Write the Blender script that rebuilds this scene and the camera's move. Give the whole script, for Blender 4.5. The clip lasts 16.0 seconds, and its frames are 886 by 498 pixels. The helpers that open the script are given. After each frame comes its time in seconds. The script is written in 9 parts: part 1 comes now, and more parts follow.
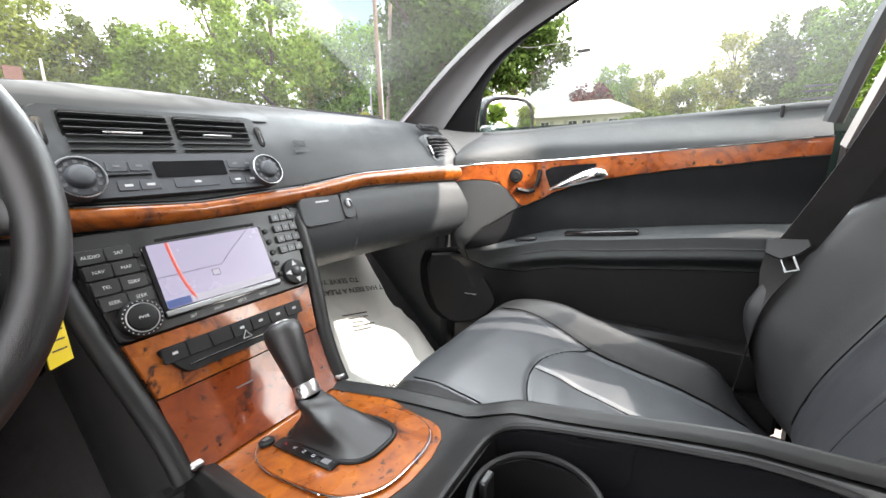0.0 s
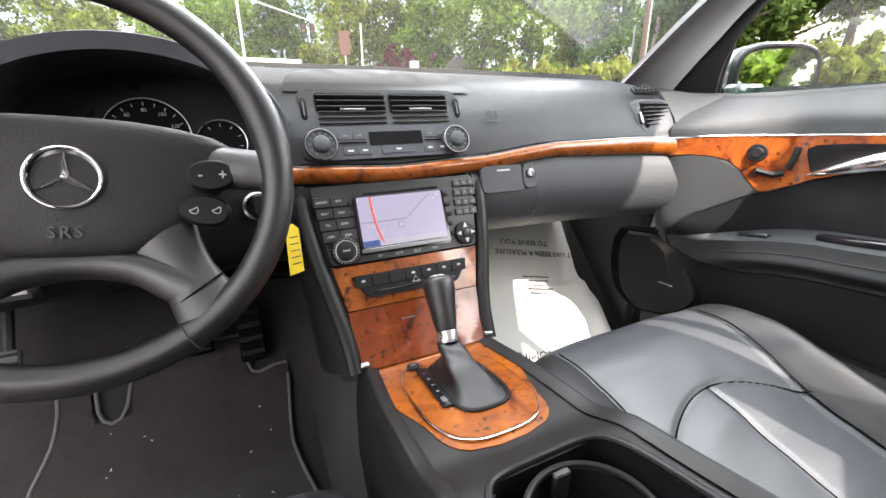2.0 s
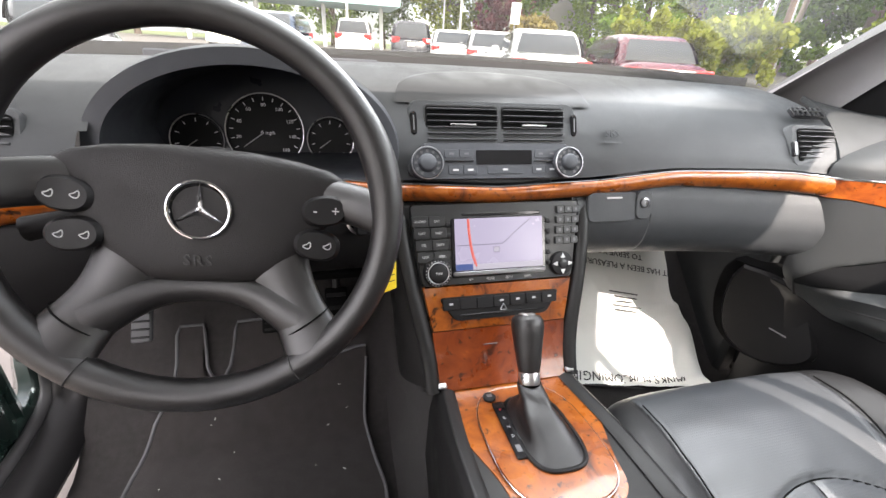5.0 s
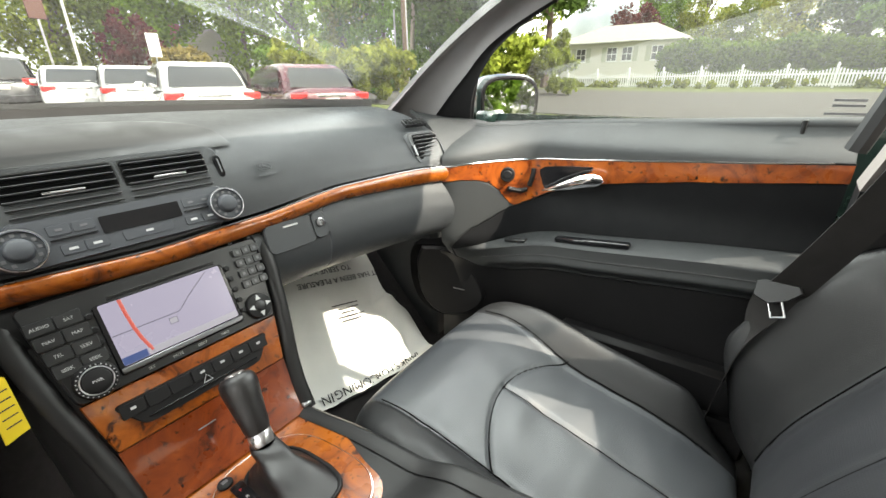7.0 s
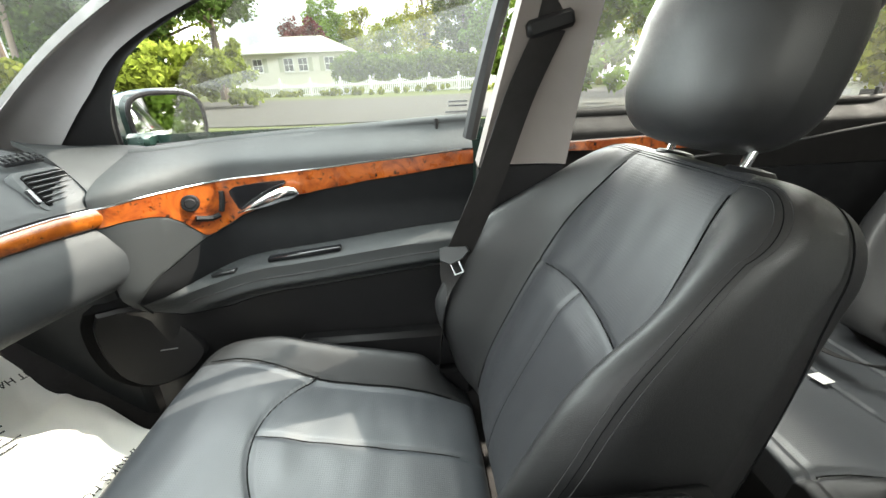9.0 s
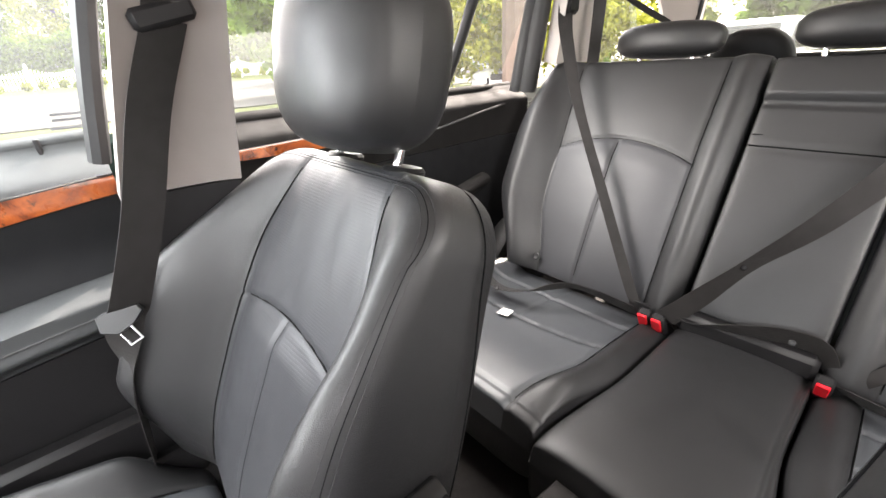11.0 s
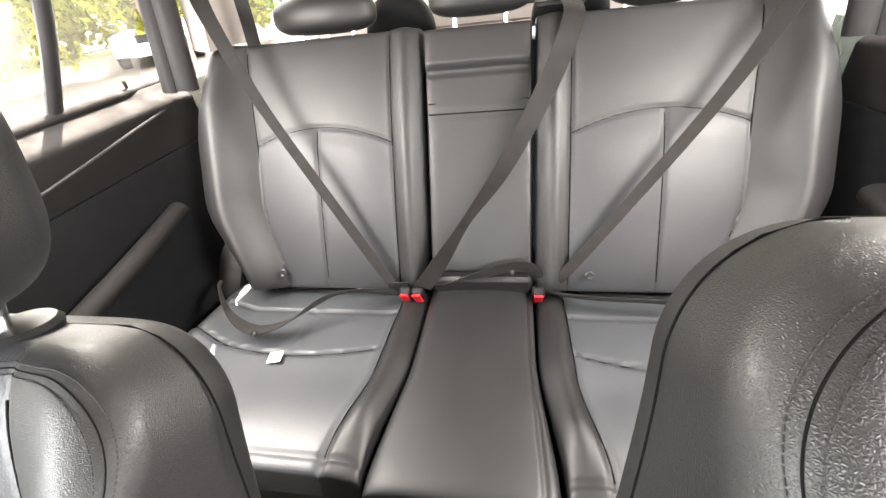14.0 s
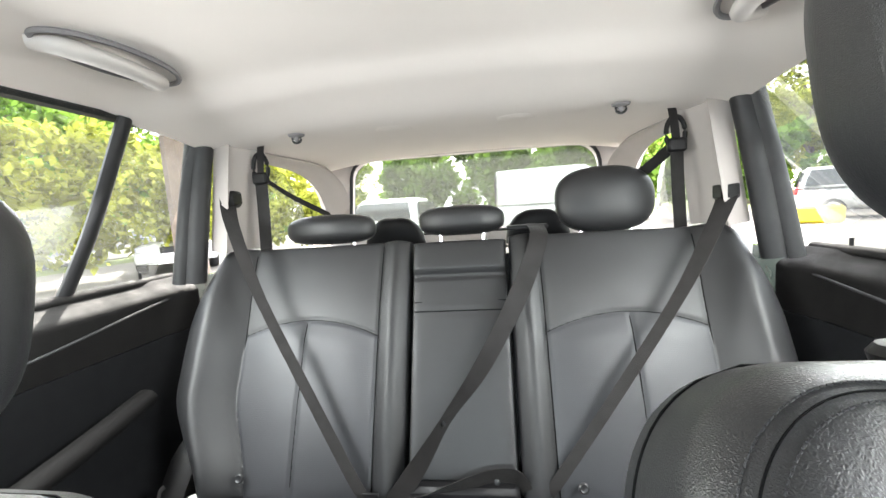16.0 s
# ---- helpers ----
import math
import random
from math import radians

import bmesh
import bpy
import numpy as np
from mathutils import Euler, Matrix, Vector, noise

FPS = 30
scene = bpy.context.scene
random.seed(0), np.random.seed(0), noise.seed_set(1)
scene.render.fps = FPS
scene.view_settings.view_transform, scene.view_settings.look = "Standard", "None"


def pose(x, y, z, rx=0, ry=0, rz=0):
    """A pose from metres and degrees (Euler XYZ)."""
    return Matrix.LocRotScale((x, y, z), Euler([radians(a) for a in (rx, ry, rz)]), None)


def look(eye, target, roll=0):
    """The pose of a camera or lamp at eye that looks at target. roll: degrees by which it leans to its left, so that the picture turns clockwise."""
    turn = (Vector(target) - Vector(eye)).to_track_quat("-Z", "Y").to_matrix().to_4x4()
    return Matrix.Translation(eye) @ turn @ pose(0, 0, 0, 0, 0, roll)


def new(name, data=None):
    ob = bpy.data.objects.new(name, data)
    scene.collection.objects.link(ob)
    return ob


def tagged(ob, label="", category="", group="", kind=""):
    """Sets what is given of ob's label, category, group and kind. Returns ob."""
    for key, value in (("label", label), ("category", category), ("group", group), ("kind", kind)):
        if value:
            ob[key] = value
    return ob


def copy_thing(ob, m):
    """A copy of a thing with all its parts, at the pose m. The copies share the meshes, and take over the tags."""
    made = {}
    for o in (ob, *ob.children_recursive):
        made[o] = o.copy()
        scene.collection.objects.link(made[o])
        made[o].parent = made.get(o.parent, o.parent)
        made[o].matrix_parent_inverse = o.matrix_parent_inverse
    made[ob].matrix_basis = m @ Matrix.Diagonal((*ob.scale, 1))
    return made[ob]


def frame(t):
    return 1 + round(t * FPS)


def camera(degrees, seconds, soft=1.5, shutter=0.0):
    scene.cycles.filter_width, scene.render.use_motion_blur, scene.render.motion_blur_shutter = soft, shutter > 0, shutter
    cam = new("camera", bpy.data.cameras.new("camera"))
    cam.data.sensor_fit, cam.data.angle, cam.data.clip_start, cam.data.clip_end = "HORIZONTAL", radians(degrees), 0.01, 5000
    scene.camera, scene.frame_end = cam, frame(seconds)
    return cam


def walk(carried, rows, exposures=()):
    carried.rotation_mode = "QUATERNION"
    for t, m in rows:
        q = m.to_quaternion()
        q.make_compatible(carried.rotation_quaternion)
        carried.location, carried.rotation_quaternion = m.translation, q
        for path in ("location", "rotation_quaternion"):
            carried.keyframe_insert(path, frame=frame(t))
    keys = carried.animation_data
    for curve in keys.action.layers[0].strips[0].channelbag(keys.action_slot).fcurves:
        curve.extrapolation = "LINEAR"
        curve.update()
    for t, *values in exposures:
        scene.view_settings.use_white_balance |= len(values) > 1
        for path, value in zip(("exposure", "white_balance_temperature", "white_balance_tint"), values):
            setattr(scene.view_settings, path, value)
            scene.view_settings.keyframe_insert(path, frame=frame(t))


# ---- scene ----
cam = camera(94.9, 16.0)
PATH = [
    (0, (-0.299, -0.592, 0.942), (1.351, 0.445, 0.496), -1.1),
    (0.5, (-0.281, -0.605, 0.935), (1.18, 0.675, 0.457), -1.0),
    (1, (-0.26, -0.629, 0.954), (0.988, 0.84, 0.418), -0.7),
    (1.5, (-0.249, -0.649, 0.965), (0.785, 0.959, 0.376), -0.4),
    (2, (-0.234, -0.672, 0.98), (0.582, 1.031, 0.321), -0.3),
    (2.5, (-0.232, -0.672, 0.956), (0.406, 1.118, 0.333), -0.5),
    (3, (-0.237, -0.663, 0.952), (0.268, 1.164, 0.315), 0.2),
    (3.2, (-0.238, -0.658, 0.957), (0.227, 1.174, 0.301), 0.7),
    (5.3, (-0.251, -0.594, 1.092), (0.238, 1.129, 0.202), 4.3),
    (5.5, (-0.243, -0.595, 1.094), (0.33, 1.117, 0.233), 3.9),
    (6, (-0.221, -0.605, 1.084), (0.667, 1.012, 0.313), 2.3),
    (6.5, (-0.207, -0.615, 1.079), (1.039, 0.766, 0.343), 0.5),
    (7, (-0.189, -0.635, 1.094), (1.317, 0.447, 0.346), -0.5),
    (7.5, (-0.177, -0.639, 1.092), (1.495, 0.167, 0.346), -0.5),
    (8, (-0.169, -0.645, 1.096), (1.611, -0.127, 0.347), -1.1),
    (8.5, (-0.168, -0.656, 1.098), (1.657, -0.449, 0.306), -2.1),
    (8.7, (-0.167, -0.662, 1.096), (1.677, -0.578, 0.327), -2.3),
    (10.8, (-0.126, -0.765, 1.112), (1.343, -1.837, 0.28), -3.3),
    (11, (-0.125, -0.777, 1.111), (1.265, -1.943, 0.269), -3.4),
    (11.5, (-0.113, -0.796, 1.112), (1.04, -2.179, 0.243), -3.2),
    (12, (-0.097, -0.815, 1.12), (0.814, -2.354, 0.224), -3.3),
    (12.5, (-0.093, -0.841, 1.129), (0.576, -2.488, 0.212), -3.5),
    (13, (-0.079, -0.872, 1.145), (0.406, -2.546, 0.164), -4.1),
    (13.5, (-0.082, -0.89, 1.162), (0.338, -2.528, 0.093), -6.0),
    (14, (-0.088, -0.907, 1.191), (0.268, -2.518, 0.06), -7.3),
    (14.5, (-0.09, -0.902, 1.202), (0.171, -2.563, 0.118), -6.6),
    (15, (-0.091, -0.893, 1.204), (0.147, -2.71, 0.403), -5.2),
    (15.5, (-0.099, -0.883, 1.185), (0.153, -2.812, 0.721), -4.1),
    (16, (-0.108, -0.864, 1.166), (0.167, -2.835, 0.969), -3.8),
]
walk(cam, [(t, look(eye, target, roll)) for t, eye, target, roll in PATH],
     [(0.0, 2.42, 6800, 14), (3.2, 2.46, 6850, 18), (5.5, 2.36, 6950, 16), (7.0, 2.15, 7150, 8), (8.0, 2.12, 7000, 6), (8.7, 2.3, 6900, 5), (10.8, 3.18, 7000, 17), (13.0, 3.85, 7200, 17), (14.4, 3.95, 7250, 17), (15.0, 3.80, 7200, 16), (15.45, 3.50, 6450, 8), (16.0, 3.30, 6500, 9)])

# ---- light ----
SUN_WAY = Vector((-0.325, 1.01, -1.0)).normalized()
world = bpy.data.worlds.new("sky")
scene.world = world
world.use_nodes = True
wn = world.node_tree
sky = wn.nodes.new("ShaderNodeTexSky")
sky.sky_type = "NISHITA"
sky.sun_disc = False
sky.sun_elevation = math.asin(-SUN_WAY.z)
sky.sun_rotation = math.atan2(-SUN_WAY.x, -SUN_WAY.y)
sky.dust_density, sky.air_density, sky.ozone_density = 4.0, 1.0, 0.6
back = wn.nodes["Background"]
# thin bright cloud over the blue
wtc = wn.nodes.new("ShaderNodeTexCoord")
wnoise = wn.nodes.new("ShaderNodeTexNoise")
wnoise.inputs["Scale"].default_value, wnoise.inputs["Detail"].default_value = 2.2, 6
wramp = wn.nodes.new("ShaderNodeValToRGB")
wramp.color_ramp.elements[0].position, wramp.color_ramp.elements[1].position = 0.36, 0.62
wmix = wn.nodes.new("ShaderNodeMix")
wmix.data_type = "RGBA"
wmix.inputs["B"].default_value = (13.2, 13.4, 13.8, 1)
wn.links.new(wtc.outputs["Generated"], wnoise.inputs["Vector"])
wn.links.new(wnoise.outputs["Fac"], wramp.inputs["Fac"])
wn.links.new(wramp.outputs["Color"], wmix.inputs["Factor"])
wn.links.new(sky.outputs["Color"], wmix.inputs["A"])
wn.links.new(wmix.outputs["Result"], back.inputs["Color"])
back.inputs["Strength"].default_value = 0.13
sun = new("sun", bpy.data.lights.new("sun", "SUN"))
sun.data.energy, sun.data.angle, sun.data.color = 3.3, radians(0.6), (1.0, 0.95, 0.87)
sun.matrix_world = look(-SUN_WAY * 30, (0, 0, 0))
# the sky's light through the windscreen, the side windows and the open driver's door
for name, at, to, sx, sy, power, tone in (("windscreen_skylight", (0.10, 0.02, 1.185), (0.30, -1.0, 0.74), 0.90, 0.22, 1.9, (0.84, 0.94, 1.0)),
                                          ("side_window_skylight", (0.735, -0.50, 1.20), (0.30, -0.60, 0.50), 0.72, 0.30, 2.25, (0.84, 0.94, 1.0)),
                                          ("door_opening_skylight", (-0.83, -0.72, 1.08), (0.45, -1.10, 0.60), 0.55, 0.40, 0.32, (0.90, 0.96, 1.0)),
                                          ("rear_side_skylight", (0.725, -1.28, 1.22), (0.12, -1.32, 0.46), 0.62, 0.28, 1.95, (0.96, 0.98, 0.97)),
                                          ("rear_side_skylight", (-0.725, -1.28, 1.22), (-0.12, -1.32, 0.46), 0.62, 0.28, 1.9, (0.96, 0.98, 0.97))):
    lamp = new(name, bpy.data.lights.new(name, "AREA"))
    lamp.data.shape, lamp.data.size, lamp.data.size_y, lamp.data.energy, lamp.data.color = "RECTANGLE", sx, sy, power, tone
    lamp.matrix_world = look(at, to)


# ---- shape helpers: each gives (verts, faces) ----
def clamp(a, lo=0.0, hi=1.0):
    return max(lo, min(hi, a))


def sst(a, b, x):
    t = clamp((x - a) / (b - a))
    return t * t * (3 - 2 * t)


def join(*gs):
    V, F = [], []
    for q in gs:
        v, f = q[0], q[1]
        o = len(V)
        V += list(v)
        F += [tuple(i + o for i in q) for q in f]
    return V, F


def xf(g, m):
    return [tuple(m @ Vector(v)) for v in g[0]], g[1]


def grid(fn, nu, nv, cu=False, cv=False, flip=False):
    """A sheet from fn(a, b), a and b from 0 to 1; cu, cv: closed round that way."""
    V = [tuple(fn(i / nu, j / nv)) for j in range(nv + (not cv)) for i in range(nu + (not cu))]
    W, F = nu + (not cu), []
    for j in range(nv):
        for i in range(nu):
            q = (j * W + i, j * W + (i + 1) % W, (j + 1) % (nv + (not cv)) * W + (i + 1) % W, (j + 1) % (nv + (not cv)) * W + i)
            F.append(q[::-1] if flip else q)
    return V, F


def thick(fn, nu, nv, d):
    """A closed slab: fn(a, b) gives a point and its outward normal; d: thickness inwards."""
    top = [fn(i / nu, j / nv) for j in range(nv + 1) for i in range(nu + 1)]
    W, n = nu + 1, (nu + 1) * (nv + 1)
    V = [tuple(p) for p, _ in top] + [tuple(Vector(p) - Vector(k) * d) for p, k in top]
    F = []
    for j in range(nv):
        for i in range(nu):
            a = (j * W + i, j * W + i + 1, (j + 1) * W + i + 1, (j + 1) * W + i)
            F += [a, tuple(k + n for k in a[::-1])]
    ring = [i for i in range(W)] + [j * W + nu for j in range(1, nv + 1)] + [nv * W + i for i in range(nu - 1, -1, -1)] + [j * W for j in range(nv - 1, 0, -1)]
    for a, b in zip(ring, ring[1:] + ring[:1]):
        F.append((b, a, a + n, b + n))
    return V, F


def rbox(c, size, r=0.004, m=None):
    """A box with chamfered edges about c."""
    h = [s / 2 for s in size]
    r = min(r, *[a * 0.49 for a in h])
    V, idx = [], {}
    for sx in (-1, 1):
        for sy in (-1, 1):
            for sz in (-1, 1):
                for ax in range(3):
                    p = [sx * (h[0] - r), sy * (h[1] - r), sz * (h[2] - r)]
                    p[ax] += (sx, sy, sz)[ax] * r
                    idx[sx, sy, sz, ax] = len(V)
                    V.append(p)
    F = []
    for ax in range(3):
        o = [k for k in range(3) if k != ax]
        for s in (-1, 1):
            q = []
            for a, b in ((-1, -1), (1, -1), (1, 1), (-1, 1)):
                k = [0, 0, 0]
                k[ax], k[o[0]], k[o[1]] = s, a, b
                q.append(idx[k[0], k[1], k[2], ax])
            F.append(q if (s > 0) == (ax != 1) else q[::-1])
        for a in (-1, 1):
            for b in (-1, 1):
                e = []
                for t in (-1, 1):
                    k = [0, 0, 0]
                    k[ax], k[o[0]], k[o[1]] = t, a, b
                    e.append((idx[(*k, o[0])], idx[(*k, o[1])]))
                q = [e[0][0], e[1][0], e[1][1], e[0][1]]
                F.append(q if (a * b > 0) == (ax == 1) else q[::-1])
    for sx in (-1, 1):
        for sy in (-1, 1):
            for sz in (-1, 1):
                q = [idx[sx, sy, sz, k] for k in range(3)]
                F.append(q if sx * sy * sz > 0 else q[::-1])
    g = ([tuple(p) for p in V], [tuple(f) for f in F])
    return xf(g, Matrix.Translation(c) @ (m or Matrix()))


def lathe(profile, n=24, m=None):
    """Profile of (radius, height) turned about z."""
    V, F = [], []
    for r, z in profile:
        V += [(r * math.cos(2 * math.pi * i / n), r * math.sin(2 * math.pi * i / n), z) for i in range(n)]
    for j in range(len(profile) - 1):
        F += [(j * n + i, j * n + (i + 1) % n, (j + 1) * n + (i + 1) % n, (j + 1) * n + i) for i in range(n)]
    F += [tuple(range(n))[::-1], tuple(range((len(profile) - 1) * n, len(profile) * n))]
    return xf((V, F), m or Matrix())


def along(p0, p1):
    """A pose at p0 whose z goes to p1."""
    d = Vector(p1) - Vector(p0)
    return Matrix.Translation(p0) @ d.to_track_quat("Z", "Y").to_matrix().to_4x4()


def rod(p0, p1, r, r1=None, n=12):
    L = (Vector(p1) - Vector(p0)).length
    r1 = r if r1 is None else r1
    c = min(r, r1, L) * 0.18
    return lathe([(r - c, 0), (r, c), (r1, L - c), (r1 - c, L)], n, along(p0, p1))


def smooth_path(pts, n=8):
    """A Catmull-Rom line through pts."""
    P = [Vector(p) for p in pts]
    P = [P[0] * 2 - P[1]] + P + [P[-1] * 2 - P[-2]]
    out = []
    for k in range(1, len(P) - 2):
        for i in range(n):
            t = i / n
            a, b, c, d = P[k - 1:k + 3]
            out.append(0.5 * ((2 * b) + (c - a) * t + (2 * a - 5 * b + 4 * c - d) * t * t + (3 * b - a - 3 * c + d) * t ** 3))
    return out + [P[-2]]


def tube(pts, r, n=8, closed=False, flat=1.0, up=(0, 0, 1)):
    """A round (or flattened) bar along pts. r: number or function of 0..1."""
    P, V, F = [Vector(p) for p in pts], [], []
    m = len(P)
    for k, p in enumerate(P):
        d = (P[(k + 1) % m] - P[k - 1]) if closed else (P[min(k + 1, m - 1)] - P[max(k - 1, 0)])
        d.normalize()
        s = d.cross(Vector(up))
        if s.length < 1e-4:
            s = d.cross(Vector((1, 0, 0)))
        s.normalize()
        u = s.cross(d)
        rr = r(k / (m - 1)) if callable(r) else r
        V += [tuple(p + s * (rr * math.cos(2 * math.pi * i / n)) + u * (rr * flat * math.sin(2 * math.pi * i / n))) for i in range(n)]
    for k in range(m if closed else m - 1):
        F += [(k * n + i, k * n + (i + 1) % n, (k + 1) % m * n + (i + 1) % n, (k + 1) % m * n + i) for i in range(n)]
    if not closed:
        F += [tuple(range(n))[::-1], tuple(range((m - 1) * n, m * n))]
    return V, F


def ribbon(rows, w, th=0.0016):
    """A strap: rows of (point, direction across); w: width."""
    V, F = [], []
    P = [(Vector(p), Vector(a).normalized()) for p, a in rows]
    for k, (p, a) in enumerate(P):
        d = P[min(k + 1, len(P) - 1)][0] - P[max(k - 1, 0)][0]
        nrm = a.cross(d).normalized() * th / 2
        V += [tuple(p - a * w / 2 + nrm), tuple(p + a * w / 2 + nrm), tuple(p + a * w / 2 - nrm), tuple(p - a * w / 2 - nrm)]
    for k in range(len(P) - 1):
        F += [(k * 4 + i, k * 4 + (i + 1) % 4, k * 4 + 4 + (i + 1) % 4, k * 4 + 4 + i) for i in range(4)]
    F += [(3, 2, 1, 0), tuple(len(V) - 4 + i for i in range(4))]
    return V, F


def strap(pts, across, w, n=10, th=0.0016):
    """A strap through pts; across: one direction a point."""
    P, A = smooth_path(pts, n), smooth_path(across, n)
    return ribbon(list(zip(P, A)), w, th)


def prism(poly, z0, z1, m=None, c=0.0):
    """A plate from a 2D outline (counter-clockwise), its top edge drawn in by c."""
    n = len(poly)
    V = [(x, y, z0) for x, y in poly]
    F = [tuple(range(n))[::-1]]
    if c:
        cx, cy = sum(p[0] for p in poly) / n, sum(p[1] for p in poly) / n
        R = max(math.hypot(x - cx, y - cy) for x, y in poly)
        k = 1 - c / R
        V += [(x, y, z1 - c) for x, y in poly] + [(cx + (x - cx) * k, cy + (y - cy) * k, z1) for x, y in poly]
        L = 3
    else:
        V += [(x, y, z1) for x, y in poly]
        L = 2
    for l in range(L - 1):
        F += [(l * n + i, l * n + (i + 1) % n, (l + 1) * n + (i + 1) % n, (l + 1) * n + i) for i in range(n)]
    F.append(tuple((L - 1) * n + i for i in range(n)))
    return xf((V, F), m or Matrix())


def rrect(w, h, r, n=5):
    """The outline of a rounded rectangle."""
    out = []
    for cx, cy, a0 in ((w / 2 - r, h / 2 - r, 0), (-w / 2 + r, h / 2 - r, 90), (-w / 2 + r, -h / 2 + r, 180), (w / 2 - r, -h / 2 + r, 270)):
        out += [(cx + r * math.cos(radians(a0 + 90 * i / n)), cy + r * math.sin(radians(a0 + 90 * i / n))) for i in range(n + 1)]
    return out


def ell(rx, ry, n=28, e=2.0):
    return [(rx * math.copysign(abs(math.cos(a)) ** (2 / e), math.cos(a)), ry * math.copysign(abs(math.sin(a)) ** (2 / e), math.sin(a))) for a in (2 * math.pi * i / n for i in range(n))]


# ---- things and parts ----
def thing(name, at, label, category, group="", kind=""):
    ob = new(name)
    ob.matrix_world = Matrix.Translation(at)
    ob.empty_display_size = 0.05
    return tagged(ob, label, category, group, kind)


def origin(ob):
    m = Matrix()
    while ob:
        m = ob.matrix_basis @ m if not ob.parent else ob.matrix_parent_inverse @ ob.matrix_basis @ m
        ob = ob.parent
    return m


def mesh_of(name, g, material, smooth=True, sharp=40):
    me = bpy.data.meshes.new(name)
    me.from_pydata(g[0], [], g[1])
    me.materials.append(material)
    if smooth:
        me.shade_smooth()
        if len(g) == 2:
            me.set_sharp_from_angle(angle=radians(sharp))
    me.update()
    if len(g) > 2:
        me.normals_split_custom_set_from_vertices(g[2])
    return me


def part(name, g, material, parent, label="", smooth=True, sharp=40):
    """One mesh under a thing or a part; g is in the place's own metres."""
    ob = new(name, mesh_of(name, g, material, smooth, sharp))
    ob.parent = parent
    ob.matrix_parent_inverse = origin(parent).inverted()
    if label:
        ob["label"] = label
    return ob


def solo(name, g, material, label, category, group="", kind="", smooth=True, sharp=40):
    return tagged(new(name, mesh_of(name, g, material, smooth, sharp)), label, category, group, kind)


def lettering(name, words, size, m, material, parent, depth=0.0006, spacing=1.0, bold=0.0):
    cu = bpy.data.curves.new(name, "FONT")
    cu.body, cu.size, cu.extrude, cu.align_x, cu.align_y, cu.space_character, cu.offset = words, size, depth, "CENTER", "CENTER", spacing, bold
    cu.resolution_u = 2
    tmp = bpy.data.objects.new("tmp", cu)
    me = bpy.data.meshes.new_from_object(tmp)
    bpy.data.objects.remove(tmp)
    me.transform(m)
    me.materials.clear()
    me.materials.append(material)
    ob = new(name, me)
    ob.parent = parent
    ob.matrix_parent_inverse = origin(parent).inverted()
    return ob


def facing(p, normal, up=(0, 0, 1)):
    """A pose at p: z along normal, y as near to up as can be."""
    z = Vector(normal).normalized()
    x = Vector(up).cross(z).normalized()
    y = z.cross(x)
    return Matrix(((x.x, y.x, z.x, p[0]), (x.y, y.y, z.y, p[1]), (x.z, y.z, z.z, p[2]), (0, 0, 0, 1)))


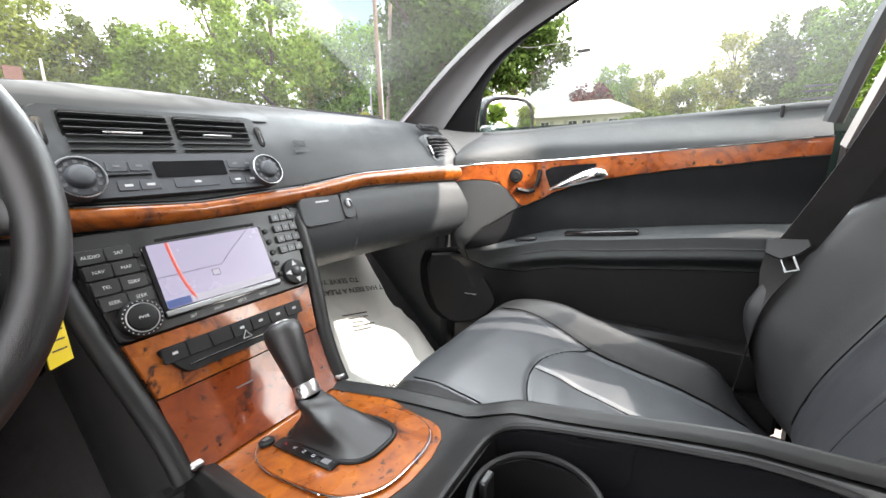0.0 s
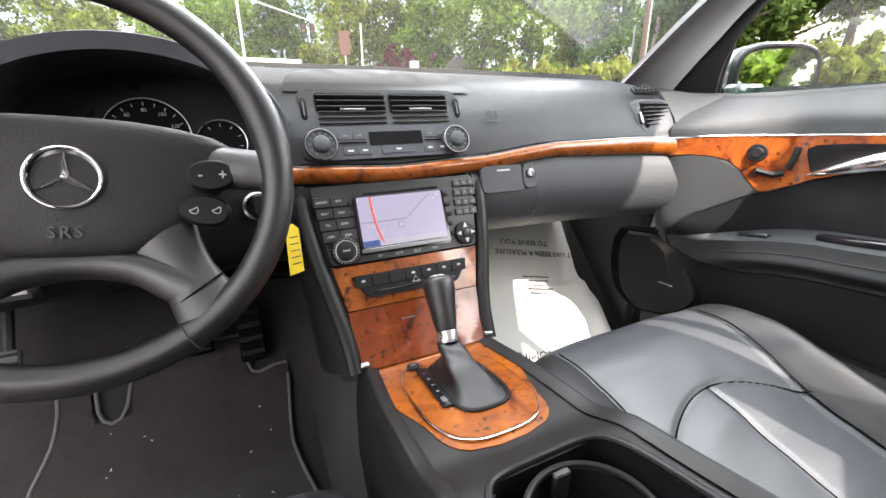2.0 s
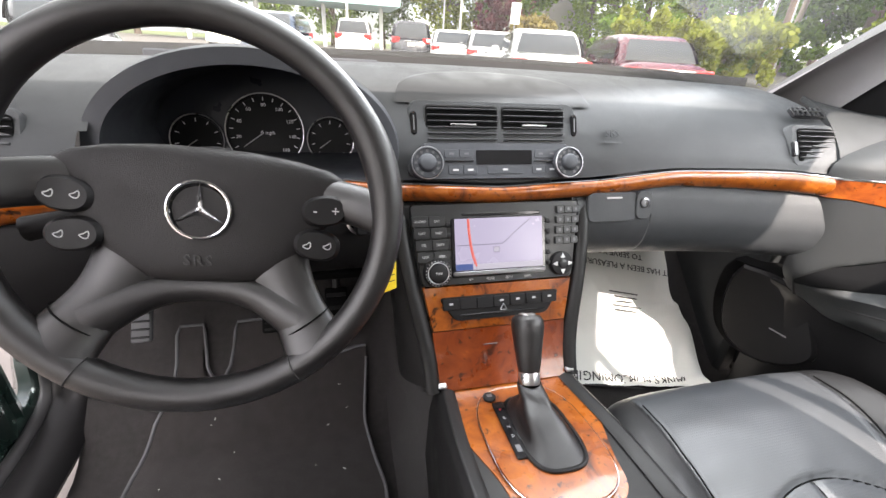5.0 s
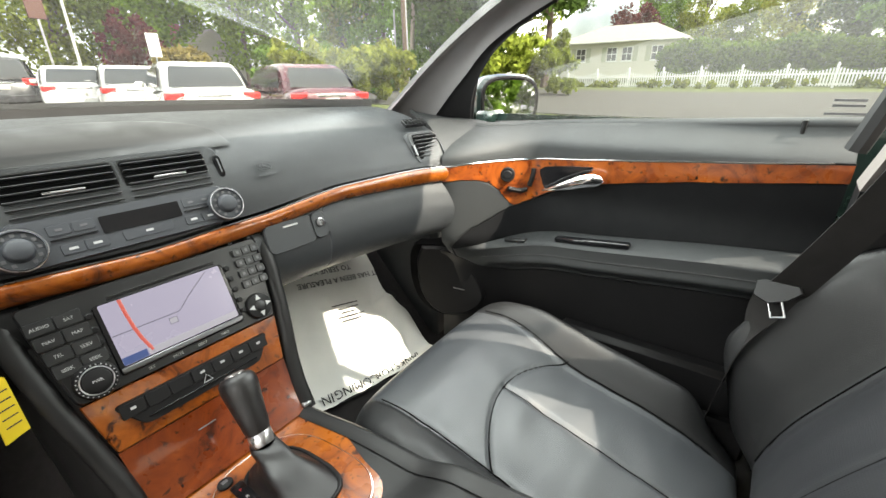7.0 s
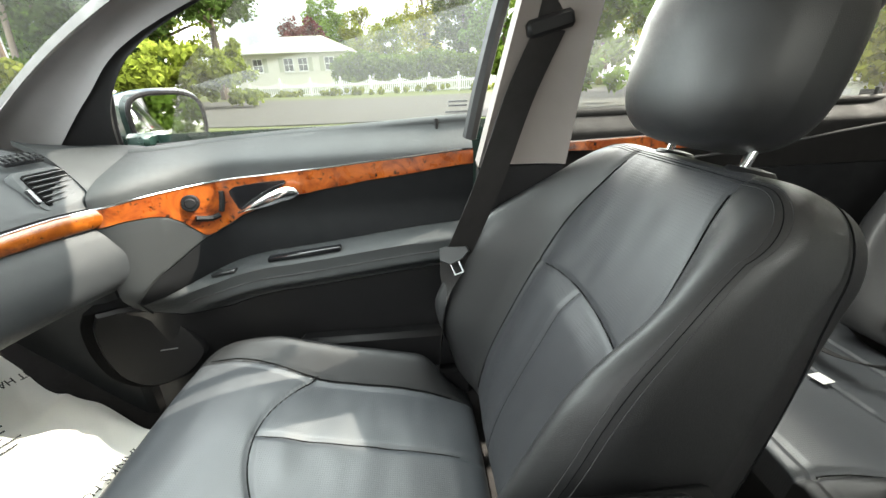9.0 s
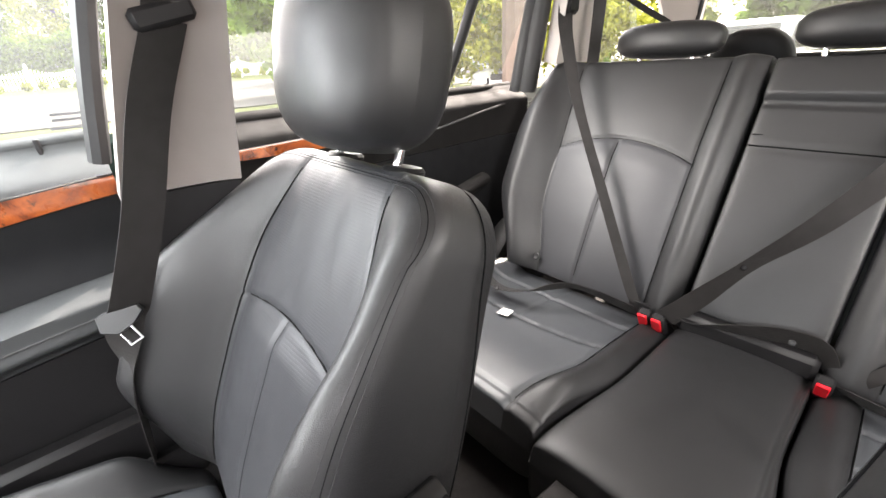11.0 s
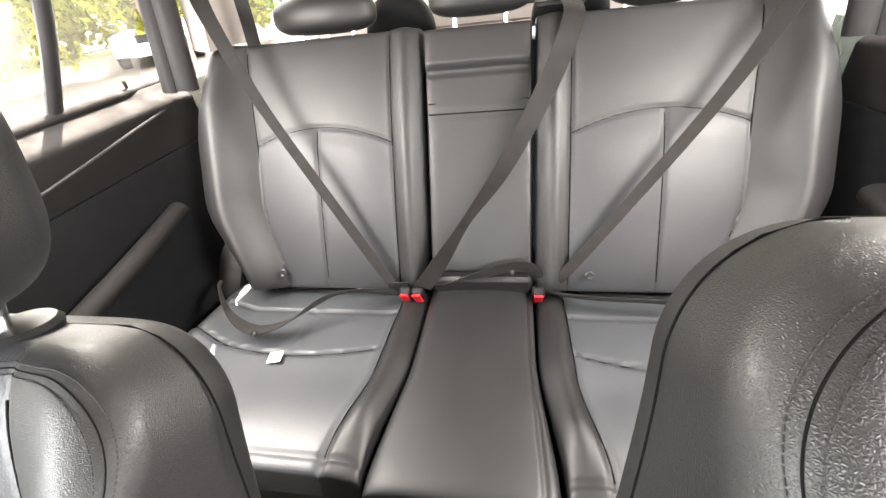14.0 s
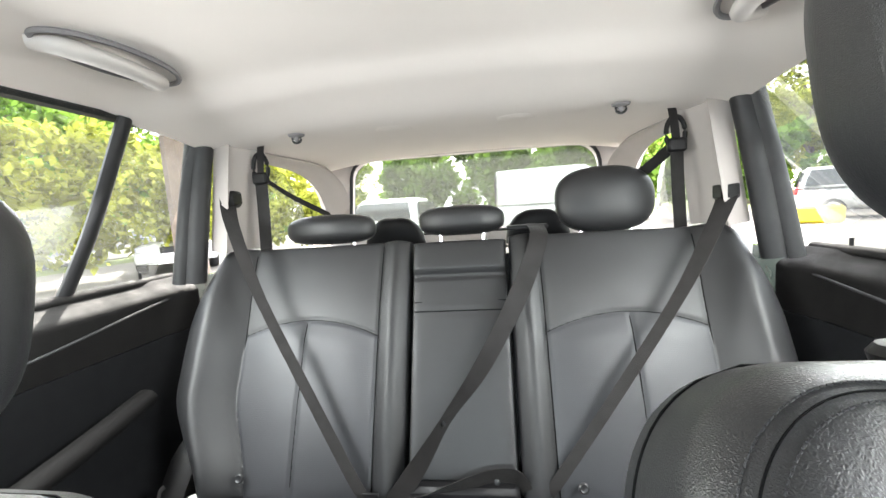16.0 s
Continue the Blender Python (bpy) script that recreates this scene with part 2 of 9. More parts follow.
# ---- materials ----
def material(name, color, rough=0.5, metal=0.0, spots=None, var=0.15, vscale=8.0, bump=0.0, bscale=400.0, kind="noise", coat=0.0, spec=0.5,
             rvar=0.1, transmission=0.0, sheen=0.0, emit=None, coat_rough=0.05):
    mt = bpy.data.materials.new(name)
    mt.use_nodes = True
    nt = mt.node_tree
    N, L = nt.nodes, nt.links
    b = N["Principled BSDF"]
    tc = N.new("ShaderNodeTexCoord")
    b.inputs["Metallic"].default_value = metal
    b.inputs["Coat Weight"].default_value = coat
    b.inputs["Coat Roughness"].default_value = coat_rough
    b.inputs["Specular IOR Level"].default_value = spec
    b.inputs["Transmission Weight"].default_value = transmission
    b.inputs["Sheen Weight"].default_value = sheen
    n1 = N.new("ShaderNodeTexNoise")
    n1.inputs["Scale"].default_value, n1.inputs["Detail"].default_value = vscale, 5
    L.new(tc.outputs["Object"], n1.inputs["Vector"])
    mix = N.new("ShaderNodeMix")
    mix.data_type = "RGBA"
    dark = [c * (1 - var) for c in color[:3]]
    light = [min(1, c * (1 + var)) for c in color[:3]]
    mix.inputs["A"].default_value, mix.inputs["B"].default_value = (*dark, 1), (*light, 1)
    L.new(n1.outputs["Fac"], mix.inputs["Factor"])
    L.new(mix.outputs["Result"], b.inputs["Base Color"])
    mr = N.new("ShaderNodeMapRange")
    mr.inputs["From Min"].default_value, mr.inputs["From Max"].default_value = 0.3, 0.7
    mr.inputs["To Min"].default_value, mr.inputs["To Max"].default_value = clamp(rough - rvar), clamp(rough + rvar)
    n2 = N.new("ShaderNodeTexNoise")
    n2.inputs["Scale"].default_value, n2.inputs["Detail"].default_value = vscale * 3.1, 4
    L.new(tc.outputs["Object"], n2.inputs["Vector"])
    L.new(n2.outputs["Fac"], mr.inputs["Value"])
    L.new(mr.outputs["Result"], b.inputs["Roughness"])
    if bump:
        bp = N.new("ShaderNodeBump")
        bp.inputs["Strength"].default_value, bp.inputs["Distance"].default_value = bump, 0.001
        if kind == "cells":
            t = N.new("ShaderNodeTexVoronoi")
            t.feature = "DISTANCE_TO_EDGE"
            t.inputs["Scale"].default_value = bscale
            wob = N.new("ShaderNodeTexNoise")
            wob.inputs["Scale"].default_value = bscale * 0.5
            add = N.new("ShaderNodeMix")
            add.data_type = "VECTOR"
            add.inputs["Factor"].default_value = 0.003
            L.new(tc.outputs["Object"], wob.inputs["Vector"])
            L.new(tc.outputs["Object"], add.inputs["A"])
            L.new(wob.outputs["Color"], add.inputs["B"])
            L.new(add.outputs["Result"], t.inputs["Vector"])
            cl = N.new("ShaderNodeMapRange")
            cl.inputs["From Max"].default_value = 0.5
            cl.interpolation_type = "SMOOTHSTEP"
            L.new(t.outputs["Distance"], cl.inputs["Value"])
            L.new(cl.outputs["Result"], bp.inputs["Height"])
        elif kind.startswith("dots"):
            sx, cx = N.new("ShaderNodeSeparateXYZ"), N.new("ShaderNodeCombineXYZ")
            L.new(tc.outputs["Object"], sx.inputs["Vector"])
            L.new(sx.outputs["X"], cx.inputs["X"])
            L.new(sx.outputs["Z" if kind == "dots_xz" else "Y"], cx.inputs["Y"])
            t = N.new("ShaderNodeTexVoronoi")
            t.voronoi_dimensions = "2D"
            t.inputs["Scale"].default_value, t.inputs["Randomness"].default_value = bscale, 0.0
            cl = N.new("ShaderNodeMapRange")
            cl.inputs["From Min"].default_value, cl.inputs["From Max"].default_value = 0.18, 0.3
            L.new(cx.outputs["Vector"], t.inputs["Vector"])
            L.new(t.outputs["Distance"], cl.inputs["Value"])
            L.new(cl.outputs["Result"], bp.inputs["Height"])
        else:
            t = N.new("ShaderNodeTexNoise")
            t.inputs["Scale"].default_value, t.inputs["Detail"].default_value = bscale, 3
            L.new(tc.outputs["Object"], t.inputs["Vector"])
            L.new(t.outputs["Fac"], bp.inputs["Height"])
        L.new(bp.outputs["Normal"], b.inputs["Normal"])
    if emit:
        b.inputs["Emission Color"].default_value = (*emit[:3], 1)
        b.inputs["Emission Strength"].default_value = emit[3]
    return mt


def burl(name, c0, c1, c2, c3, scale, stretch=(1, 1, 1)):
    """Lacquered burr walnut: swirled figure, dark knots."""
    mt = material(name, c1, 0.30, coat=0.55, coat_rough=0.06, rvar=0.06, spec=0.35)
    nt = mt.node_tree
    N, L = nt.nodes, nt.links
    b = N["Principled BSDF"]
    tc = N.new("ShaderNodeTexCoord")
    mp = N.new("ShaderNodeMapping")
    mp.inputs["Scale"].default_value = stretch
    L.new(tc.outputs["Object"], mp.inputs["Vector"])
    n = N.new("ShaderNodeTexNoise")
    n.inputs["Scale"].default_value, n.inputs["Detail"].default_value, n.inputs["Distortion"].default_value = scale, 9, 1.6
    n.inputs["Roughness"].default_value = 0.62
    L.new(mp.outputs["Vector"], n.inputs["Vector"])
    r = N.new("ShaderNodeValToRGB")
    e = r.color_ramp.elements
    e[0].position, e[0].color = 0.30, (*c0, 1)
    e[1].position, e[1].color = 0.66, (*c2, 1)
    x = e.new(0.43)
    x.color = (*c1, 1)
    x = e.new(0.80)
    x.color = (*c3, 1)
    L.new(n.outputs["Fac"], r.inputs["Fac"])
    kn = N.new("ShaderNodeTexNoise")
    kn.inputs["Scale"].default_value, kn.inputs["Detail"].default_value, kn.inputs["Distortion"].default_value = scale * 5.0, 4, 0.4
    L.new(mp.outputs["Vector"], kn.inputs["Vector"])
    kr = N.new("ShaderNodeMapRange")
    kr.inputs["From Min"].default_value, kr.inputs["From Max"].default_value = 0.60, 0.69
    L.new(kn.outputs["Fac"], kr.inputs["Value"])
    mx = N.new("ShaderNodeMix")
    mx.data_type = "RGBA"
    mx.inputs["B"].default_value = (*c0, 1)
    L.new(kr.outputs["Result"], mx.inputs["Factor"])
    L.new(r.outputs["Color"], mx.inputs["A"])
    L.new(mx.outputs["Result"], b.inputs["Base Color"])
    return mt


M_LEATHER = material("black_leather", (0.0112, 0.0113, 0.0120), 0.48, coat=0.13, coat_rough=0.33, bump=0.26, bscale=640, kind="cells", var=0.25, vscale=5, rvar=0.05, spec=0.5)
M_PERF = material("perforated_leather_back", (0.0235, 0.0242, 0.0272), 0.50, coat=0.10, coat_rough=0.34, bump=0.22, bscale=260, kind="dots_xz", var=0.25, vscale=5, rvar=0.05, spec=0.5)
# paler cushion copy: the light on upward faces is put into its colour
M_PERFC = material("perforated_leather_seat_lit", (0.041, 0.0445, 0.0495), 0.48, coat=0.20, coat_rough=0.34, bump=0.20, bscale=260, kind="dots_xy", var=0.25, vscale=5, rvar=0.05, spec=0.75)
M_GRAIN = material("grained_leather", (0.0122, 0.0122, 0.0128), 0.43, coat=0.18, coat_rough=0.30, bump=0.34, bscale=600, kind="cells", var=0.3, vscale=6, rvar=0.06, spec=0.55)
M_SEAM = material("seam_thread", (0.022, 0.021, 0.022), 0.8, bump=0.3, bscale=900)
# near-black for seam threads and recesses, with their shade put into the colour
M_GROOVE = material("shade_black", (0.003, 0.003, 0.0032), 0.9, var=0.1, spec=0.1)
M_WHEEL = material("wheel_leather", (0.0070, 0.0061, 0.0064), 0.40, bump=0.24, bscale=900, kind="cells", var=0.25, rvar=0.06, spec=0.5, coat=0.25, coat_rough=0.3)
M_PAD = material("airbag_vinyl", (0.0090, 0.0079, 0.0083), 0.46, bump=0.35, bscale=620, kind="cells", var=0.15, spec=0.3)
M_DASH = material("dash_vinyl", (0.027, 0.0295, 0.032), 0.5, bump=0.35, bscale=800, kind="cells", var=0.12, rvar=0.06)
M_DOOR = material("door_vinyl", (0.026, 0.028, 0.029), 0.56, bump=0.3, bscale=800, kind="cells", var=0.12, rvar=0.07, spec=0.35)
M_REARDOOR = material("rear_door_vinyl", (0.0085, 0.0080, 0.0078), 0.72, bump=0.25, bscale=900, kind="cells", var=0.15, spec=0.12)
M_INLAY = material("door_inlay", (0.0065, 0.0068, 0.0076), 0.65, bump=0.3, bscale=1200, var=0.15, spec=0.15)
M_PLASTIC = material("black_plastic", (0.008, 0.0077, 0.0082), 0.48, bump=0.15, bscale=1500, var=0.2, spec=0.22)
M_CONSOLE = material("console_plastic", (0.008, 0.0078, 0.008), 0.45, bump=0.2, bscale=1300, var=0.2, rvar=0.05, spec=0.35)
M_GLOSS = material("gloss_black", (0.008, 0.008, 0.009), 0.12, rvar=0.05, var=0.1)
M_BUTTON = material("button_grey", (0.013, 0.0133, 0.014), 0.38, var=0.1)
M_SLAT = material("vent_slat", (0.055, 0.056, 0.058), 0.42, var=0.1)
M_MARK = material("white_marking", (0.42, 0.42, 0.42), 0.5, var=0.05)
M_DIMMARK = material("grey_marking", (0.10, 0.10, 0.105), 0.5, var=0.05)
M_CHROME = material("chrome", (0.82, 0.82, 0.83), 0.12, metal=1.0, var=0.04, rvar=0.05)
M_SATIN = material("satin_metal", (0.55, 0.55, 0.56), 0.32, metal=1.0, var=0.05)
M_CARPET = material("carpet", (0.012, 0.0098, 0.0095), 0.95, bump=1.0, bscale=900, var=0.4, vscale=30, sheen=0.15)
M_MAT = material("floor_mat_carpet", (0.0145, 0.0112, 0.0106), 0.95, bump=1.0, bscale=1100, var=0.45, vscale=14, sheen=0.2)
M_BIND = material("mat_binding", (0.09, 0.09, 0.095), 0.7, bump=0.4, bscale=900)
M_WOOD = burl("burl_orange", (0.035, 0.008, 0.003), (0.20, 0.046, 0.005), (0.31, 0.086, 0.010), (0.42, 0.145, 0.025), 16)
M_WOODD = burl("burl_red", (0.03, 0.006, 0.002), (0.13, 0.022, 0.004), (0.21, 0.042, 0.007), (0.30, 0.085, 0.016), 14)
M_WOODM = burl("burl_door", (0.02, 0.006, 0.003), (0.18, 0.036, 0.006), (0.34, 0.085, 0.012), (0.44, 0.14, 0.025), 13)
M_LINER = material("headliner_cloth", (0.74, 0.69, 0.645), 0.95, bump=0.4, bscale=1400, var=0.04, vscale=5)
# shaded copy of the pale trim, darkened to offset strong light on the door pillar
M_PILLAR = material("pillar_trim_dimmed", (0.185, 0.163, 0.150), 0.7, bump=0.25, bscale=1200, var=0.05)
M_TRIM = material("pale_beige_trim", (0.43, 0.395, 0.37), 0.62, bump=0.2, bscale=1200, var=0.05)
M_GRIP = material("pale_grip_plastic", (0.50, 0.475, 0.45), 0.42, bump=0.1, bscale=1500, var=0.06)
M_PILLARD = material("pillar_trim_grey", (0.19, 0.18, 0.183), 0.72, bump=0.25, bscale=1200, var=0.05)
M_RUBBER = material("window_rubber", (0.014, 0.014, 0.015), 0.55, bump=0.1, bscale=500, var=0.2)
M_BELT = material("belt_webbing", (0.0085, 0.0072, 0.0068), 0.66, bump=0.5, bscale=1600, var=0.15, sheen=0.06, spec=0.3)
M_RED = material("red_plastic", (0.62, 0.012, 0.02), 0.35, var=0.08, emit=None)
M_PAPER = material("paper_mat", (0.74, 0.74, 0.70), 0.85, bump=0.5, bscale=60, var=0.08, vscale=14)
M_INK = material("black_ink", (0.03, 0.03, 0.03), 0.8, var=0.1)
M_YELLOW = material("yellow_tag", (0.66, 0.48, 0.02), 0.5, var=0.08)
M_SCREEN = material("screen_map", (0.02, 0.02, 0.02), 0.25, emit=(0.42, 0.40, 0.56, 0.22), rvar=0.03)
M_SCRED = material("screen_red", (0.02, 0.01, 0.01), 0.3, emit=(0.75, 0.13, 0.10, 0.19))
M_SCBLUE = material("screen_blue", (0.01, 0.01, 0.02), 0.3, emit=(0.05, 0.10, 0.30, 0.19))
M_SCLINE = material("screen_grey", (0.02, 0.02, 0.02), 0.3, emit=(0.16, 0.15, 0.22, 0.19))
M_SCPALE = material("screen_pale", (0.02, 0.02, 0.02), 0.3, emit=(0.50, 0.50, 0.60, 0.19))
M_GLOW = material("dial_marking", (0.6, 0.6, 0.61), 0.5, emit=(0.5, 0.52, 0.55, 0.05))
# bluish lift in hood and face stands for sky mirrored in an unmodelled cover
M_HOOD = material("binnacle_vinyl", (0.034, 0.037, 0.044), 0.55, bump=0.25, bscale=900, kind="cells", var=0.15)
M_FACE = material("instrument_face", (0.034, 0.037, 0.047), 0.35, var=0.15)
M_DARKMETAL = material("dark_metal", (0.20, 0.20, 0.21), 0.35, metal=1.0, var=0.1)
M_PAINT = material("green_car_paint", (0.016, 0.036, 0.030), 0.3, metal=0.2, coat=1.0, var=0.08)
M_BODYDK = material("underbody", (0.02, 0.02, 0.02), 0.7)
M_MIRROR = material("mirror_glass", (0.85, 0.86, 0.87), 0.02, metal=1.0, var=0.01, rvar=0.01)


def glass(name, tint=(0.50, 0.53, 0.505), amount=0.06):
    mt = bpy.data.materials.new(name)
    mt.use_nodes = True
    nt = mt.node_tree
    N, L = nt.nodes, nt.links
    N.remove(N["Principled BSDF"])
    tr, gl, mx, lw = N.new("ShaderNodeBsdfTransparent"), N.new("ShaderNodeBsdfGlossy"), N.new("ShaderNodeMixShader"), N.new("ShaderNodeFresnel")
    tr.inputs["Color"].default_value = (*tint, 1)
    gl.inputs["Roughness"].default_value = 0.02
    lw.inputs["IOR"].default_value = 1.3
    half = N.new("ShaderNodeMath")
    half.operation = "MULTIPLY"
    half.inputs[1].default_value = 0.4
    L.new(lw.outputs["Fac"], half.inputs[0])
    L.new(half.outputs["Value"], mx.inputs["Fac"])
    L.new(tr.outputs["BSDF"], mx.inputs[1])
    L.new(gl.outputs["BSDF"], mx.inputs[2])
    # a faint white veil mixed in to haze the view through the pane
    du, mz = N.new("ShaderNodeBsdfTranslucent"), N.new("ShaderNodeMixShader")
    du.inputs["Color"].default_value = (0.9, 0.9, 0.88, 1)
    mz.inputs["Fac"].default_value = 0.020
    L.new(mx.outputs["Shader"], mz.inputs[1])
    L.new(du.outputs["BSDF"], mz.inputs[2])
    L.new(mz.outputs["Shader"], N["Material Output"].inputs["Surface"])
    return mt


M_GLASS = glass("window_glass")
M_GLASSR = glass("rear_window_glass", (0.55, 0.575, 0.55))
M_GLASSD = glass("door_window_glass", (0.42, 0.445, 0.42))


def pane(name, g, parent=None, label="clear car window glass", smooth=True, mat_=None):
    if parent:
        ob = part(name, g, mat_ or M_GLASS, parent, label, smooth)
    else:
        ob = solo(name, g, mat_ or M_GLASS, label, "window", kind="structure", smooth=smooth)
    ob.visible_shadow = False
    return ob

# ---- the car's shell ----
def lerp3(a, b, t):
    return Vector(a).lerp(Vector(b), t)


def poly3(pts, t):
    """A point on a smooth line through pts."""
    P = smooth_path(pts, 12)
    k = t * (len(P) - 1)
    i = min(int(k), len(P) - 2)
    return P[i].lerp(P[i + 1], k - i)


def side(p, s):
    return Vector((p[0] * s, p[1], p[2]))


def band(lo, hi, d, bulge=0.0, n=24, m=8, flip=False):
    """A bowed trim panel between two 3D lines, d thick."""
    c = (poly3(lo, 0.5) + poly3(hi, 0.5)) / 2
    tang = (poly3(lo, 1) - poly3(lo, 0)).normalized()
    acr = (poly3(hi, 0.5) - poly3(lo, 0.5)).normalized()
    nrm = tang.cross(acr).normalized() * (-1 if flip else 1)
    lo_s, hi_s = smooth_path(lo, 12), smooth_path(hi, 12)

    def at(P, t):
        k = t * (len(P) - 1)
        i = min(int(k), len(P) - 2)
        return P[i].lerp(P[i + 1], k - i)

    def fn(a, b):
        p = at(lo_s, a).lerp(at(hi_s, a), b) + nrm * bulge * (1 - (2 * b - 1) ** 4)
        return p, nrm
    return thick(fn, n, m, d)


# floor: carpet tub with a raised tunnel and sloped toe board
def floor_z(x, y):
    z = 0.315
    z += 0.20 * sst(0.17, 0.10, abs(x)) * sst(-1.9, -1.75, y) * 0.9
    k = y - 0.035
    z += min(0.42, 1.06 * 0.5 * (k + math.sqrt(k * k + 0.0012)))
    return z


solo("floor", thick(lambda a, b: (Vector((-0.76 + 1.52 * a, -2.7 + 3.4 * b, floor_z(-0.76 + 1.52 * a, -2.7 + 3.4 * b))), Vector((0, 0, 1))), 60, 130, 0.05),
     M_CARPET, "black carpet lining the car's floor and tunnel", "carpet", kind="structure")

# firewall and bulkheads close the body
solo("wall_front", rbox((0, 0.66, 0.68), (1.6, 0.04, 0.72), 0.01), M_BODYDK, "black bulkhead behind the dashboard", "bulkhead", kind="structure")


def roof_z(x, y):
    return 1.450 - 0.045 * abs(x / 0.66) ** 3.2 - 0.05 * sst(-0.95, -0.5, y) - 0.085 * sst(-0.58, -0.26, y) - 0.022 * sst(-1.60, -1.70, y) - 0.028 * sst(-1.70, -1.95, y)


solo("ceiling", thick(lambda a, b: (Vector((0.66 - 1.32 * a, -2.62 + 2.36 * b, roof_z(0.66 - 1.32 * a, -2.62 + 2.36 * b))), Vector((0, 0, -1))), 30, 60, 0.02),
     M_LINER, "pale beige woven cloth headliner", "headliner", kind="structure")

for s, nm in ((1, "passenger"), (-1, "driver")):
    # A pillar trim
    lo = [side(p, s) for p in ((0.742, 0.238, 1.026), (0.660, -0.05, 1.195), (0.585, -0.33, 1.310), (0.52, -0.60, 1.395))]
    hi = [side(p, s) for p in ((0.812, 0.140, 0.992), (0.752, -0.022, 1.122), (0.703, -0.19, 1.230), (0.655, -0.62, 1.385))]
    solo("pillar_front", band(lo, hi, 0.02, 0.022, 24, 10, flip=(s < 0)), M_PILLARD, "grey woven trim of the windscreen pillar", "pillar", kind="structure")
    # black corner panel and window frame in front of the door window
    if s > 0:
        lo = [(0.817, 0.142, 0.985), (0.757, -0.022, 1.118), (0.708, -0.19, 1.226), (0.664, -0.62, 1.384)]
        hi = [(0.834, 0.002, 0.970), (0.764, -0.066, 1.112), (0.716, -0.228, 1.232), (0.672, -0.66, 1.390)]
        solo("window_corner_panel", band(lo, hi, 0.014, 0.003, 30, 8), M_PLASTIC, "black plastic corner panel before the door window", "trim panel", kind="structure")
        solo("corner_panel_edge", tube(smooth_path([(0.838, 0.000, 0.972), (0.806, -0.020, 1.040), (0.772, -0.052, 1.108)], 6), 0.0075, 8, flat=0.6), M_RUBBER,
             "black rubber edge of the window corner panel", "seal", kind="structure")
    # B pillar: pale above, black below
    lo = [side(p, s) for p in ((0.700, -0.795, 0.949), (0.672, -0.845, 1.15), (0.640, -0.910, 1.405))]
    hi = [side(p, s) for p in ((0.685, -0.968, 0.949), (0.668, -0.995, 1.15), (0.638, -1.040, 1.405))]
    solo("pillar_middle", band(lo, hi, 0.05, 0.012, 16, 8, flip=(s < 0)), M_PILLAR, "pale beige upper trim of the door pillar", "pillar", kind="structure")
    lo = [side(p, s) for p in ((0.745, -0.80, 0.33), (0.725, -0.795, 0.65), (0.702, -0.797, 0.945))]
    hi = [side(p, s) for p in ((0.745, -1.10, 0.33), (0.715, -1.0, 0.65), (0.687, -0.966, 0.945))]
    solo("pillar_lower", band(lo, hi, 0.05, 0.006, 12, 6, flip=(s < 0)), M_PLASTIC, "black plastic lower trim of the door pillar", "pillar", kind="structure")
    # C pillar
    lo = [side(p, s) for p in ((0.690, -1.900, 1.09), (0.672, -1.900, 1.20), (0.632, -1.885, 1.402))]
    hi = [side(p, s) for p in ((0.672, -2.05, 1.09), (0.655, -2.04, 1.20), (0.610, -1.99, 1.395))]
    solo("pillar_rear", band(lo, hi, 0.05, 0.012, 14, 8, flip=(s < 0)), M_TRIM, "pale beige trim of the rear pillar", "pillar", kind="structure")
    # D pillar sweeping from the ceiling down to the tailgate
    lo = [side(p, s) for p in ((0.632, -2.03, 1.372), (0.640, -2.34, 1.350), (0.655, -2.54, 1.26), (0.665, -2.64, 1.06))]
    hi = [side(p, s) for p in ((0.60, -2.05, 1.392), (0.585, -2.40, 1.385), (0.57, -2.60, 1.30), (0.57, -2.70, 1.06))]
    solo("pillar_tail", band(lo, hi, 0.04, 0.01, 24, 8, flip=(s > 0)), M_TRIM, "pale beige trim of the tail pillar", "pillar", kind="structure")
    # roof rail seals above the doors
    for a, b in (((-0.60, 1.380), (-0.90, 1.402)), ((-1.03, 1.404), (-1.90, 1.398))):
        solo("window_seal", tube([side((0.672, a[0], a[1]), s), side((0.672, (a[0] + b[0]) / 2, (a[1] + b[1]) / 2 + 0.004), s), side((0.668, b[0], b[1]), s)], 0.014, 8),
             M_RUBBER, "black rubber seal along the top of the door opening", "seal", kind="structure")
    solo("window_seal", tube(smooth_path([side(p, s) for p in ((0.732, -1.872, 1.01), (0.700, -1.875, 1.20), (0.658, -1.872, 1.402))], 8), 0.028, 12, flat=1.2),
         M_RUBBER, "thick black rubber seal round the rear door opening", "seal", kind="structure")
    solo("window_seal", tube(smooth_path([side(p, s) for p in ((0.752, -1.842, 1.01), (0.716, -1.850, 1.20), (0.668, -1.850, 1.396))], 8), 0.013, 10, flat=1.3),
         M_RUBBER, "thick black rubber seal round the rear door opening", "seal", kind="structure")
    solo("window_seal", tube(smooth_path([side(p, s) for p in ((0.75, -0.79, 0.99), (0.72, -0.825, 1.15), (0.675, -0.890, 1.395))], 8), 0.016, 8),
         M_RUBBER, "black rubber seal along the door pillar", "seal", kind="structure")
    # rear window divider bar
    solo("window_divider", tube(smooth_path([side(p, s) for p in ((0.835, -1.612, 1.02), (0.752, -1.630, 1.18), (0.655, -1.648, 1.402))], 8), 0.019, 10, flat=0.6),
         M_RUBBER, "black upright divider of the rear door window", "window bar", kind="structure")
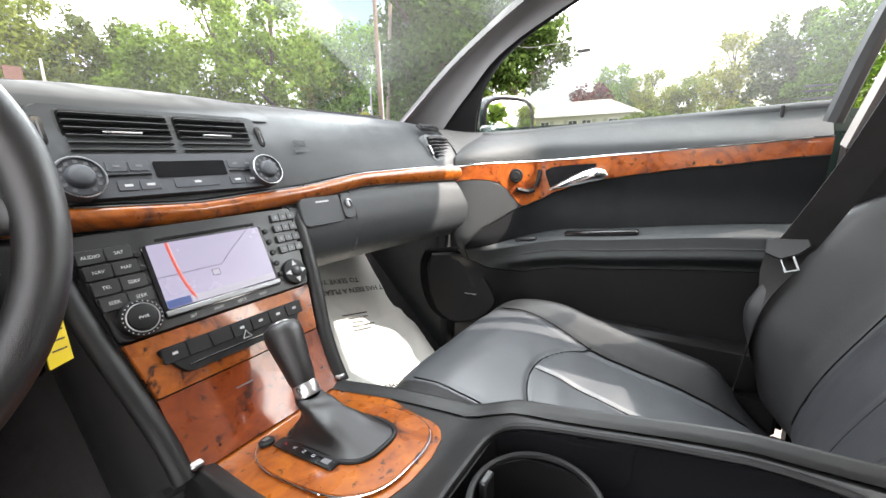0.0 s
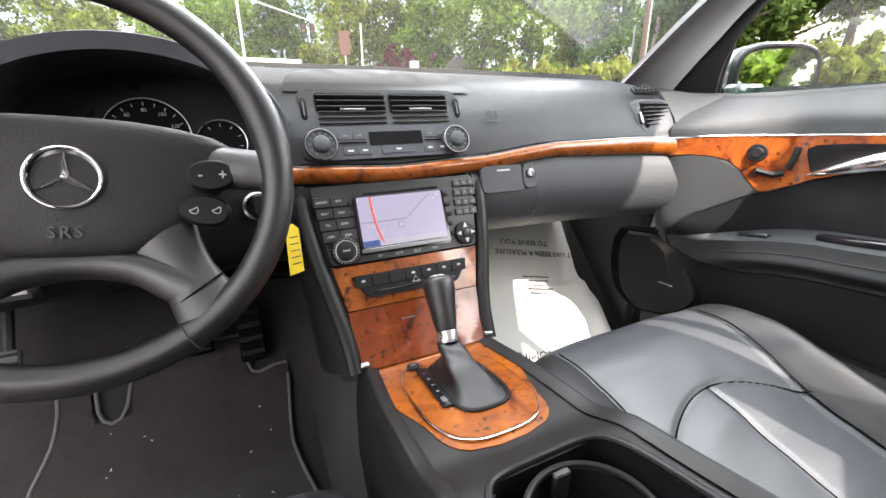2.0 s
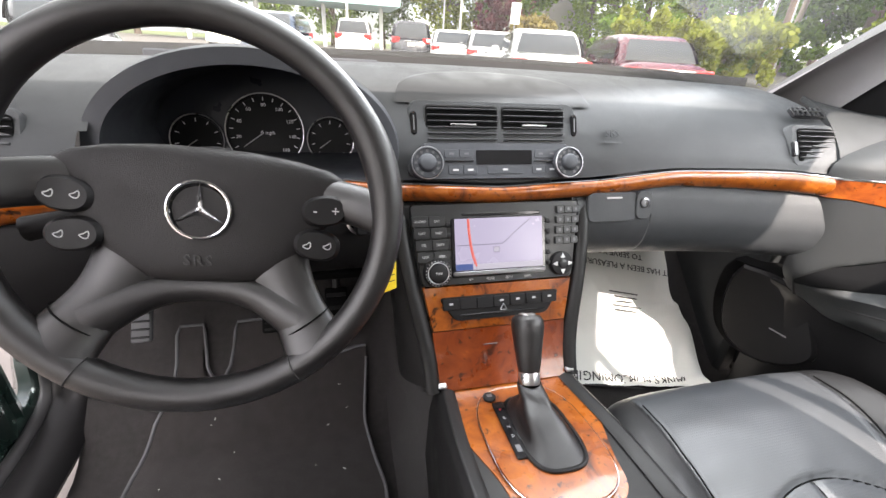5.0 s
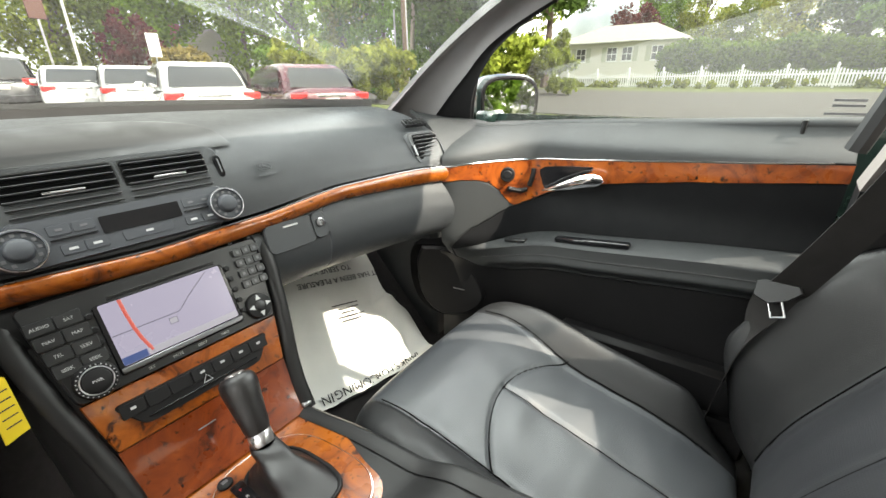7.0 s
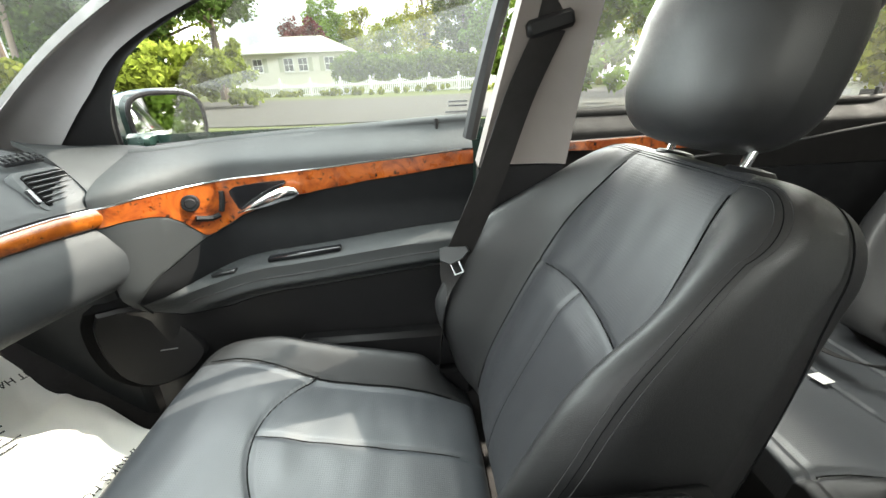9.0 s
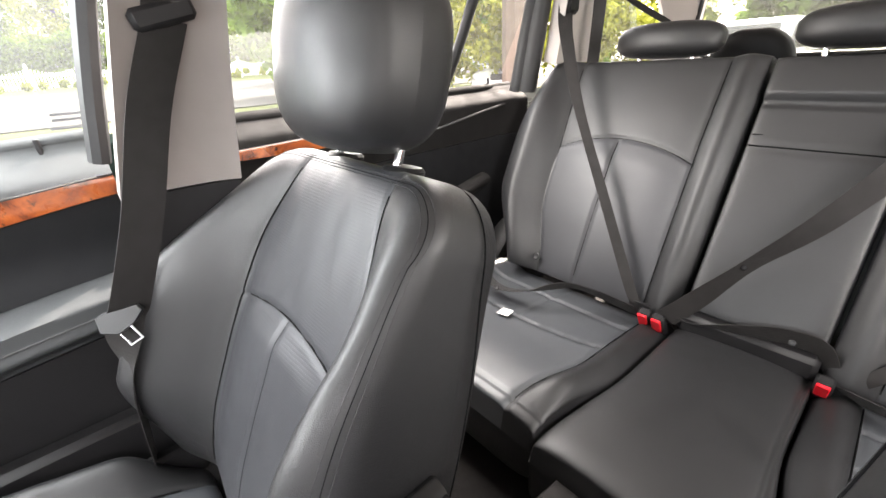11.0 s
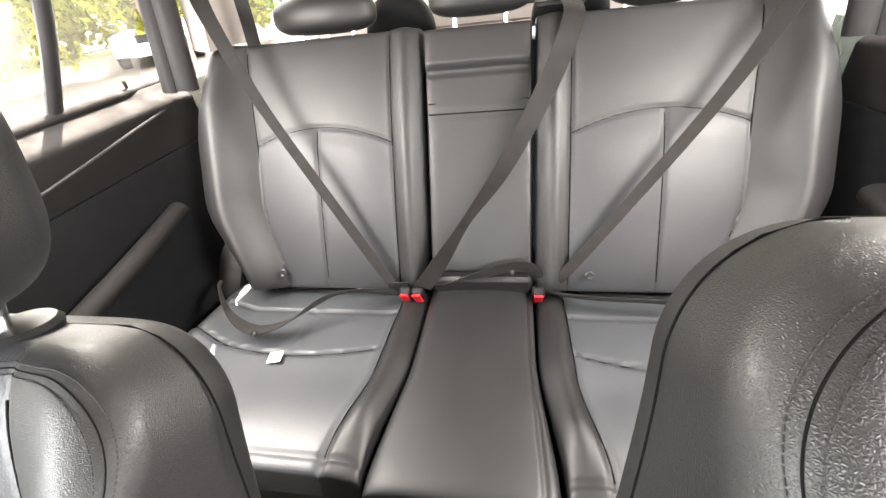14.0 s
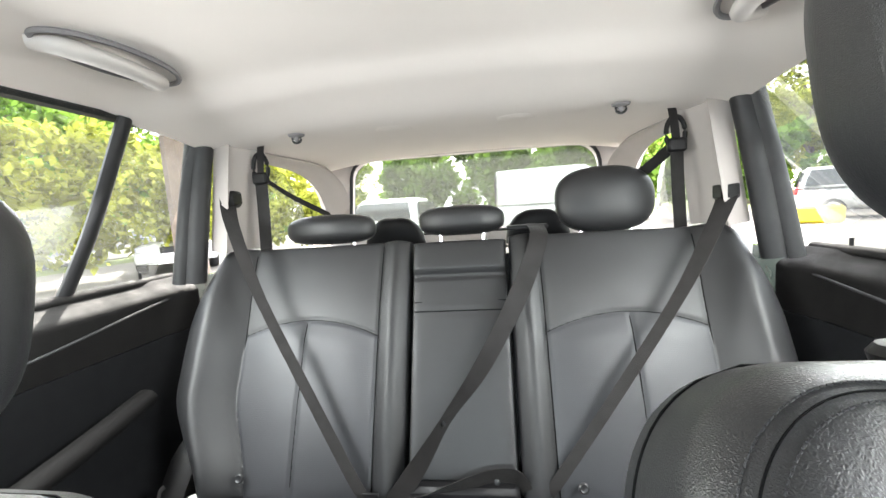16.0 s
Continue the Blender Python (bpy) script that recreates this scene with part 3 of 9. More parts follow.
    # quarter glass
    q = [side(p, s) for p in ((0.70, -2.05, 1.04), (0.72, -2.56, 1.04), (0.70, -2.48, 1.23), (0.66, -2.28, 1.335), (0.645, -2.02, 1.365))]
    pane("quarter_window", ([tuple(p) for p in q], [(0, 1, 2, 3, 4)]), smooth=False, mat_=M_GLASSR)

    # cargo side panel
    solo("cargo_side", rbox((0.72 * s, -2.32, 0.72), (0.07, 0.66, 0.64), 0.02), M_TRIM, "pale trim panel beside the load space", "trim panel", kind="structure")

# inner wing panels close the footwells
for s in (1, -1):
    solo("cowl_side", rbox((0.815 * s, 0.40 if s > 0 else 0.46, 0.66), (0.03, 0.78 if s > 0 else 0.44, 0.72), 0.01), M_BODYDK, "black inner wing panel beside the footwell", "body panel", kind="structure")

# windscreen
solo_g = grid(lambda a, b: Vector(((-1 + 2 * a) * (0.72 - 0.20 * b), 0.42 - 0.10 * (2 * a - 1) ** 2 * 2 - (0.42 + 0.56) * b + 0.2 * b * (2 * a - 1) ** 2, 1.02 + 0.375 * b + 0.03 * math.sin(b * math.pi) - 0.02 * (2 * a - 1) ** 2 * b)), 20, 14)
pane("windscreen", solo_g, label="large clear curved windscreen")
solo("windscreen_header", tube([(-0.58, -0.285, 1.285), (-0.3, -0.27, 1.305), (0, -0.265, 1.310), (0.3, -0.27, 1.305), (0.58, -0.285, 1.285)], 0.013, 10), M_LINER,
     "pale trim edge above the windscreen", "trim", kind="structure")

# tail: rear window in its frame, tailgate below
rw = rrect(1.08, 0.36, 0.09)
M_tail = facing((0, -2.66, 1.235), (0, 1, 0.25))
outer = rrect(1.30, 0.46, 0.06)
n = len(rw)
fr = [(x, y, 0.02) for x, y in outer] + [(x, y, 0.02) for x, y in rw] + [(x, y, -0.03) for x, y in rw] + [(x, y, -0.03) for x, y in outer]
ff = []
for l in range(4):
    ff += [(l * n + i, l * n + (i + 1) % n, (l + 1) % 4 * n + (i + 1) % n, (l + 1) % 4 * n + i) for i in range(n)]
solo("rear_window_frame", xf((fr, ff), M_tail), M_TRIM, "pale trim frame round the rear window", "window frame", kind="structure")
solo("rear_window_seal", xf(tube([(x, y, 0.022) for x, y in rw], 0.008, 6, closed=True), M_tail), M_RUBBER, "black rubber edge of the rear window", "seal", kind="structure")
pane("rear_window", xf(prism(rrect(1.07, 0.35, 0.09), -0.012, -0.008), M_tail), label="clear rear window of the estate car", smooth=False, mat_=M_GLASSR)
solo("tailgate", rbox((0, -2.72, 0.72), (1.36, 0.06, 0.68), 0.02), M_TRIM, "pale inner trim of the tailgate", "tailgate", kind="structure")
solo("load_cover", rbox((0, -2.38, 0.985), (1.30, 0.56, 0.02), 0.006), M_PLASTIC, "black roller cover over the load space", "load cover", kind="structure")

# outside skin
skin = thick(lambda a, b: (Vector((-0.70 + 1.40 * a, -2.72 + 2.44 * b, roof_z(-0.70 + 1.40 * a, -2.72 + 2.44 * b) + 0.045)), Vector((0, 0, 1))), 16, 24, 0.012)
solo("car_roof", skin, M_PAINT, "dark green metallic roof skin of the estate car", "car roof", kind="structure")
solo("car_hood", thick(lambda a, b: (Vector((-0.72 + 1.44 * a, 0.50 + 1.15 * b, 0.985 - 0.10 * b - 0.14 * b ** 4 - 0.05 * abs(2 * a - 1) ** 4)), Vector((0, 0, 1))), 20, 16, 0.02), M_PAINT,
     "dark green metallic hood of the estate car", "hood", kind="structure")
for s in (1, -1):
    solo("car_wing", thick(lambda a, b: (Vector((s * (0.90 - 0.03 * (2 * b - 1) ** 2 - 0.05 * a ** 4), 0.20 + 1.4 * a, 0.30 + 0.62 * b)), Vector((s, 0, 0))), 12, 8, 0.02), M_PAINT,
         "dark green metallic front wing of the estate car", "wing", kind="structure")
    solo("car_quarter", thick(lambda a, b: (Vector((s * (0.90 - 0.03 * (2 * b - 1) ** 2), -2.75 + 0.9 * a, 0.30 + 0.70 * b)), Vector((s, 0, 0))), 12, 8, 0.02), M_PAINT,
         "dark green metallic rear quarter panel of the estate car", "body panel", kind="structure")
solo("car_nose", rbox((0, 1.66, 0.56), (1.62, 0.10, 0.52), 0.04), M_PAINT, "dark green front bumper of the estate car", "bumper", kind="structure")
solo("car_tail", rbox((0, -2.80, 0.56), (1.62, 0.08, 0.52), 0.03), M_PAINT, "dark green rear bumper of the estate car", "bumper", kind="structure")
for s in (1, -1):
    for y in (0.95, -1.95):
        w = thing("car_wheel", (0.80 * s, y, 0), "black road tyre on a grey alloy rim", "wheel", "road wheels")
        part("tyre", lathe([(0.20, -0.10), (0.30, -0.10), (0.32, -0.07), (0.32, 0.07), (0.30, 0.10), (0.20, 0.10)], 28, facing((0.80 * s, y, 0.32), (1, 0, 0))), M_RUBBER, w)
        part("rim", lathe([(0.05, -0.03), (0.21, -0.03), (0.21, 0.03), (0.05, 0.05)], 24, facing((0.80 * s, y, 0.32), (s, 0, 0))), M_SATIN, w)

# ---- seats ----
def frame_at(o, lean, up=True):
    """Axes of a cushion: u across, v along, w outwards. lean: degrees back from upright (backrest) or up at the front (cushion)."""
    r = radians(lean)
    if up:
        V, W = Vector((0, -math.sin(r), math.cos(r))), Vector((0, math.cos(r), math.sin(r)))
    else:
        V, W = Vector((0, math.cos(r), math.sin(r))), Vector((0, -math.sin(r), math.cos(r)))
    U = Vector((1, 0, 0))
    return Matrix(((U.x, V.x, W.x, o[0]), (U.y, V.y, W.y, o[1]), (U.z, V.z, W.z, o[2]), (0, 0, 0, 1)))


def pillow(m, span, v0, v1, front, mid, back, nu=80, nv=80, ns=6, nb=6, region=None):
    """A padded body. span(v): least and greatest u; front(u, v): how far out the face lies; mid: depth of the rim; back: depth behind the rim.
    Gives the face by region and the back."""
    F, B = {}, []
    pts, W = [], nu + 1

    def ease(k):
        return 0.55 * math.sin(k * math.pi / 2) + 0.45 * k
    for j in range(nv + 1):
        tv = ease(2 * j / nv - 1)
        v = v0 + (v1 - v0) * (tv + 1) / 2
        ev = max(0.0, 1 - abs(tv) ** nb) ** (1 / nb)
        a, b = span(v)
        for i in range(nu + 1):
            s = ease(2 * i / nu - 1)
            u = a + (b - a) * (s + 1) / 2
            e = ev * max(0.0, 1 - abs(s) ** ns) ** (1 / ns)
            pts.append((u, v, e, front(u, v)))
    fr = [m @ Vector((u, v, -mid + (f + mid) * e)) for u, v, e, f in pts]
    bk = [tuple(m @ Vector((u, v, -mid - back * e))) for u, v, e, f in pts]
    # one run of normals over the whole face, so that its panels meet without an edge
    nr = []
    for j in range(nv + 1):
        for i in range(nu + 1):
            du = fr[j * W + min(i + 1, nu)] - fr[j * W + max(i - 1, 0)]
            dv = fr[min(j + 1, nv) * W + i] - fr[max(j - 1, 0) * W + i]
            nr.append(tuple(du.cross(dv).normalized()))
    for j in range(nv):
        for i in range(nu):
            q = (j * W + i, j * W + i + 1, (j + 1) * W + i + 1, (j + 1) * W + i)
            c = [sum(pts[k][d] for k in q) / 4 for d in range(3)]
            key = region(c[0], c[1]) if region else "cover"
            F.setdefault(key, []).append(q)
            B.append(q[::-1])

    def pick(V, faces, nrm=None):
        used = sorted({k for q in faces for k in q})
        ix = {k: n for n, k in enumerate(used)}
        g = ([tuple(V[k]) for k in used], [tuple(ix[k] for k in q) for q in faces])
        return g + ([nrm[k] for k in used],) if nrm else g
    return {k: pick(fr, f, nr) for k, f in F.items()}, pick(bk, B)


def corner(v, v0, v1, r0, r1):
    """How far a rounded outline draws in at v: corner radius r0 at v0, r1 at v1."""
    if r1 and v > v1 - r1:
        return r1 - math.sqrt(max(0.0, r1 * r1 - (v - v1 + r1) ** 2))
    if r0 and v < v0 + r0:
        return r0 - math.sqrt(max(0.0, r0 * r0 - (v0 + r0 - v) ** 2))
    return 0.0


def lens_half(k, n):
    return max(0.02, (max(0.0, 1 - abs(k) ** n)) ** (1 / n))


def groove(d, w=0.0045, depth=0.0045):
    return -depth * math.exp(-(d / w) ** 2)


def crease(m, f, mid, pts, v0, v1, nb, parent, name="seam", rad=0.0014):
    """A near-black seam along (u, v) points of a padded face: thread and crease shade in one colour."""
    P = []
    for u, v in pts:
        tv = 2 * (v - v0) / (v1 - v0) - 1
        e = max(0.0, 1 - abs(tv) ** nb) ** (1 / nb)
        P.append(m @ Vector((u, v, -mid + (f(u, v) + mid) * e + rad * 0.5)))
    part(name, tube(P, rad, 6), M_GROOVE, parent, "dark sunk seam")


def line(a, b, n=30):
    return [(a[0] + (b[0] - a[0]) * k / n, a[1] + (b[1] - a[1]) * k / n) for k in range(n + 1)]


def seam_dist(P, u, v):
    """How far (u, v) lies from a broken line."""
    best = 9
    for (a, b), (c, d) in zip(P, P[1:]):
        L = (c - a) ** 2 + (d - b) ** 2
        t = clamp(((u - a) * (c - a) + (v - b) * (d - b)) / L) if L else 0
        best = min(best, math.hypot(u - a - t * (c - a), v - b - t * (d - b)))
    return best


def front_seat(name, cx, label, slide=0.0, lift=0.0, raised=0.0, shy=0.0, lean=27.5, back=0.0, sink=0.0, group="front seats"):
    seat = thing(name, (cx, -0.45 + slide, 0.315), label, "car seat", group)
    # backrest
    TOP = 0.616
    m = frame_at((cx, -0.762 + slide, 0.455 + lift), lean)

    def span(v):
        w = 0.286 - 0.046 * sst(0.24, 0.58, v) - 0.02 * sst(0.10, 0.0, v) - corner(v, -0.02, TOP, 0.03, 0.085)
        more = 0.018 * sst(0.62, 0.40, v)
        return (-w, w + more) if cx > 0 else (-w - more, w)

    def core(v):
        return 0.166 - 0.050 * sst(0.40, 0.64, v)

    def arch(u):
        return 0.362 - 0.75 * u * u - 0.4 * abs(u) ** 3

    def fb(u, v):
        c = core(v)
        a = abs(u)
        f = 0.012 * math.sin(clamp(v / 0.6) * math.pi)
        f += (0.165 if u * cx > 0 else 0.125) * sst(c - 0.015, c + 0.088, a) * (1 - 0.80 * sst(0.30, 0.62, v)) * (0.5 + 0.5 * sst(0.0, 0.15, v))
        f += groove(a - c)
        if a < c + 0.02:
            f += groove(v - arch(u), 0.0045, 0.0045) * sst(c + 0.004, c - 0.004, a)
            if v < arch(u):
                f += groove(u, 0.0045, 0.004)
                f += 0.010 * (1 - (u / c) ** 2) * sst(0, 0.05, arch(u) - v)
        f += 0.002 * noise.noise(Vector((u * 9, v * 9, cx))) + 0.0012 * noise.noise(Vector((u * 30, v * 12, cx + 5)))
        return f

    def reg(u, v):
        c = core(v)
        if abs(u) > c:
            return "bolster" if u > 0 else "bolster."
        return "lower_panel" if v < arch(u) else "upper_panel"
    face, rear = pillow(m, span, -0.02, TOP, fb, 0.075, 0.055, 120, 140, 5, 5, reg)
    for k, g in face.items():
        part(k.strip("."), g, M_PERF if "panel" in k else M_GRAIN, seat)
    part("seat_back_shell", rear, M_GRAIN, seat)
    top_in = 0.578
    for sx in (-1, 1):
        crease(m, fb, 0.075, [(sx * core(v), v) for v in [0.01 + (top_in - 0.01) * k / 60 for k in range(61)]], -0.02, TOP, 5, seat)
    crease(m, fb, 0.075, [(u, arch(u)) for u in [-0.150 + 0.3 * k / 40 for k in range(41)]], -0.02, TOP, 5, seat)
    crease(m, fb, 0.075, line((0, 0.01), (0, 0.358)), -0.02, TOP, 5, seat)
    # seam round the rim, where the front cover meets the back
    rim_ = [(-span(v)[1], v) for v in [0.0 + (TOP - 0.001) * k / 70 for k in range(71)]]
    rim_ = rim_ + line(rim_[-1], (-rim_[-1][0], rim_[-1][1]), 20)[1:] + [(-u, v) for u, v in reversed(rim_)][1:]
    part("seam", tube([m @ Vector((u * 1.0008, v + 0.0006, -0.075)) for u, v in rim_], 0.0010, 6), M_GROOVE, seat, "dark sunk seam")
    # double stitching round the outer edge
    rows = []
    for off in (0.013, 0.021):
        top = TOP - off
        P = [(-(span(v)[1] - off), v) for v in [0.02 + (top - 0.10) * k / 200 for k in range(201)]]
        x1 = -P[-1][0]
        arc = [(-(x1 - 0.08 * (1 - math.cos(k / 36 * math.pi / 2))), P[-1][1] + 0.08 * math.sin(k / 36 * math.pi / 2)) for k in range(1, 37)]
        P = P + arc + line(arc[-1], (-arc[-1][0], arc[-1][1]), 116)[1:] + [(-u, v) for u, v in reversed(P + arc)][1:]
        Q = []
        for u, v in P:
            e = max(0, 1 - abs(u / span(v)[1]) ** 5) ** (1 / 5) * max(0, 1 - abs(2 * (v + 0.02) / (TOP + 0.02) - 1) ** 5) ** (1 / 5)
            Q.append(m @ Vector((u, v, -0.075 + (fb(u, v) + 0.075) * e + 0.0006)))
        row = [tube([Q[k], Q[k].lerp(Q[k + 1], 0.72)], 0.0006, 5) for k in range(0, len(Q) - 1)]
        part("stitching", join(*row), M_SEAM, seat, "black double stitching")
        rows.append(Q)
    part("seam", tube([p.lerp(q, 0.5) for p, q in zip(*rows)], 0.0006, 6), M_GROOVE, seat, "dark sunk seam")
    # headrest on two chrome posts
    ho = m @ Vector((0, TOP - 0.005, -0.045)) + Vector((0, 0.014 - shy, -0.024 + raised))
    hm = frame_at(ho, 12)
    for sx in (-1, 1):
        p0, p1 = m @ Vector((sx * 0.080, TOP - 0.03, -0.045)), hm @ Vector((sx * 0.080, 0.10, -0.02))
        part("post", rod(p0, p1, 0.0065, n=14), M_CHROME, seat, "chrome headrest post")
        part("post_collar", lathe([(0.028, -0.006), (0.030, 0.003), (0.026, 0.008), (0.010, 0.010)], 22, along(m @ Vector((sx * 0.080, TOP - 0.0015, -0.055)), p1)), M_PLASTIC, seat, "round black post collar")

    hw = 0.139 if cx > 0 else 0.122

    def hspan(v):
        w = hw * lens_half((v - 0.165) / 0.120, 2.9)
        return -w, w
    hf, hb = pillow(hm, hspan, 0.045, 0.285, lambda u, v: 0.092 + 0.012 * (1 - (u / hw) ** 2), -0.012, 0.084, 56, 48, 3.4, 3.2)
    part("headrest", join(hf["cover"], hb), M_LEATHER, seat, "smooth black leather headrest")
    # cushion
    cm = frame_at((cx, -0.745 - back, 0.430 - sink), 11.5, up=False)

    def cspan(v):
        w = 0.264 - 0.010 * sst(0.42, 0.60, v) - 0.02 * sst(0.10, 0.0, v) - corner(v, -0.03, 0.60, 0.03, 0.070)
        return -w, w

    def carch(u):
        return 0.405 - 2.5 * u * u

    def fc(u, v):
        a = abs(u)
        c = 0.168 + 0.02 * sst(0.3, 0.5, v)
        f = 0.012 * math.sin(clamp(v / 0.55) * math.pi) + 0.038 * sst(0.28, 0.52, v)
        outer = u * cx > 0
        f += (0.088 if outer else 0.052) * sst(c - 0.02, c + 0.085, a) * (1 - (0.30 if outer else 0.70) * sst(0.42, 0.60, v)) * sst(-0.02, 0.12, v)
        f += groove(a - c) * sst(0.60, 0.56, v)
        f += groove(v - carch(u), 0.0045, 0.0045) * sst(c + 0.004, c - 0.004, a)
        if v < carch(u) and a < c:
            f += groove(u, 0.0045, 0.0045) + 0.008 * (1 - (u / c) ** 2) * sst(0, 0.06, carch(u) - v)
        f += 0.003 * noise.noise(Vector((u * 7, v * 7, cx + 3))) + 0.0014 * noise.noise(Vector((u * 14, v * 34, cx + 8)))
        return f

    def creg(u, v):
        c = 0.168 + 0.02 * sst(0.3, 0.5, v)
        if abs(u) > c:
            return "cushion_bolster" if u > 0 else "cushion_bolster."
        return "cushion_rear_panel" if v < carch(u) else "cushion_front_panel"
    face, rear = pillow(cm, cspan, -0.03, 0.600, fc, 0.07, 0.07, 120, 130, 4.5, 5, creg)
    for k, g in face.items():
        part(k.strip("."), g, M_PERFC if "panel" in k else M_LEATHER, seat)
    part("cushion_base", rear, M_LEATHER, seat)
    for sx in (-1, 1):
        crease(cm, fc, 0.07, [(sx * (0.168 + 0.02 * sst(0.3, 0.5, v)), v) for v in [0.03 + 0.53 * k / 60 for k in range(61)]], -0.03, 0.600, 5, seat)
    crease(cm, fc, 0.07, [(u, carch(u)) for u in [-0.172 + 0.344 * k / 40 for k in range(41)]], -0.03, 0.600, 5, seat)
    crease(cm, fc, 0.07, line((0, 0.03), (0, 0.402)), -0.03, 0.600, 5, seat)
    part("seat_pan", rbox((cx, -0.47 - back, 0.375), (0.42, 0.46, 0.06), 0.02), M_PLASTIC, seat, "black plastic seat base")
    for sx in (-1, 1):
        part("runner", rbox((cx + sx * 0.17, -0.47 - back, 0.333), (0.03, 0.56, 0.03), 0.005), M_BODYDK, seat, "black steel seat runner")
        part("side_shield", rbox((cx + sx * 0.248, -0.60 - back, 0.42), (0.03, 0.34, 0.08), 0.014), M_PLASTIC, seat, "black plastic side shield")
    return seat


front_seat("passenger_seat", 0.408, "black leather front passenger seat, perforated centre panels, headrest raised")
front_seat("driver_seat", -0.415, "black leather driver's seat with double-stitched edges", -0.006, 0.095, 0.034, 0.0, back=0.09, sink=0.015)

# rear bench
bench = thing("rear_bench", (0, -1.50, 0.315), "black leather three-place rear bench with arched seams", "car seat")
RB = frame_at((0, -1.688, 0.525), 26.0)


def rear_back(sg):
    def span(v):
        lo = 0.132
        hi = 0.712 - 0.030 * sst(0.36, 0.60, v) - 0.095 * sst(0.24, -0.01, v) - corner(v, -0.01, 0.625, 0, 0.055)
        return (lo, hi) if sg > 0 else (-hi, -lo)

    def arch(a):
        return 0.408 - 1.25 * (a - 0.40) ** 2

    def f(u, v):
        a = abs(u)
        r = 0.010 * math.sin(clamp(v / 0.6) * math.pi)
        out = 0.574 + 0.012 * sst(0.35, 0.6, v) - 0.05 * sst(0.24, 0, v)
        r += 0.075 * sst(out - 0.01, out + 0.085, a) * (1 - 0.4 * sst(0.45, 0.62, v))
        r += 0.022 * math.exp(-((a - 0.170) / 0.030) ** 2)
        r += groove(a - out, 0.0045, 0.0045) + groove(a - 0.209, 0.0045, 0.0045)
        if 0.205 < a < out:
            r += groove(v - arch(a), 0.0045, 0.0045)
            if v < arch(a):
                r += groove(a - 0.405, 0.0045, 0.0045) + 0.008 * sst(0, 0.06, arch(a) - v) * (1 - ((a - 0.405) / 0.2) ** 2)
        r += 0.003 * noise.noise(Vector((u * 6, v * 6, 7)))
        return r

    def reg(u, v):
        a = abs(u)
        out = 0.574 + 0.012 * sst(0.35, 0.6, v) - 0.05 * sst(0.24, 0, v)
        if a > out:
            return "side_bolster"
        if a < 0.209:
            return "inner_bolster"
        return "lower_panel" if v < arch(a) else "upper_panel"
    face, rear = pillow(RB, span, -0.01, 0.625, f, 0.03, 0.07, 130, 130, 7, 9, reg)
    for k, g in face.items():
        part(k, g, M_PERF if k == "lower_panel" else M_LEATHER, bench)
    part("backrest_shell", rear, M_LEATHER, bench)
    crease(RB, f, 0.03, [(sg * (0.574 + 0.012 * sst(0.35, 0.6, v) - 0.05 * sst(0.24, 0, v)), v) for v in [0.01 + 0.59 * k / 60 for k in range(61)]], -0.01, 0.625, 9, bench)
    crease(RB, f, 0.03, line((sg * 0.209, 0.01), (sg * 0.209, 0.61), 50), -0.01, 0.625, 9, bench)
    crease(RB, f, 0.03, [(sg * a, arch(a)) for a in [0.212 + 0.360 * k / 40 for k in range(41)]], -0.01, 0.625, 9, bench)
    crease(RB, f, 0.03, line((sg * 0.405, 0.02), (sg * 0.405, 0.407)), -0.01, 0.625, 9, bench)


rear_back(1)
rear_back(-1)


def fmid(u, v):
    r = 0.004 + groove(v - 0.519, 0.005, 0.010) + groove(v - 0.447, 0.003, 0.003) + groove(v - 0.423, 0.003, 0.003)
    return r + 0.010 * sst(0.519, 0.534, v) + 0.0015 * noise.noise(Vector((u * 9, v * 9, 2)))


face, rear = pillow(RB, lambda v: (-0.125, 0.125), 0.035, 0.615, fmid, 0.03, 0.05, 50, 70, 9, 12, lambda u, v: "armrest_head" if v > 0.519 else "armrest")
for k, g in face.items():
    part(k, g, M_LEATHER, bench)
part("armrest_back", rear, M_LEATHER, bench)
for v_ in (0.519, 0.447, 0.423):
    crease(RB, fmid, 0.03, line((-0.118, v_), (0.118, v_)), 0.035, 0.615, 12, bench, rad=0.0017 if v_ > 0.4 else 0.001)
part("armrest_foot", rbox(RB @ Vector((0, 0.015, -0.01)), (0.25, 0.05, 0.05), 0.01), M_PLASTIC, bench)


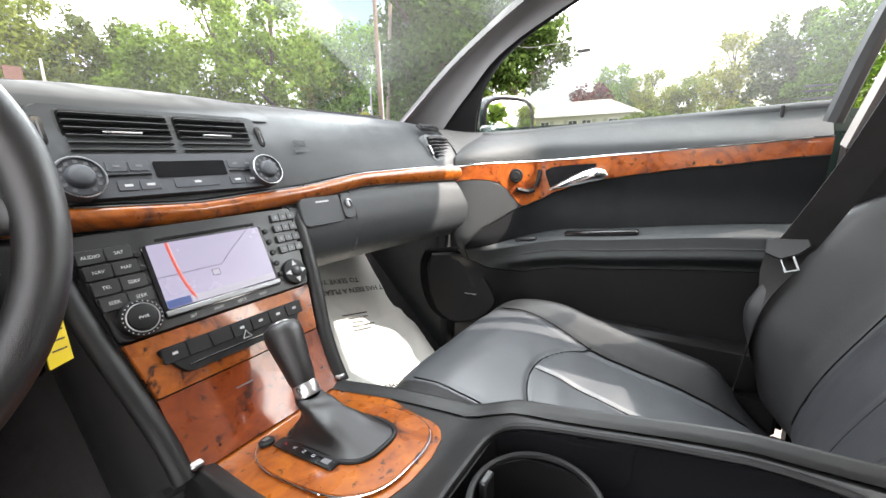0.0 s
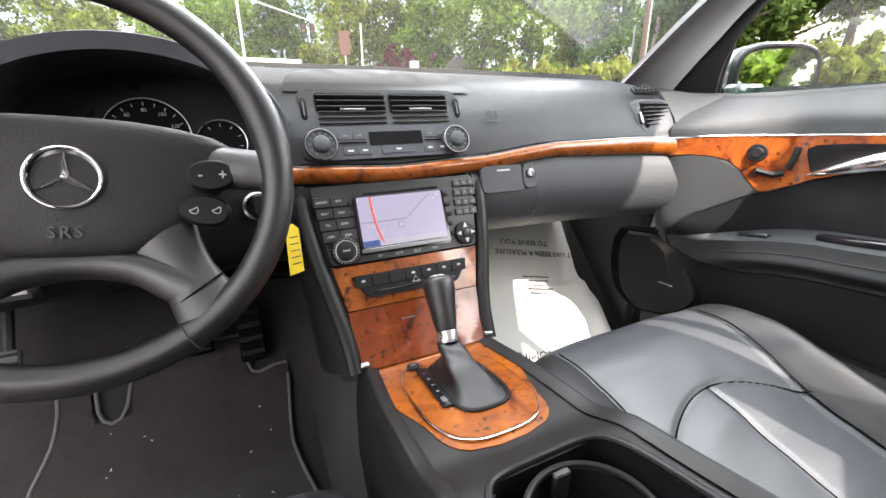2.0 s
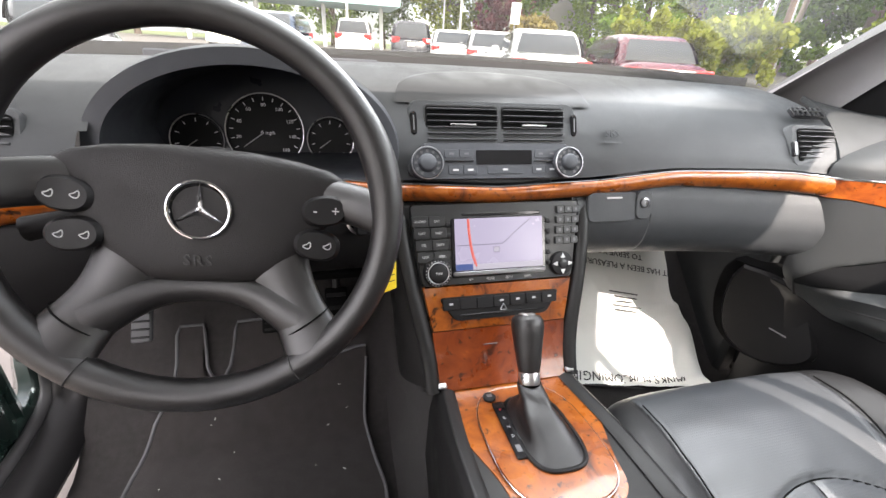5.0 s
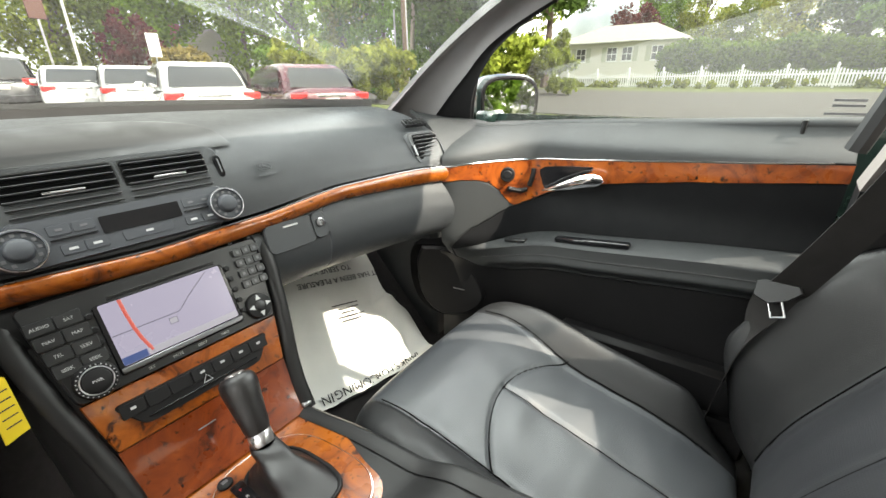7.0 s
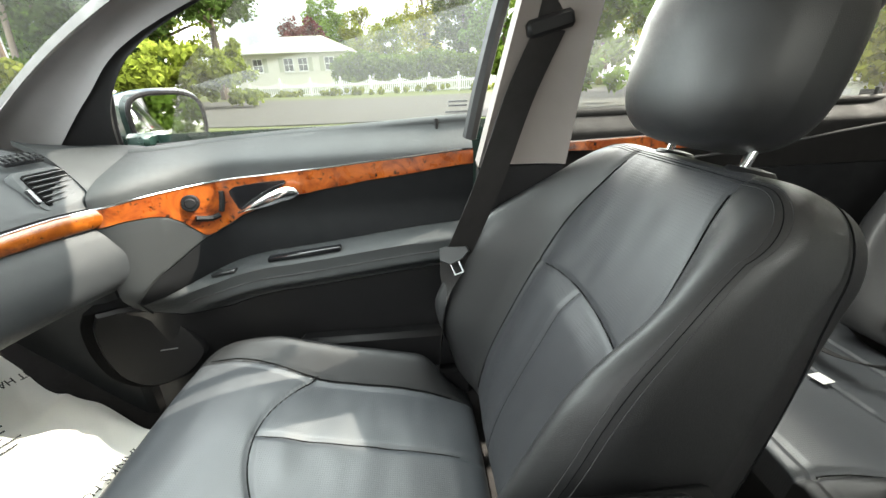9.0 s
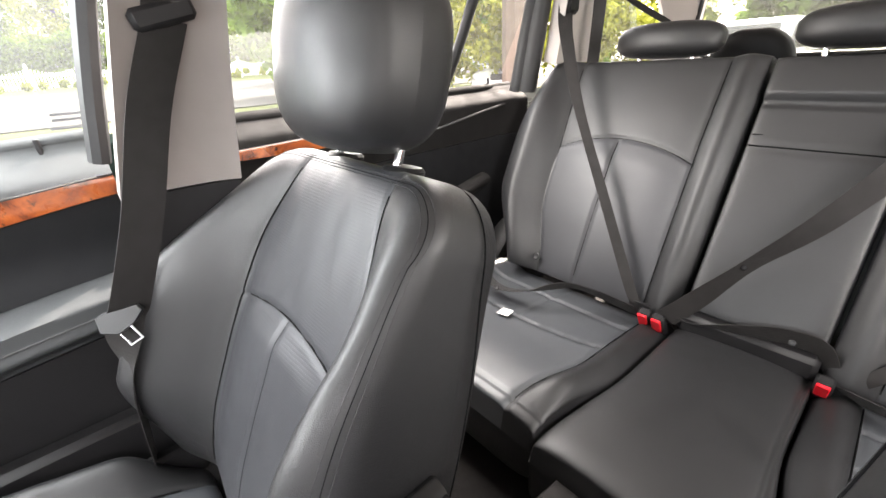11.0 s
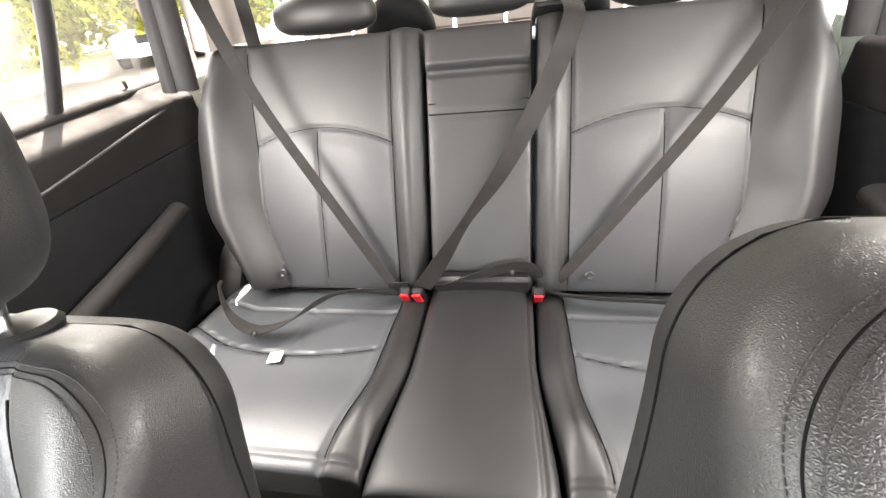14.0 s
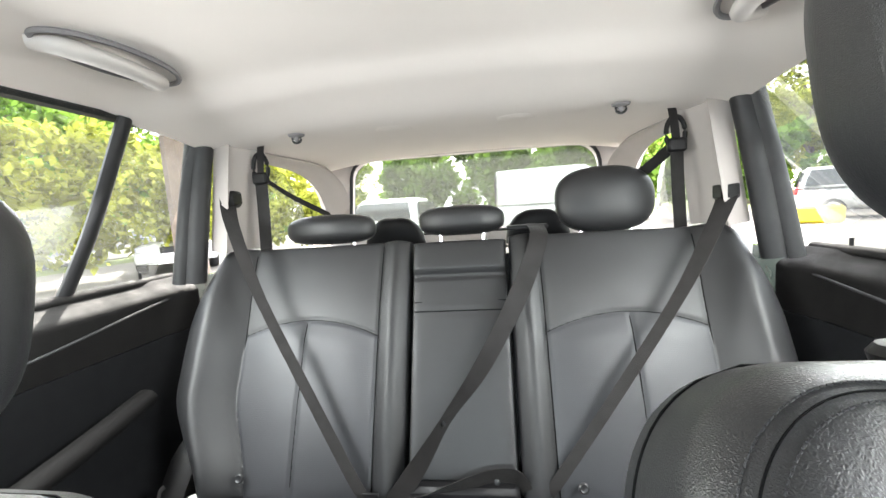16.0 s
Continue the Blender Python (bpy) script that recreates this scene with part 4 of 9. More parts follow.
def rear_cushion(sg):
    cm = frame_at((0, -1.715, 0.489), 5.5, up=False)

    def span(v):
        lo, hi = 0.130 + 0.030 * sst(0.25, 0.5, v), 0.70
        return (lo, hi) if sg > 0 else (-hi, -lo)

    def f(u, v):
        a = abs(u)
        r = 0.012 * math.sin(clamp(v / 0.5) * math.pi) + 0.014 * sst(0.3, 0.45, v)
        edge = 0.20 + 0.03 * sst(0.3, 0.5, v)
        r += 0.020 * math.exp(-((a - 0.170 - 0.02 * sst(0.25, 0.5, v)) / 0.03) ** 2) * sst(0.5, 0.4, v)
        r += groove(a - edge, 0.006, 0.008)
        cur = 0.265 - 0.8 * (a - 0.42) ** 2
        if a > edge:
            r += groove(v - cur, 0.005, 0.008)
            if v < cur:
                r += groove(a - 0.42, 0.005, 0.007) - 0.006
            r += groove(v - 0.100, 0.005, 0.008)
        r += 0.03 * sst(0.58, 0.68, a) * sst(0.5, 0.3, v)
        r += groove(v - 0.495, 0.004, 0.005) + 0.003 * noise.noise(Vector((u * 6, v * 6, 17)))
        return r

    def reg(u, v):
        a = abs(u)
        edge = 0.20 + 0.03 * sst(0.3, 0.5, v)
        if a < edge:
            return "cushion_bolster"
        return "cushion_rear_panel" if v < 0.265 - 0.8 * (a - 0.42) ** 2 else "cushion_front_panel"
    face, rear = pillow(cm, span, -0.02, 0.525, f, 0.05, 0.10, 80, 80, 8, 8, reg)
    for k, g in face.items():
        # rear panels share the paler copy that carries light in its colour
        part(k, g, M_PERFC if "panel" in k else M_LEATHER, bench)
    part("cushion_base", rear, M_LEATHER, bench)
    crease(cm, f, 0.05, [(sg * (0.20 + 0.03 * sst(0.3, 0.5, v)), v) for v in [0.02 + 0.47 * k / 50 for k in range(51)]], -0.02, 0.525, 8, bench)
    crease(cm, f, 0.05, [(sg * a, 0.265 - 0.8 * (a - 0.42) ** 2) for a in [0.225 + 0.45 * k / 40 for k in range(41)]], -0.02, 0.525, 8, bench)
    crease(cm, f, 0.05, line((sg * 0.42, 0.10), (sg * 0.42, 0.263)), -0.02, 0.525, 8, bench)


rear_cushion(1)
rear_cushion(-1)
part("bench_backing", rbox(RB @ Vector((0, 0.30, -0.085)), (1.30, 0.03, 0.60), 0.01, Matrix.Rotation(radians(26), 4, "X")), M_BODYDK, bench)
cm0 = frame_at((0, -1.68, 0.510), 3.0, up=False)
face, rear = pillow(cm0, lambda v: (-0.128 - 0.028 * sst(0.2, 0.5, v), 0.128 + 0.028 * sst(0.2, 0.5, v)), -0.03, 0.505,
                    lambda u, v: 0.018 - 0.9 * u * u * 0.6 + groove(u + 0.118 + 0.012 * sst(0.2, 0.5, v), 0.004, 0.005) + 0.002 * noise.noise(Vector((u * 8, v * 8, 27))), 0.05, 0.12, 60, 70, 8, 8)
part("middle_cushion", face["cover"], M_LEATHER, bench)
part("middle_cushion_base", rear, M_LEATHER, bench)
part("bench_base", rbox((0, -1.46, 0.375), (1.36, 0.46, 0.12), 0.03), M_CARPET, bench, "black carpeted bench base")


def rear_headrest(x, w, h, v, low):
    hm = frame_at(RB @ Vector((x, v, -0.06)), 8)
    hr = thing("headrest", hm @ Vector((0, -0.05, 0)), "low rounded black leather rear headrest pushed down" if low else "upright rounded black leather rear headrest", "headrest", "rear headrests")

    def hs(t):
        k = (t - h / 2) / (h / 2)
        q = w / 2 * lens_half(k, 3.0 if low else 2.6)
        return -q, q
    a, b = pillow(hm, hs, 0, h, lambda u, t: 0.045 + 0.014 * (1 - (2 * u / w) ** 2), 0.0, 0.05, 44, 40, 2.6, 2.6)
    part("cushion", join(a["cover"], b), M_LEATHER, hr)
    for sx in (-1, 1):
        part("post", rod(hm @ Vector((sx * w * 0.25, -0.05, 0)), hm @ Vector((sx * w * 0.25, 0.02, 0)), 0.006), M_CHROME, hr, "chrome post")
    return hr


rear_headrest(0.388, 0.272, 0.088, 0.648, True)
rear_headrest(-0.003, 0.246, 0.084, 0.655, True)
rear_headrest(-0.397, 0.262, 0.180, 0.640, False)
for x in (0.262, -0.242):
    hm = frame_at((x, -2.30, 1.030), -6)
    a, b = pillow(hm, lambda t: (-0.110 * lens_half(t / 0.118, 2.3), 0.110 * lens_half(t / 0.118, 2.3)), 0, 0.115, lambda u, t: 0.04, 0.0, 0.04, 40, 30, 3, 3)
    hr = solo("headrest", join(a["cover"], b), M_PLASTIC, "black dome-shaped third-row headrest behind the bench", "headrest", "third-row headrests")
    solo("headrest_stalk", rod((x, -2.30, 0.99), (x, -2.30, 1.06), 0.012), M_PLASTIC, "black stalk under a third-row headrest", "stalk")

# ---- dashboard ----
dash = thing("dashboard", (0, 0.15, 0.62), "dark grey grained vinyl dashboard with a burr wood trim strip", "dashboard")


def yo(x):
    return -0.082 * min(1.12, abs(x) / 0.607) ** 3


def table(pts, x):
    if x <= pts[0][0]:
        return pts[0][1]
    for (a, p), (b, q) in zip(pts, pts[1:]):
        if x <= b:
            t = (x - a) / (b - a)
            t = t * t * (3 - 2 * t) * 0.35 + t * 0.65
            return p + (q - p) * t
    return pts[-1][1]


def trim_top(x):
    return table([(0, 0.885), (0.165, 0.893), (0.33, 0.911), (0.53, 0.917), (0.66, 0.911)], abs(x))


def trim_bot(x):
    return table([(0, 0.859), (0.165, 0.867), (0.33, 0.886), (0.54, 0.884), (0.66, 0.880)], abs(x))


def dash_line(x):
    """The dashboard's outline from the windscreen down to the trim."""
    k = (x / 0.7) ** 2
    y = yo(x)
    return [(x, 0.40 - 0.10 * k, 0.985), (x, 0.345 - 0.11 * k, 1.035), (x, 0.26 - 0.10 * k, 1.052 - 0.012 * k), (x, 0.15 - 0.04 * k, 1.045 - 0.012 * k), (x, 0.075 + y * 0.35, 1.022 - 0.006 * k),
            (x, 0.035 + y * 0.7, 0.980), (x, 0.016 + y, 0.94), (x, 0.006 + y, trim_top(x) + 0.004)]


def dash_top(a, b):
    x = -0.70 + 1.33 * a
    P = smooth_path(dash_line(x), 5)
    k = b * (len(P) - 1)
    i = min(int(k), len(P) - 2)
    return P[i].lerp(P[i + 1], k - i)


def dash_top_geo():
    """The upper dash, open where the instruments sit."""
    V, F = grid(dash_top, 150, 60, flip=True)
    keep = []
    for q in F:
        c = [sum(V[k][d] for k in q) / 4 for d in range(3)]
        if not (c[1] < 0.26 and ((c[0] + 0.362) / 0.188) ** 2 + ((c[2] - 0.945) / 0.116) ** 2 < 1):
            keep.append(q)
    return V, keep


part("dash_top", dash_top_geo(), M_DASH, dash, "soft dark grey grained upper dashboard", sharp=60)
part("dash_edge_strip", thick(lambda a, b: (Vector((-0.69 + 1.36 * a, 0.332 - 0.11 * (2 * a - 1) ** 2, 1.030 + 0.041 * b - 0.012 * (2 * a - 1) ** 2)), Vector((0, -1, 0))), 40, 2, 0.006), M_RUBBER, dash, "black edge strip under the windscreen", sharp=60)


def trim_fn(a, b):
    x = -0.70 + 1.312 * a
    z = trim_bot(x) + (trim_top(x) - trim_bot(x)) * b
    return Vector((x, -0.006 + yo(x) - 0.006 * (1 - (2 * b - 1) ** 2) - 0.004 * b, z)), Vector((0, -1, 0))


part("wood_trim", thick(trim_fn, 90, 8, 0.01), M_WOOD, dash, "orange burr wood trim strip under lacquer", sharp=60)
part("trim_bead", tube([(x, -0.005 + yo(x), trim_top(x) + 0.0015) for x in [-0.70 + 1.312 * i / 80 for i in range(81)]], 0.0012, 6), M_DARKMETAL, dash, "thin bright metal bead")


def lower_line(x):
    y = yo(x)
    return [(x, 0.0 + y, trim_bot(x) - 0.002), (x, -0.012 + y, 0.855), (x, -0.020 + y, 0.81), (x, -0.004 + y, 0.762), (x, 0.05 + y * 0.6, 0.728), (x, 0.15, 0.705), (x, 0.32, 0.70)]


def lower_fn(x0, x1):
    def fn(a, b):
        P = smooth_path(lower_line(x0 + (x1 - x0) * a), 5)
        k = b * (len(P) - 1)
        i = min(int(k), len(P) - 2)
        p = P[i].lerp(P[i + 1], k - i)
        return p
    return fn


part("glove_box", grid(lower_fn(0.285, 0.628), 40, 30, flip=True), M_DASH, dash, "dark grey glove box lid with a rounded lower edge", sharp=60)
part("dash_panel", grid(lower_fn(0.142, 0.2835), 16, 30, flip=True), M_DASH, dash, sharp=60)
part("knee_panel", grid(lower_fn(-0.70, -0.142), 50, 30, flip=True), M_PLASTIC, dash, "black panel under the steering wheel", sharp=60)
part("dash_under", rbox((0, 0.42, 0.72), (1.30, 0.30, 0.03), 0.01), M_BODYDK, dash)


def on_lower(x, z, out=0.0):
    """A pose on the lower dash face at (x, z), z axis outwards."""
    P = smooth_path(lower_line(x), 12)
    k = min(range(len(P) - 1), key=lambda i: abs(P[i].z - z))
    d = (P[k] - P[k + 1]).normalized()
    return facing(P[k] + Vector((0, -d.z, d.y)) * out, (0, -d.z, d.y))


# glove box latch and lock
mm = on_lower(0.207, 0.848)
part("latch_plate", xf(prism(rrect(0.098, 0.052, 0.012), -0.004, 0.004, c=0.002), mm), M_DASH, dash, "grey latch paddle")
part("latch_mark", xf(rbox((0.002, 0.016, 0.0045), (0.030, 0.003, 0.001), 0.0004), mm), M_MARK, dash)
mm = on_lower(0.268, 0.851)
part("lock_plate", xf(prism(rrect(0.032, 0.050, 0.012), -0.004, 0.003, c=0.0015), mm), M_DASH, dash, "rounded lock plate")
part("lock", xf(lathe([(0.009, 0.0), (0.009, 0.004), (0.006, 0.005), (0.0055, 0.003)], 18), mm @ Matrix.Translation((0, 0.004, 0.002))), M_DARKMETAL, dash, "dark metal lock barrel")
part("lock_slot", xf(rbox((0, 0.004, 0.008), (0.0016, 0.007, 0.001), 0.0003), mm), M_GLOSS, dash)
# airbag letters, embossed
lettering("airbag_mark", "SRS", 0.018, facing((0.20, 0.018, 0.968), (0, -0.88, 0.47)), M_DASH, dash, 0.0006)
part("airbag_mark_bar", xf(rbox((0, 0, 0), (0.034, 0.004, 0.0008), 0.0003), facing((0.20, 0.012, 0.955), (0, -0.88, 0.47))), M_DASH, dash)

# centre stack, in its own leaning plane: x across, y up, z out
CS = facing((-0.005, -0.014, 0.834), (0, -0.92, 0.39))


def cs(x, y, z=0.0):
    return CS @ Matrix.Translation((x, y, z))


def trap(w0, y0, w1, y1, r=0.006, n=4):
    """A panel outline: half width w0 at y0 (low) to w1 at y1 (high), with rounded corners."""
    C = [(w0, y0), (w1, y1), (-w1, y1), (-w0, y0)]
    out = []
    for i, c in enumerate(C):
        p, q = C[i - 1], C[(i + 1) % 4]
        a = Vector(c) + (Vector(p) - Vector(c)).normalized() * r
        b = Vector(c) + (Vector(q) - Vector(c)).normalized() * r
        out += [tuple((1 - t) ** 2 * a + 2 * t * (1 - t) * Vector(c) + t * t * b) for t in [k / n for k in range(n + 1)]]
    return out


stack = thing("centre_stack", CS @ Vector((0, -0.27, -0.05)), "centre stack with vents, climate panel, navigation unit and burr wood", "centre console")
# vent housing
part("vent_housing", xf(prism(trap(0.150, 0.068, 0.142, 0.186, 0.018), -0.06, 0.012, c=0.004), CS), M_DASH, stack, "dark grey vent housing")
for x in (-0.057, 0.063):
    w = 0.116 if x < 0 else 0.109
    part("vent_frame", xf(prism(rrect(w + 0.004, 0.061, 0.006), 0.010, 0.0135, c=0.001), cs(x, 0.1485)), M_BUTTON, stack)
    v = part("vent", xf(prism(rrect(w, 0.056, 0.005), 0.010, 0.0138), cs(x, 0.1485)), M_GROOVE, stack, "black air vent")
    for k in range(6):
        part("slat", xf(rbox((0, -0.0230 + 0.0092 * k, 0.0165), (w - 0.004, 0.0013, 0.008), 0.0005), cs(x, 0.1485) ), M_SLAT, v)
    part("vent_tab", xf(rbox((0, -0.001, 0.019), (0.042, 0.0030, 0.005), 0.001), cs(x, 0.1485)), M_SATIN, v, "bright vent tab")
for x in (-0.134, 0.136):
    part("thumbwheel", xf(prism(rrect(0.010, 0.036, 0.005), 0.010, 0.017, c=0.002), cs(x, 0.150)), M_GLOSS, stack, "black vent thumbwheel")
    part("thumbwheel_mark", xf(rbox((0, 0, 0.0175), (0.002, 0.022, 0.001), 0.0004), cs(x, 0.150)), M_DIMMARK, stack)
# climate panel
part("climate_panel", xf(prism(trap(0.120, 0.064, 0.126, 0.120, 0.012), 0.008, 0.020, c=0.003), CS), M_HOOD, stack, "dark grey climate control panel")
part("climate_display", xf(prism(rrect(0.094, 0.022, 0.002), 0.018, 0.0212), cs(0.009, 0.0975)), M_GLOSS, stack, "dark climate display")
for i, x in enumerate((-0.078, -0.054, 0.072, 0.092)):
    part("climate_button", xf(prism(rrect(0.022, 0.013, 0.002), 0.018, 0.0212, c=0.0006), cs(x, 0.103)), M_HOOD, stack)
    part("button_mark", xf(rbox((0, 0, 0.0215), (0.007, 0.003, 0.0005), 0.0002), cs(x, 0.103)), M_DIMMARK, stack)
for i, x in enumerate((-0.072, -0.048, 0.010, 0.068, 0.092)):
    part("climate_button", xf(prism(rrect(0.023 if i != 2 else 0.06, 0.013, 0.002), 0.018, 0.0212, c=0.0006), cs(x, 0.078)), M_HOOD, stack)
    part("button_mark", xf(rbox((0, 0, 0.0215), (0.009, 0.003, 0.0005), 0.0002), cs(x, 0.078)), M_MARK, stack)
for x in (-0.066, 0.083):
    part("climate_bar", xf(rbox((0, 0, 0.021), (0.046, 0.0022, 0.003), 0.0008), cs(x, 0.0915)), M_GLOSS, stack)
for x in (-0.118, 0.118):
    k = part("temperature_knob", xf(lathe([(0.0245, 0.0), (0.0245, 0.016), (0.0235, 0.020), (0.022, 0.021), (0.0215, 0.018), (0.014, 0.018), (0.0125, 0.024), (0.010, 0.026)], 36), cs(x, 0.088, 0.012)), M_HOOD, stack, "round dark grey temperature knob")
    part("knob_ring", xf(tube([(0.0236 * math.cos(a), 0.0236 * math.sin(a), 0.019) for a in [2 * math.pi * i / 40 for i in range(40)]], 0.0011, 6, closed=True), cs(x, 0.088, 0.012)), M_SATIN, k, "thin silver ring")
    for i in range(11):
        a = radians(-60 + 30 * i)
        part("knob_mark", xf(rbox((0.0178 * math.cos(a), 0.0178 * math.sin(a), 0.0185), (0.004, 0.004, 0.0006), 0.0004), cs(x, 0.088, 0.012)), M_DIMMARK, k)

# navigation unit
nav = part("navigation_unit", xf(prism(trap(0.131, -0.103, 0.147, 0.027, 0.008), -0.05, 0.010, c=0.003), CS), M_BUTTON, stack, "black navigation unit")
part("disc_slot", xf(rbox((0.005, 0.0085, 0.0095), (0.136, 0.0045, 0.002), 0.0008), CS), M_GLOSS, nav, "disc slot")
part("screen_bezel", xf(prism(trap(0.0815, -0.092, 0.0815, 0.0035, 0.005), 0.008, 0.0125, c=0.0015), CS), M_GLOSS, nav, "gloss black bezel")
part("bezel_lip", xf(rbox((0, -0.0855, 0.013), (0.160, 0.007, 0.004), 0.0015), CS), M_DARKMETAL, nav, "dark silver lip under the screen")
scr = part("screen", xf(prism(rrect(0.151, 0.083, 0.002), 0.012, 0.0132), cs(0, -0.039)), M_SCREEN, nav, "lit map screen, pale lilac", smooth=False)
part("map_route", xf(tube([(-0.053, 0.041, 0.0136), (-0.052, 0.02, 0.0136), (-0.050, 0.0, 0.0136), (-0.047, -0.016, 0.0136), (-0.041, -0.036, 0.0136)], 0.0022, 6, flat=0.2), cs(0, -0.039)), M_SCRED, scr, "red route line")
part("map_road", xf(tube([(-0.075, -0.001, 0.0135), (-0.02, -0.001, 0.0135), (0.005, -0.001, 0.0135), (0.022, 0.014, 0.0135), (0.055, 0.039, 0.0135)], 0.0006, 5, flat=0.3), cs(0, -0.039)), M_SCLINE, scr)
part("map_marker", xf(rbox((-0.006, -0.010, 0.0136), (0.009, 0.007, 0.0006), 0.0002), cs(0, -0.039)), M_SCPALE, scr)
part("map_marker_edge", xf(tube([(-0.011, -0.0142, 0.0137), (-0.001, -0.0142, 0.0137), (-0.001, -0.006, 0.0137), (-0.011, -0.006, 0.0137)], 0.0005, 4, closed=True), cs(0, -0.039)), M_SCLINE, scr)
part("map_corner", xf(rbox((-0.0615, -0.036, 0.0136), (0.028, 0.010, 0.0006), 0.0002), cs(0, -0.039)), M_SCBLUE, scr)
part("map_status", xf(rbox((0.014, -0.0365, 0.0136), (0.12, 0.009, 0.0005), 0.0002), cs(0, -0.039)), M_SCPALE, scr)
for r_ in range(5):
    for sx in (-1, 1):
        part("soft_key", xf(lathe([(0.0042, 0), (0.0042, 0.003), (0.003, 0.004)], 12), cs(sx * 0.0865, -0.006 - 0.0175 * r_, 0.010)), M_PLASTIC, nav)
names = (("AUDIO", "SAT"), ("NAV", "MAP"), ("TEL", "SERV"), ("SEEK", "SEEK"))
for r_ in range(4):
    y = 0.000 - 0.0185 * r_
    xa = -0.1265 + 0.0022 * r_
    for c_ in range(2):
        x = xa + 0.0265 * c_ - 0.004
        k = part("radio_key", xf(prism(rrect(0.0262, 0.0165, 0.002), 0.008, 0.0145, c=0.001), cs(x, y)), M_BUTTON, nav)
        lettering("key_letters", names[r_][c_], 0.0056, cs(x, y, 0.0147), M_MARK, k, 0.0002)
for r_ in range(4):
    y = 0.012 - 0.0172 * r_
    xa = 0.110 - 0.0014 * r_
    for c_ in range(3):
        k = part("number_key", xf(prism(rrect(0.0138, 0.0125, 0.002), 0.008, 0.0145, c=0.001), cs(xa + 0.0142 * c_, y)), M_BUTTON, nav)
        part("key_mark", xf(rbox((0, 0, 0.0147), (0.004, 0.005, 0.0004), 0.0002), cs(xa + 0.0142 * c_, y)), M_DIMMARK, k)
k = part("volume_dial", xf(lathe([(0.0225, 0.0), (0.0225, 0.010), (0.0205, 0.013), (0.015, 0.013), (0.0145, 0.016), (0.012, 0.017)], 36), cs(-0.106, -0.081, 0.008)), M_PLASTIC, nav, "round black volume dial")
part("dial_ring", xf(tube([(0.0165 * math.cos(a), 0.0165 * math.sin(a), 0.0138) for a in [2 * math.pi * i / 36 for i in range(36)]], 0.0008, 5, closed=True), cs(-0.106, -0.081, 0.008)), M_SATIN, k, "silver ring")
for i in range(24):
    a = 2 * math.pi * i / 24
    part("dial_tick", xf(rbox((0.0195 * math.cos(a), 0.0195 * math.sin(a), 0.0132), (0.0014, 0.0014, 0.0006), 0.0003), cs(-0.106, -0.081, 0.008)), M_MARK, k)
lettering("key_letters", "PWR", 0.005, cs(-0.106, -0.081, 0.0255), M_MARK, k, 0.0002)
k = part("direction_pad", xf(lathe([(0.0205, 0.0), (0.0205, 0.006), (0.019, 0.009), (0.016, 0.0095)], 32), cs(0.110, -0.079, 0.008)), M_PLASTIC, nav, "round black direction pad")
part("pad_centre", xf(lathe([(0.0075, 0.0), (0.0075, 0.003), (0.006, 0.004)], 20), cs(0.110, -0.079, 0.0165)), M_BUTTON, k)
for i in range(4):
    a = math.pi / 2 * i
    part("pad_arrow", xf(prism([(0.0055, 0.0), (-0.003, 0.004), (-0.003, -0.004)], 0, 0.0014), cs(0.110, -0.079, 0.0172) @ Matrix.Rotation(a, 4, "Z") @ Matrix.Translation((0.0128, 0, 0))), M_MARK, k)
for i, wd in enumerate(("SET", "MUTE", "EJECT", "INFO")):
    lettering("key_letters", wd, 0.0052, cs(-0.050 + 0.033 * i, -0.0965, 0.0102), M_MARK, nav, 0.0002)

# burr wood below, with the switch panel let in
part("wood_panel", xf(prism(trap(0.1165, -0.176, 0.130, -0.105, 0.003), -0.03, 0.008, c=0.0015), CS), M_WOOD, stack, "orange burr wood panel")
sw = part("switch_panel", xf(prism(trap(0.080, -0.161, 0.1055, -0.1225, 0.010), 0.004, 0.013, c=0.002), CS), M_PLASTIC, stack, "black switch panel")
for i in range(7):
    x = -0.086 + 0.0285 * i
    part("switch", xf(prism(rrect(0.0275, 0.018, 0.002), 0.012, 0.0150, c=0.001), cs(x, -0.1335)), M_PLASTIC, sw)
    if i in (0, 3, 4, 5, 6):
        part("switch_mark", xf(rbox((0, 0.001, 0.0153), (0.006, 0.0032, 0.0004), 0.0002), cs(x, -0.1335)), M_MARK, sw)
part("hazard_mark", xf(tube([(0.0, 0.005, 0.0172), (-0.006, -0.005, 0.0172), (0.006, -0.005, 0.0172)], 0.0008, 5, closed=True), cs(0.0015, -0.1425)), M_MARK, sw, "white warning triangle outline")
part("switch_strip", xf(rbox((0, -0.152, 0.0135), (0.150, 0.002, 0.003), 0.0006), CS), M_GLOSS, sw)


def ramp(a, b):
    y = -0.1775 - 0.094 * b
    w = 0.1165 - 0.0065 * b
    return CS @ Vector((-w + 2 * w * a, y, 0.006 + 0.012 * b * b)), CS.to_3x3() @ Vector((0, 0, 1))


part("wood_ramp", thick(lambda a, b: ramp(a, 1 - b), 16, 10, 0.012), M_WOODD, stack, "dark red burr wood ash tray lid", sharp=60)
part("ramp_mark", xf(rbox((-0.02, -0.205, 0.0085), (0.024, 0.0018, 0.001), 0.0004), CS), M_DIMMARK, stack)
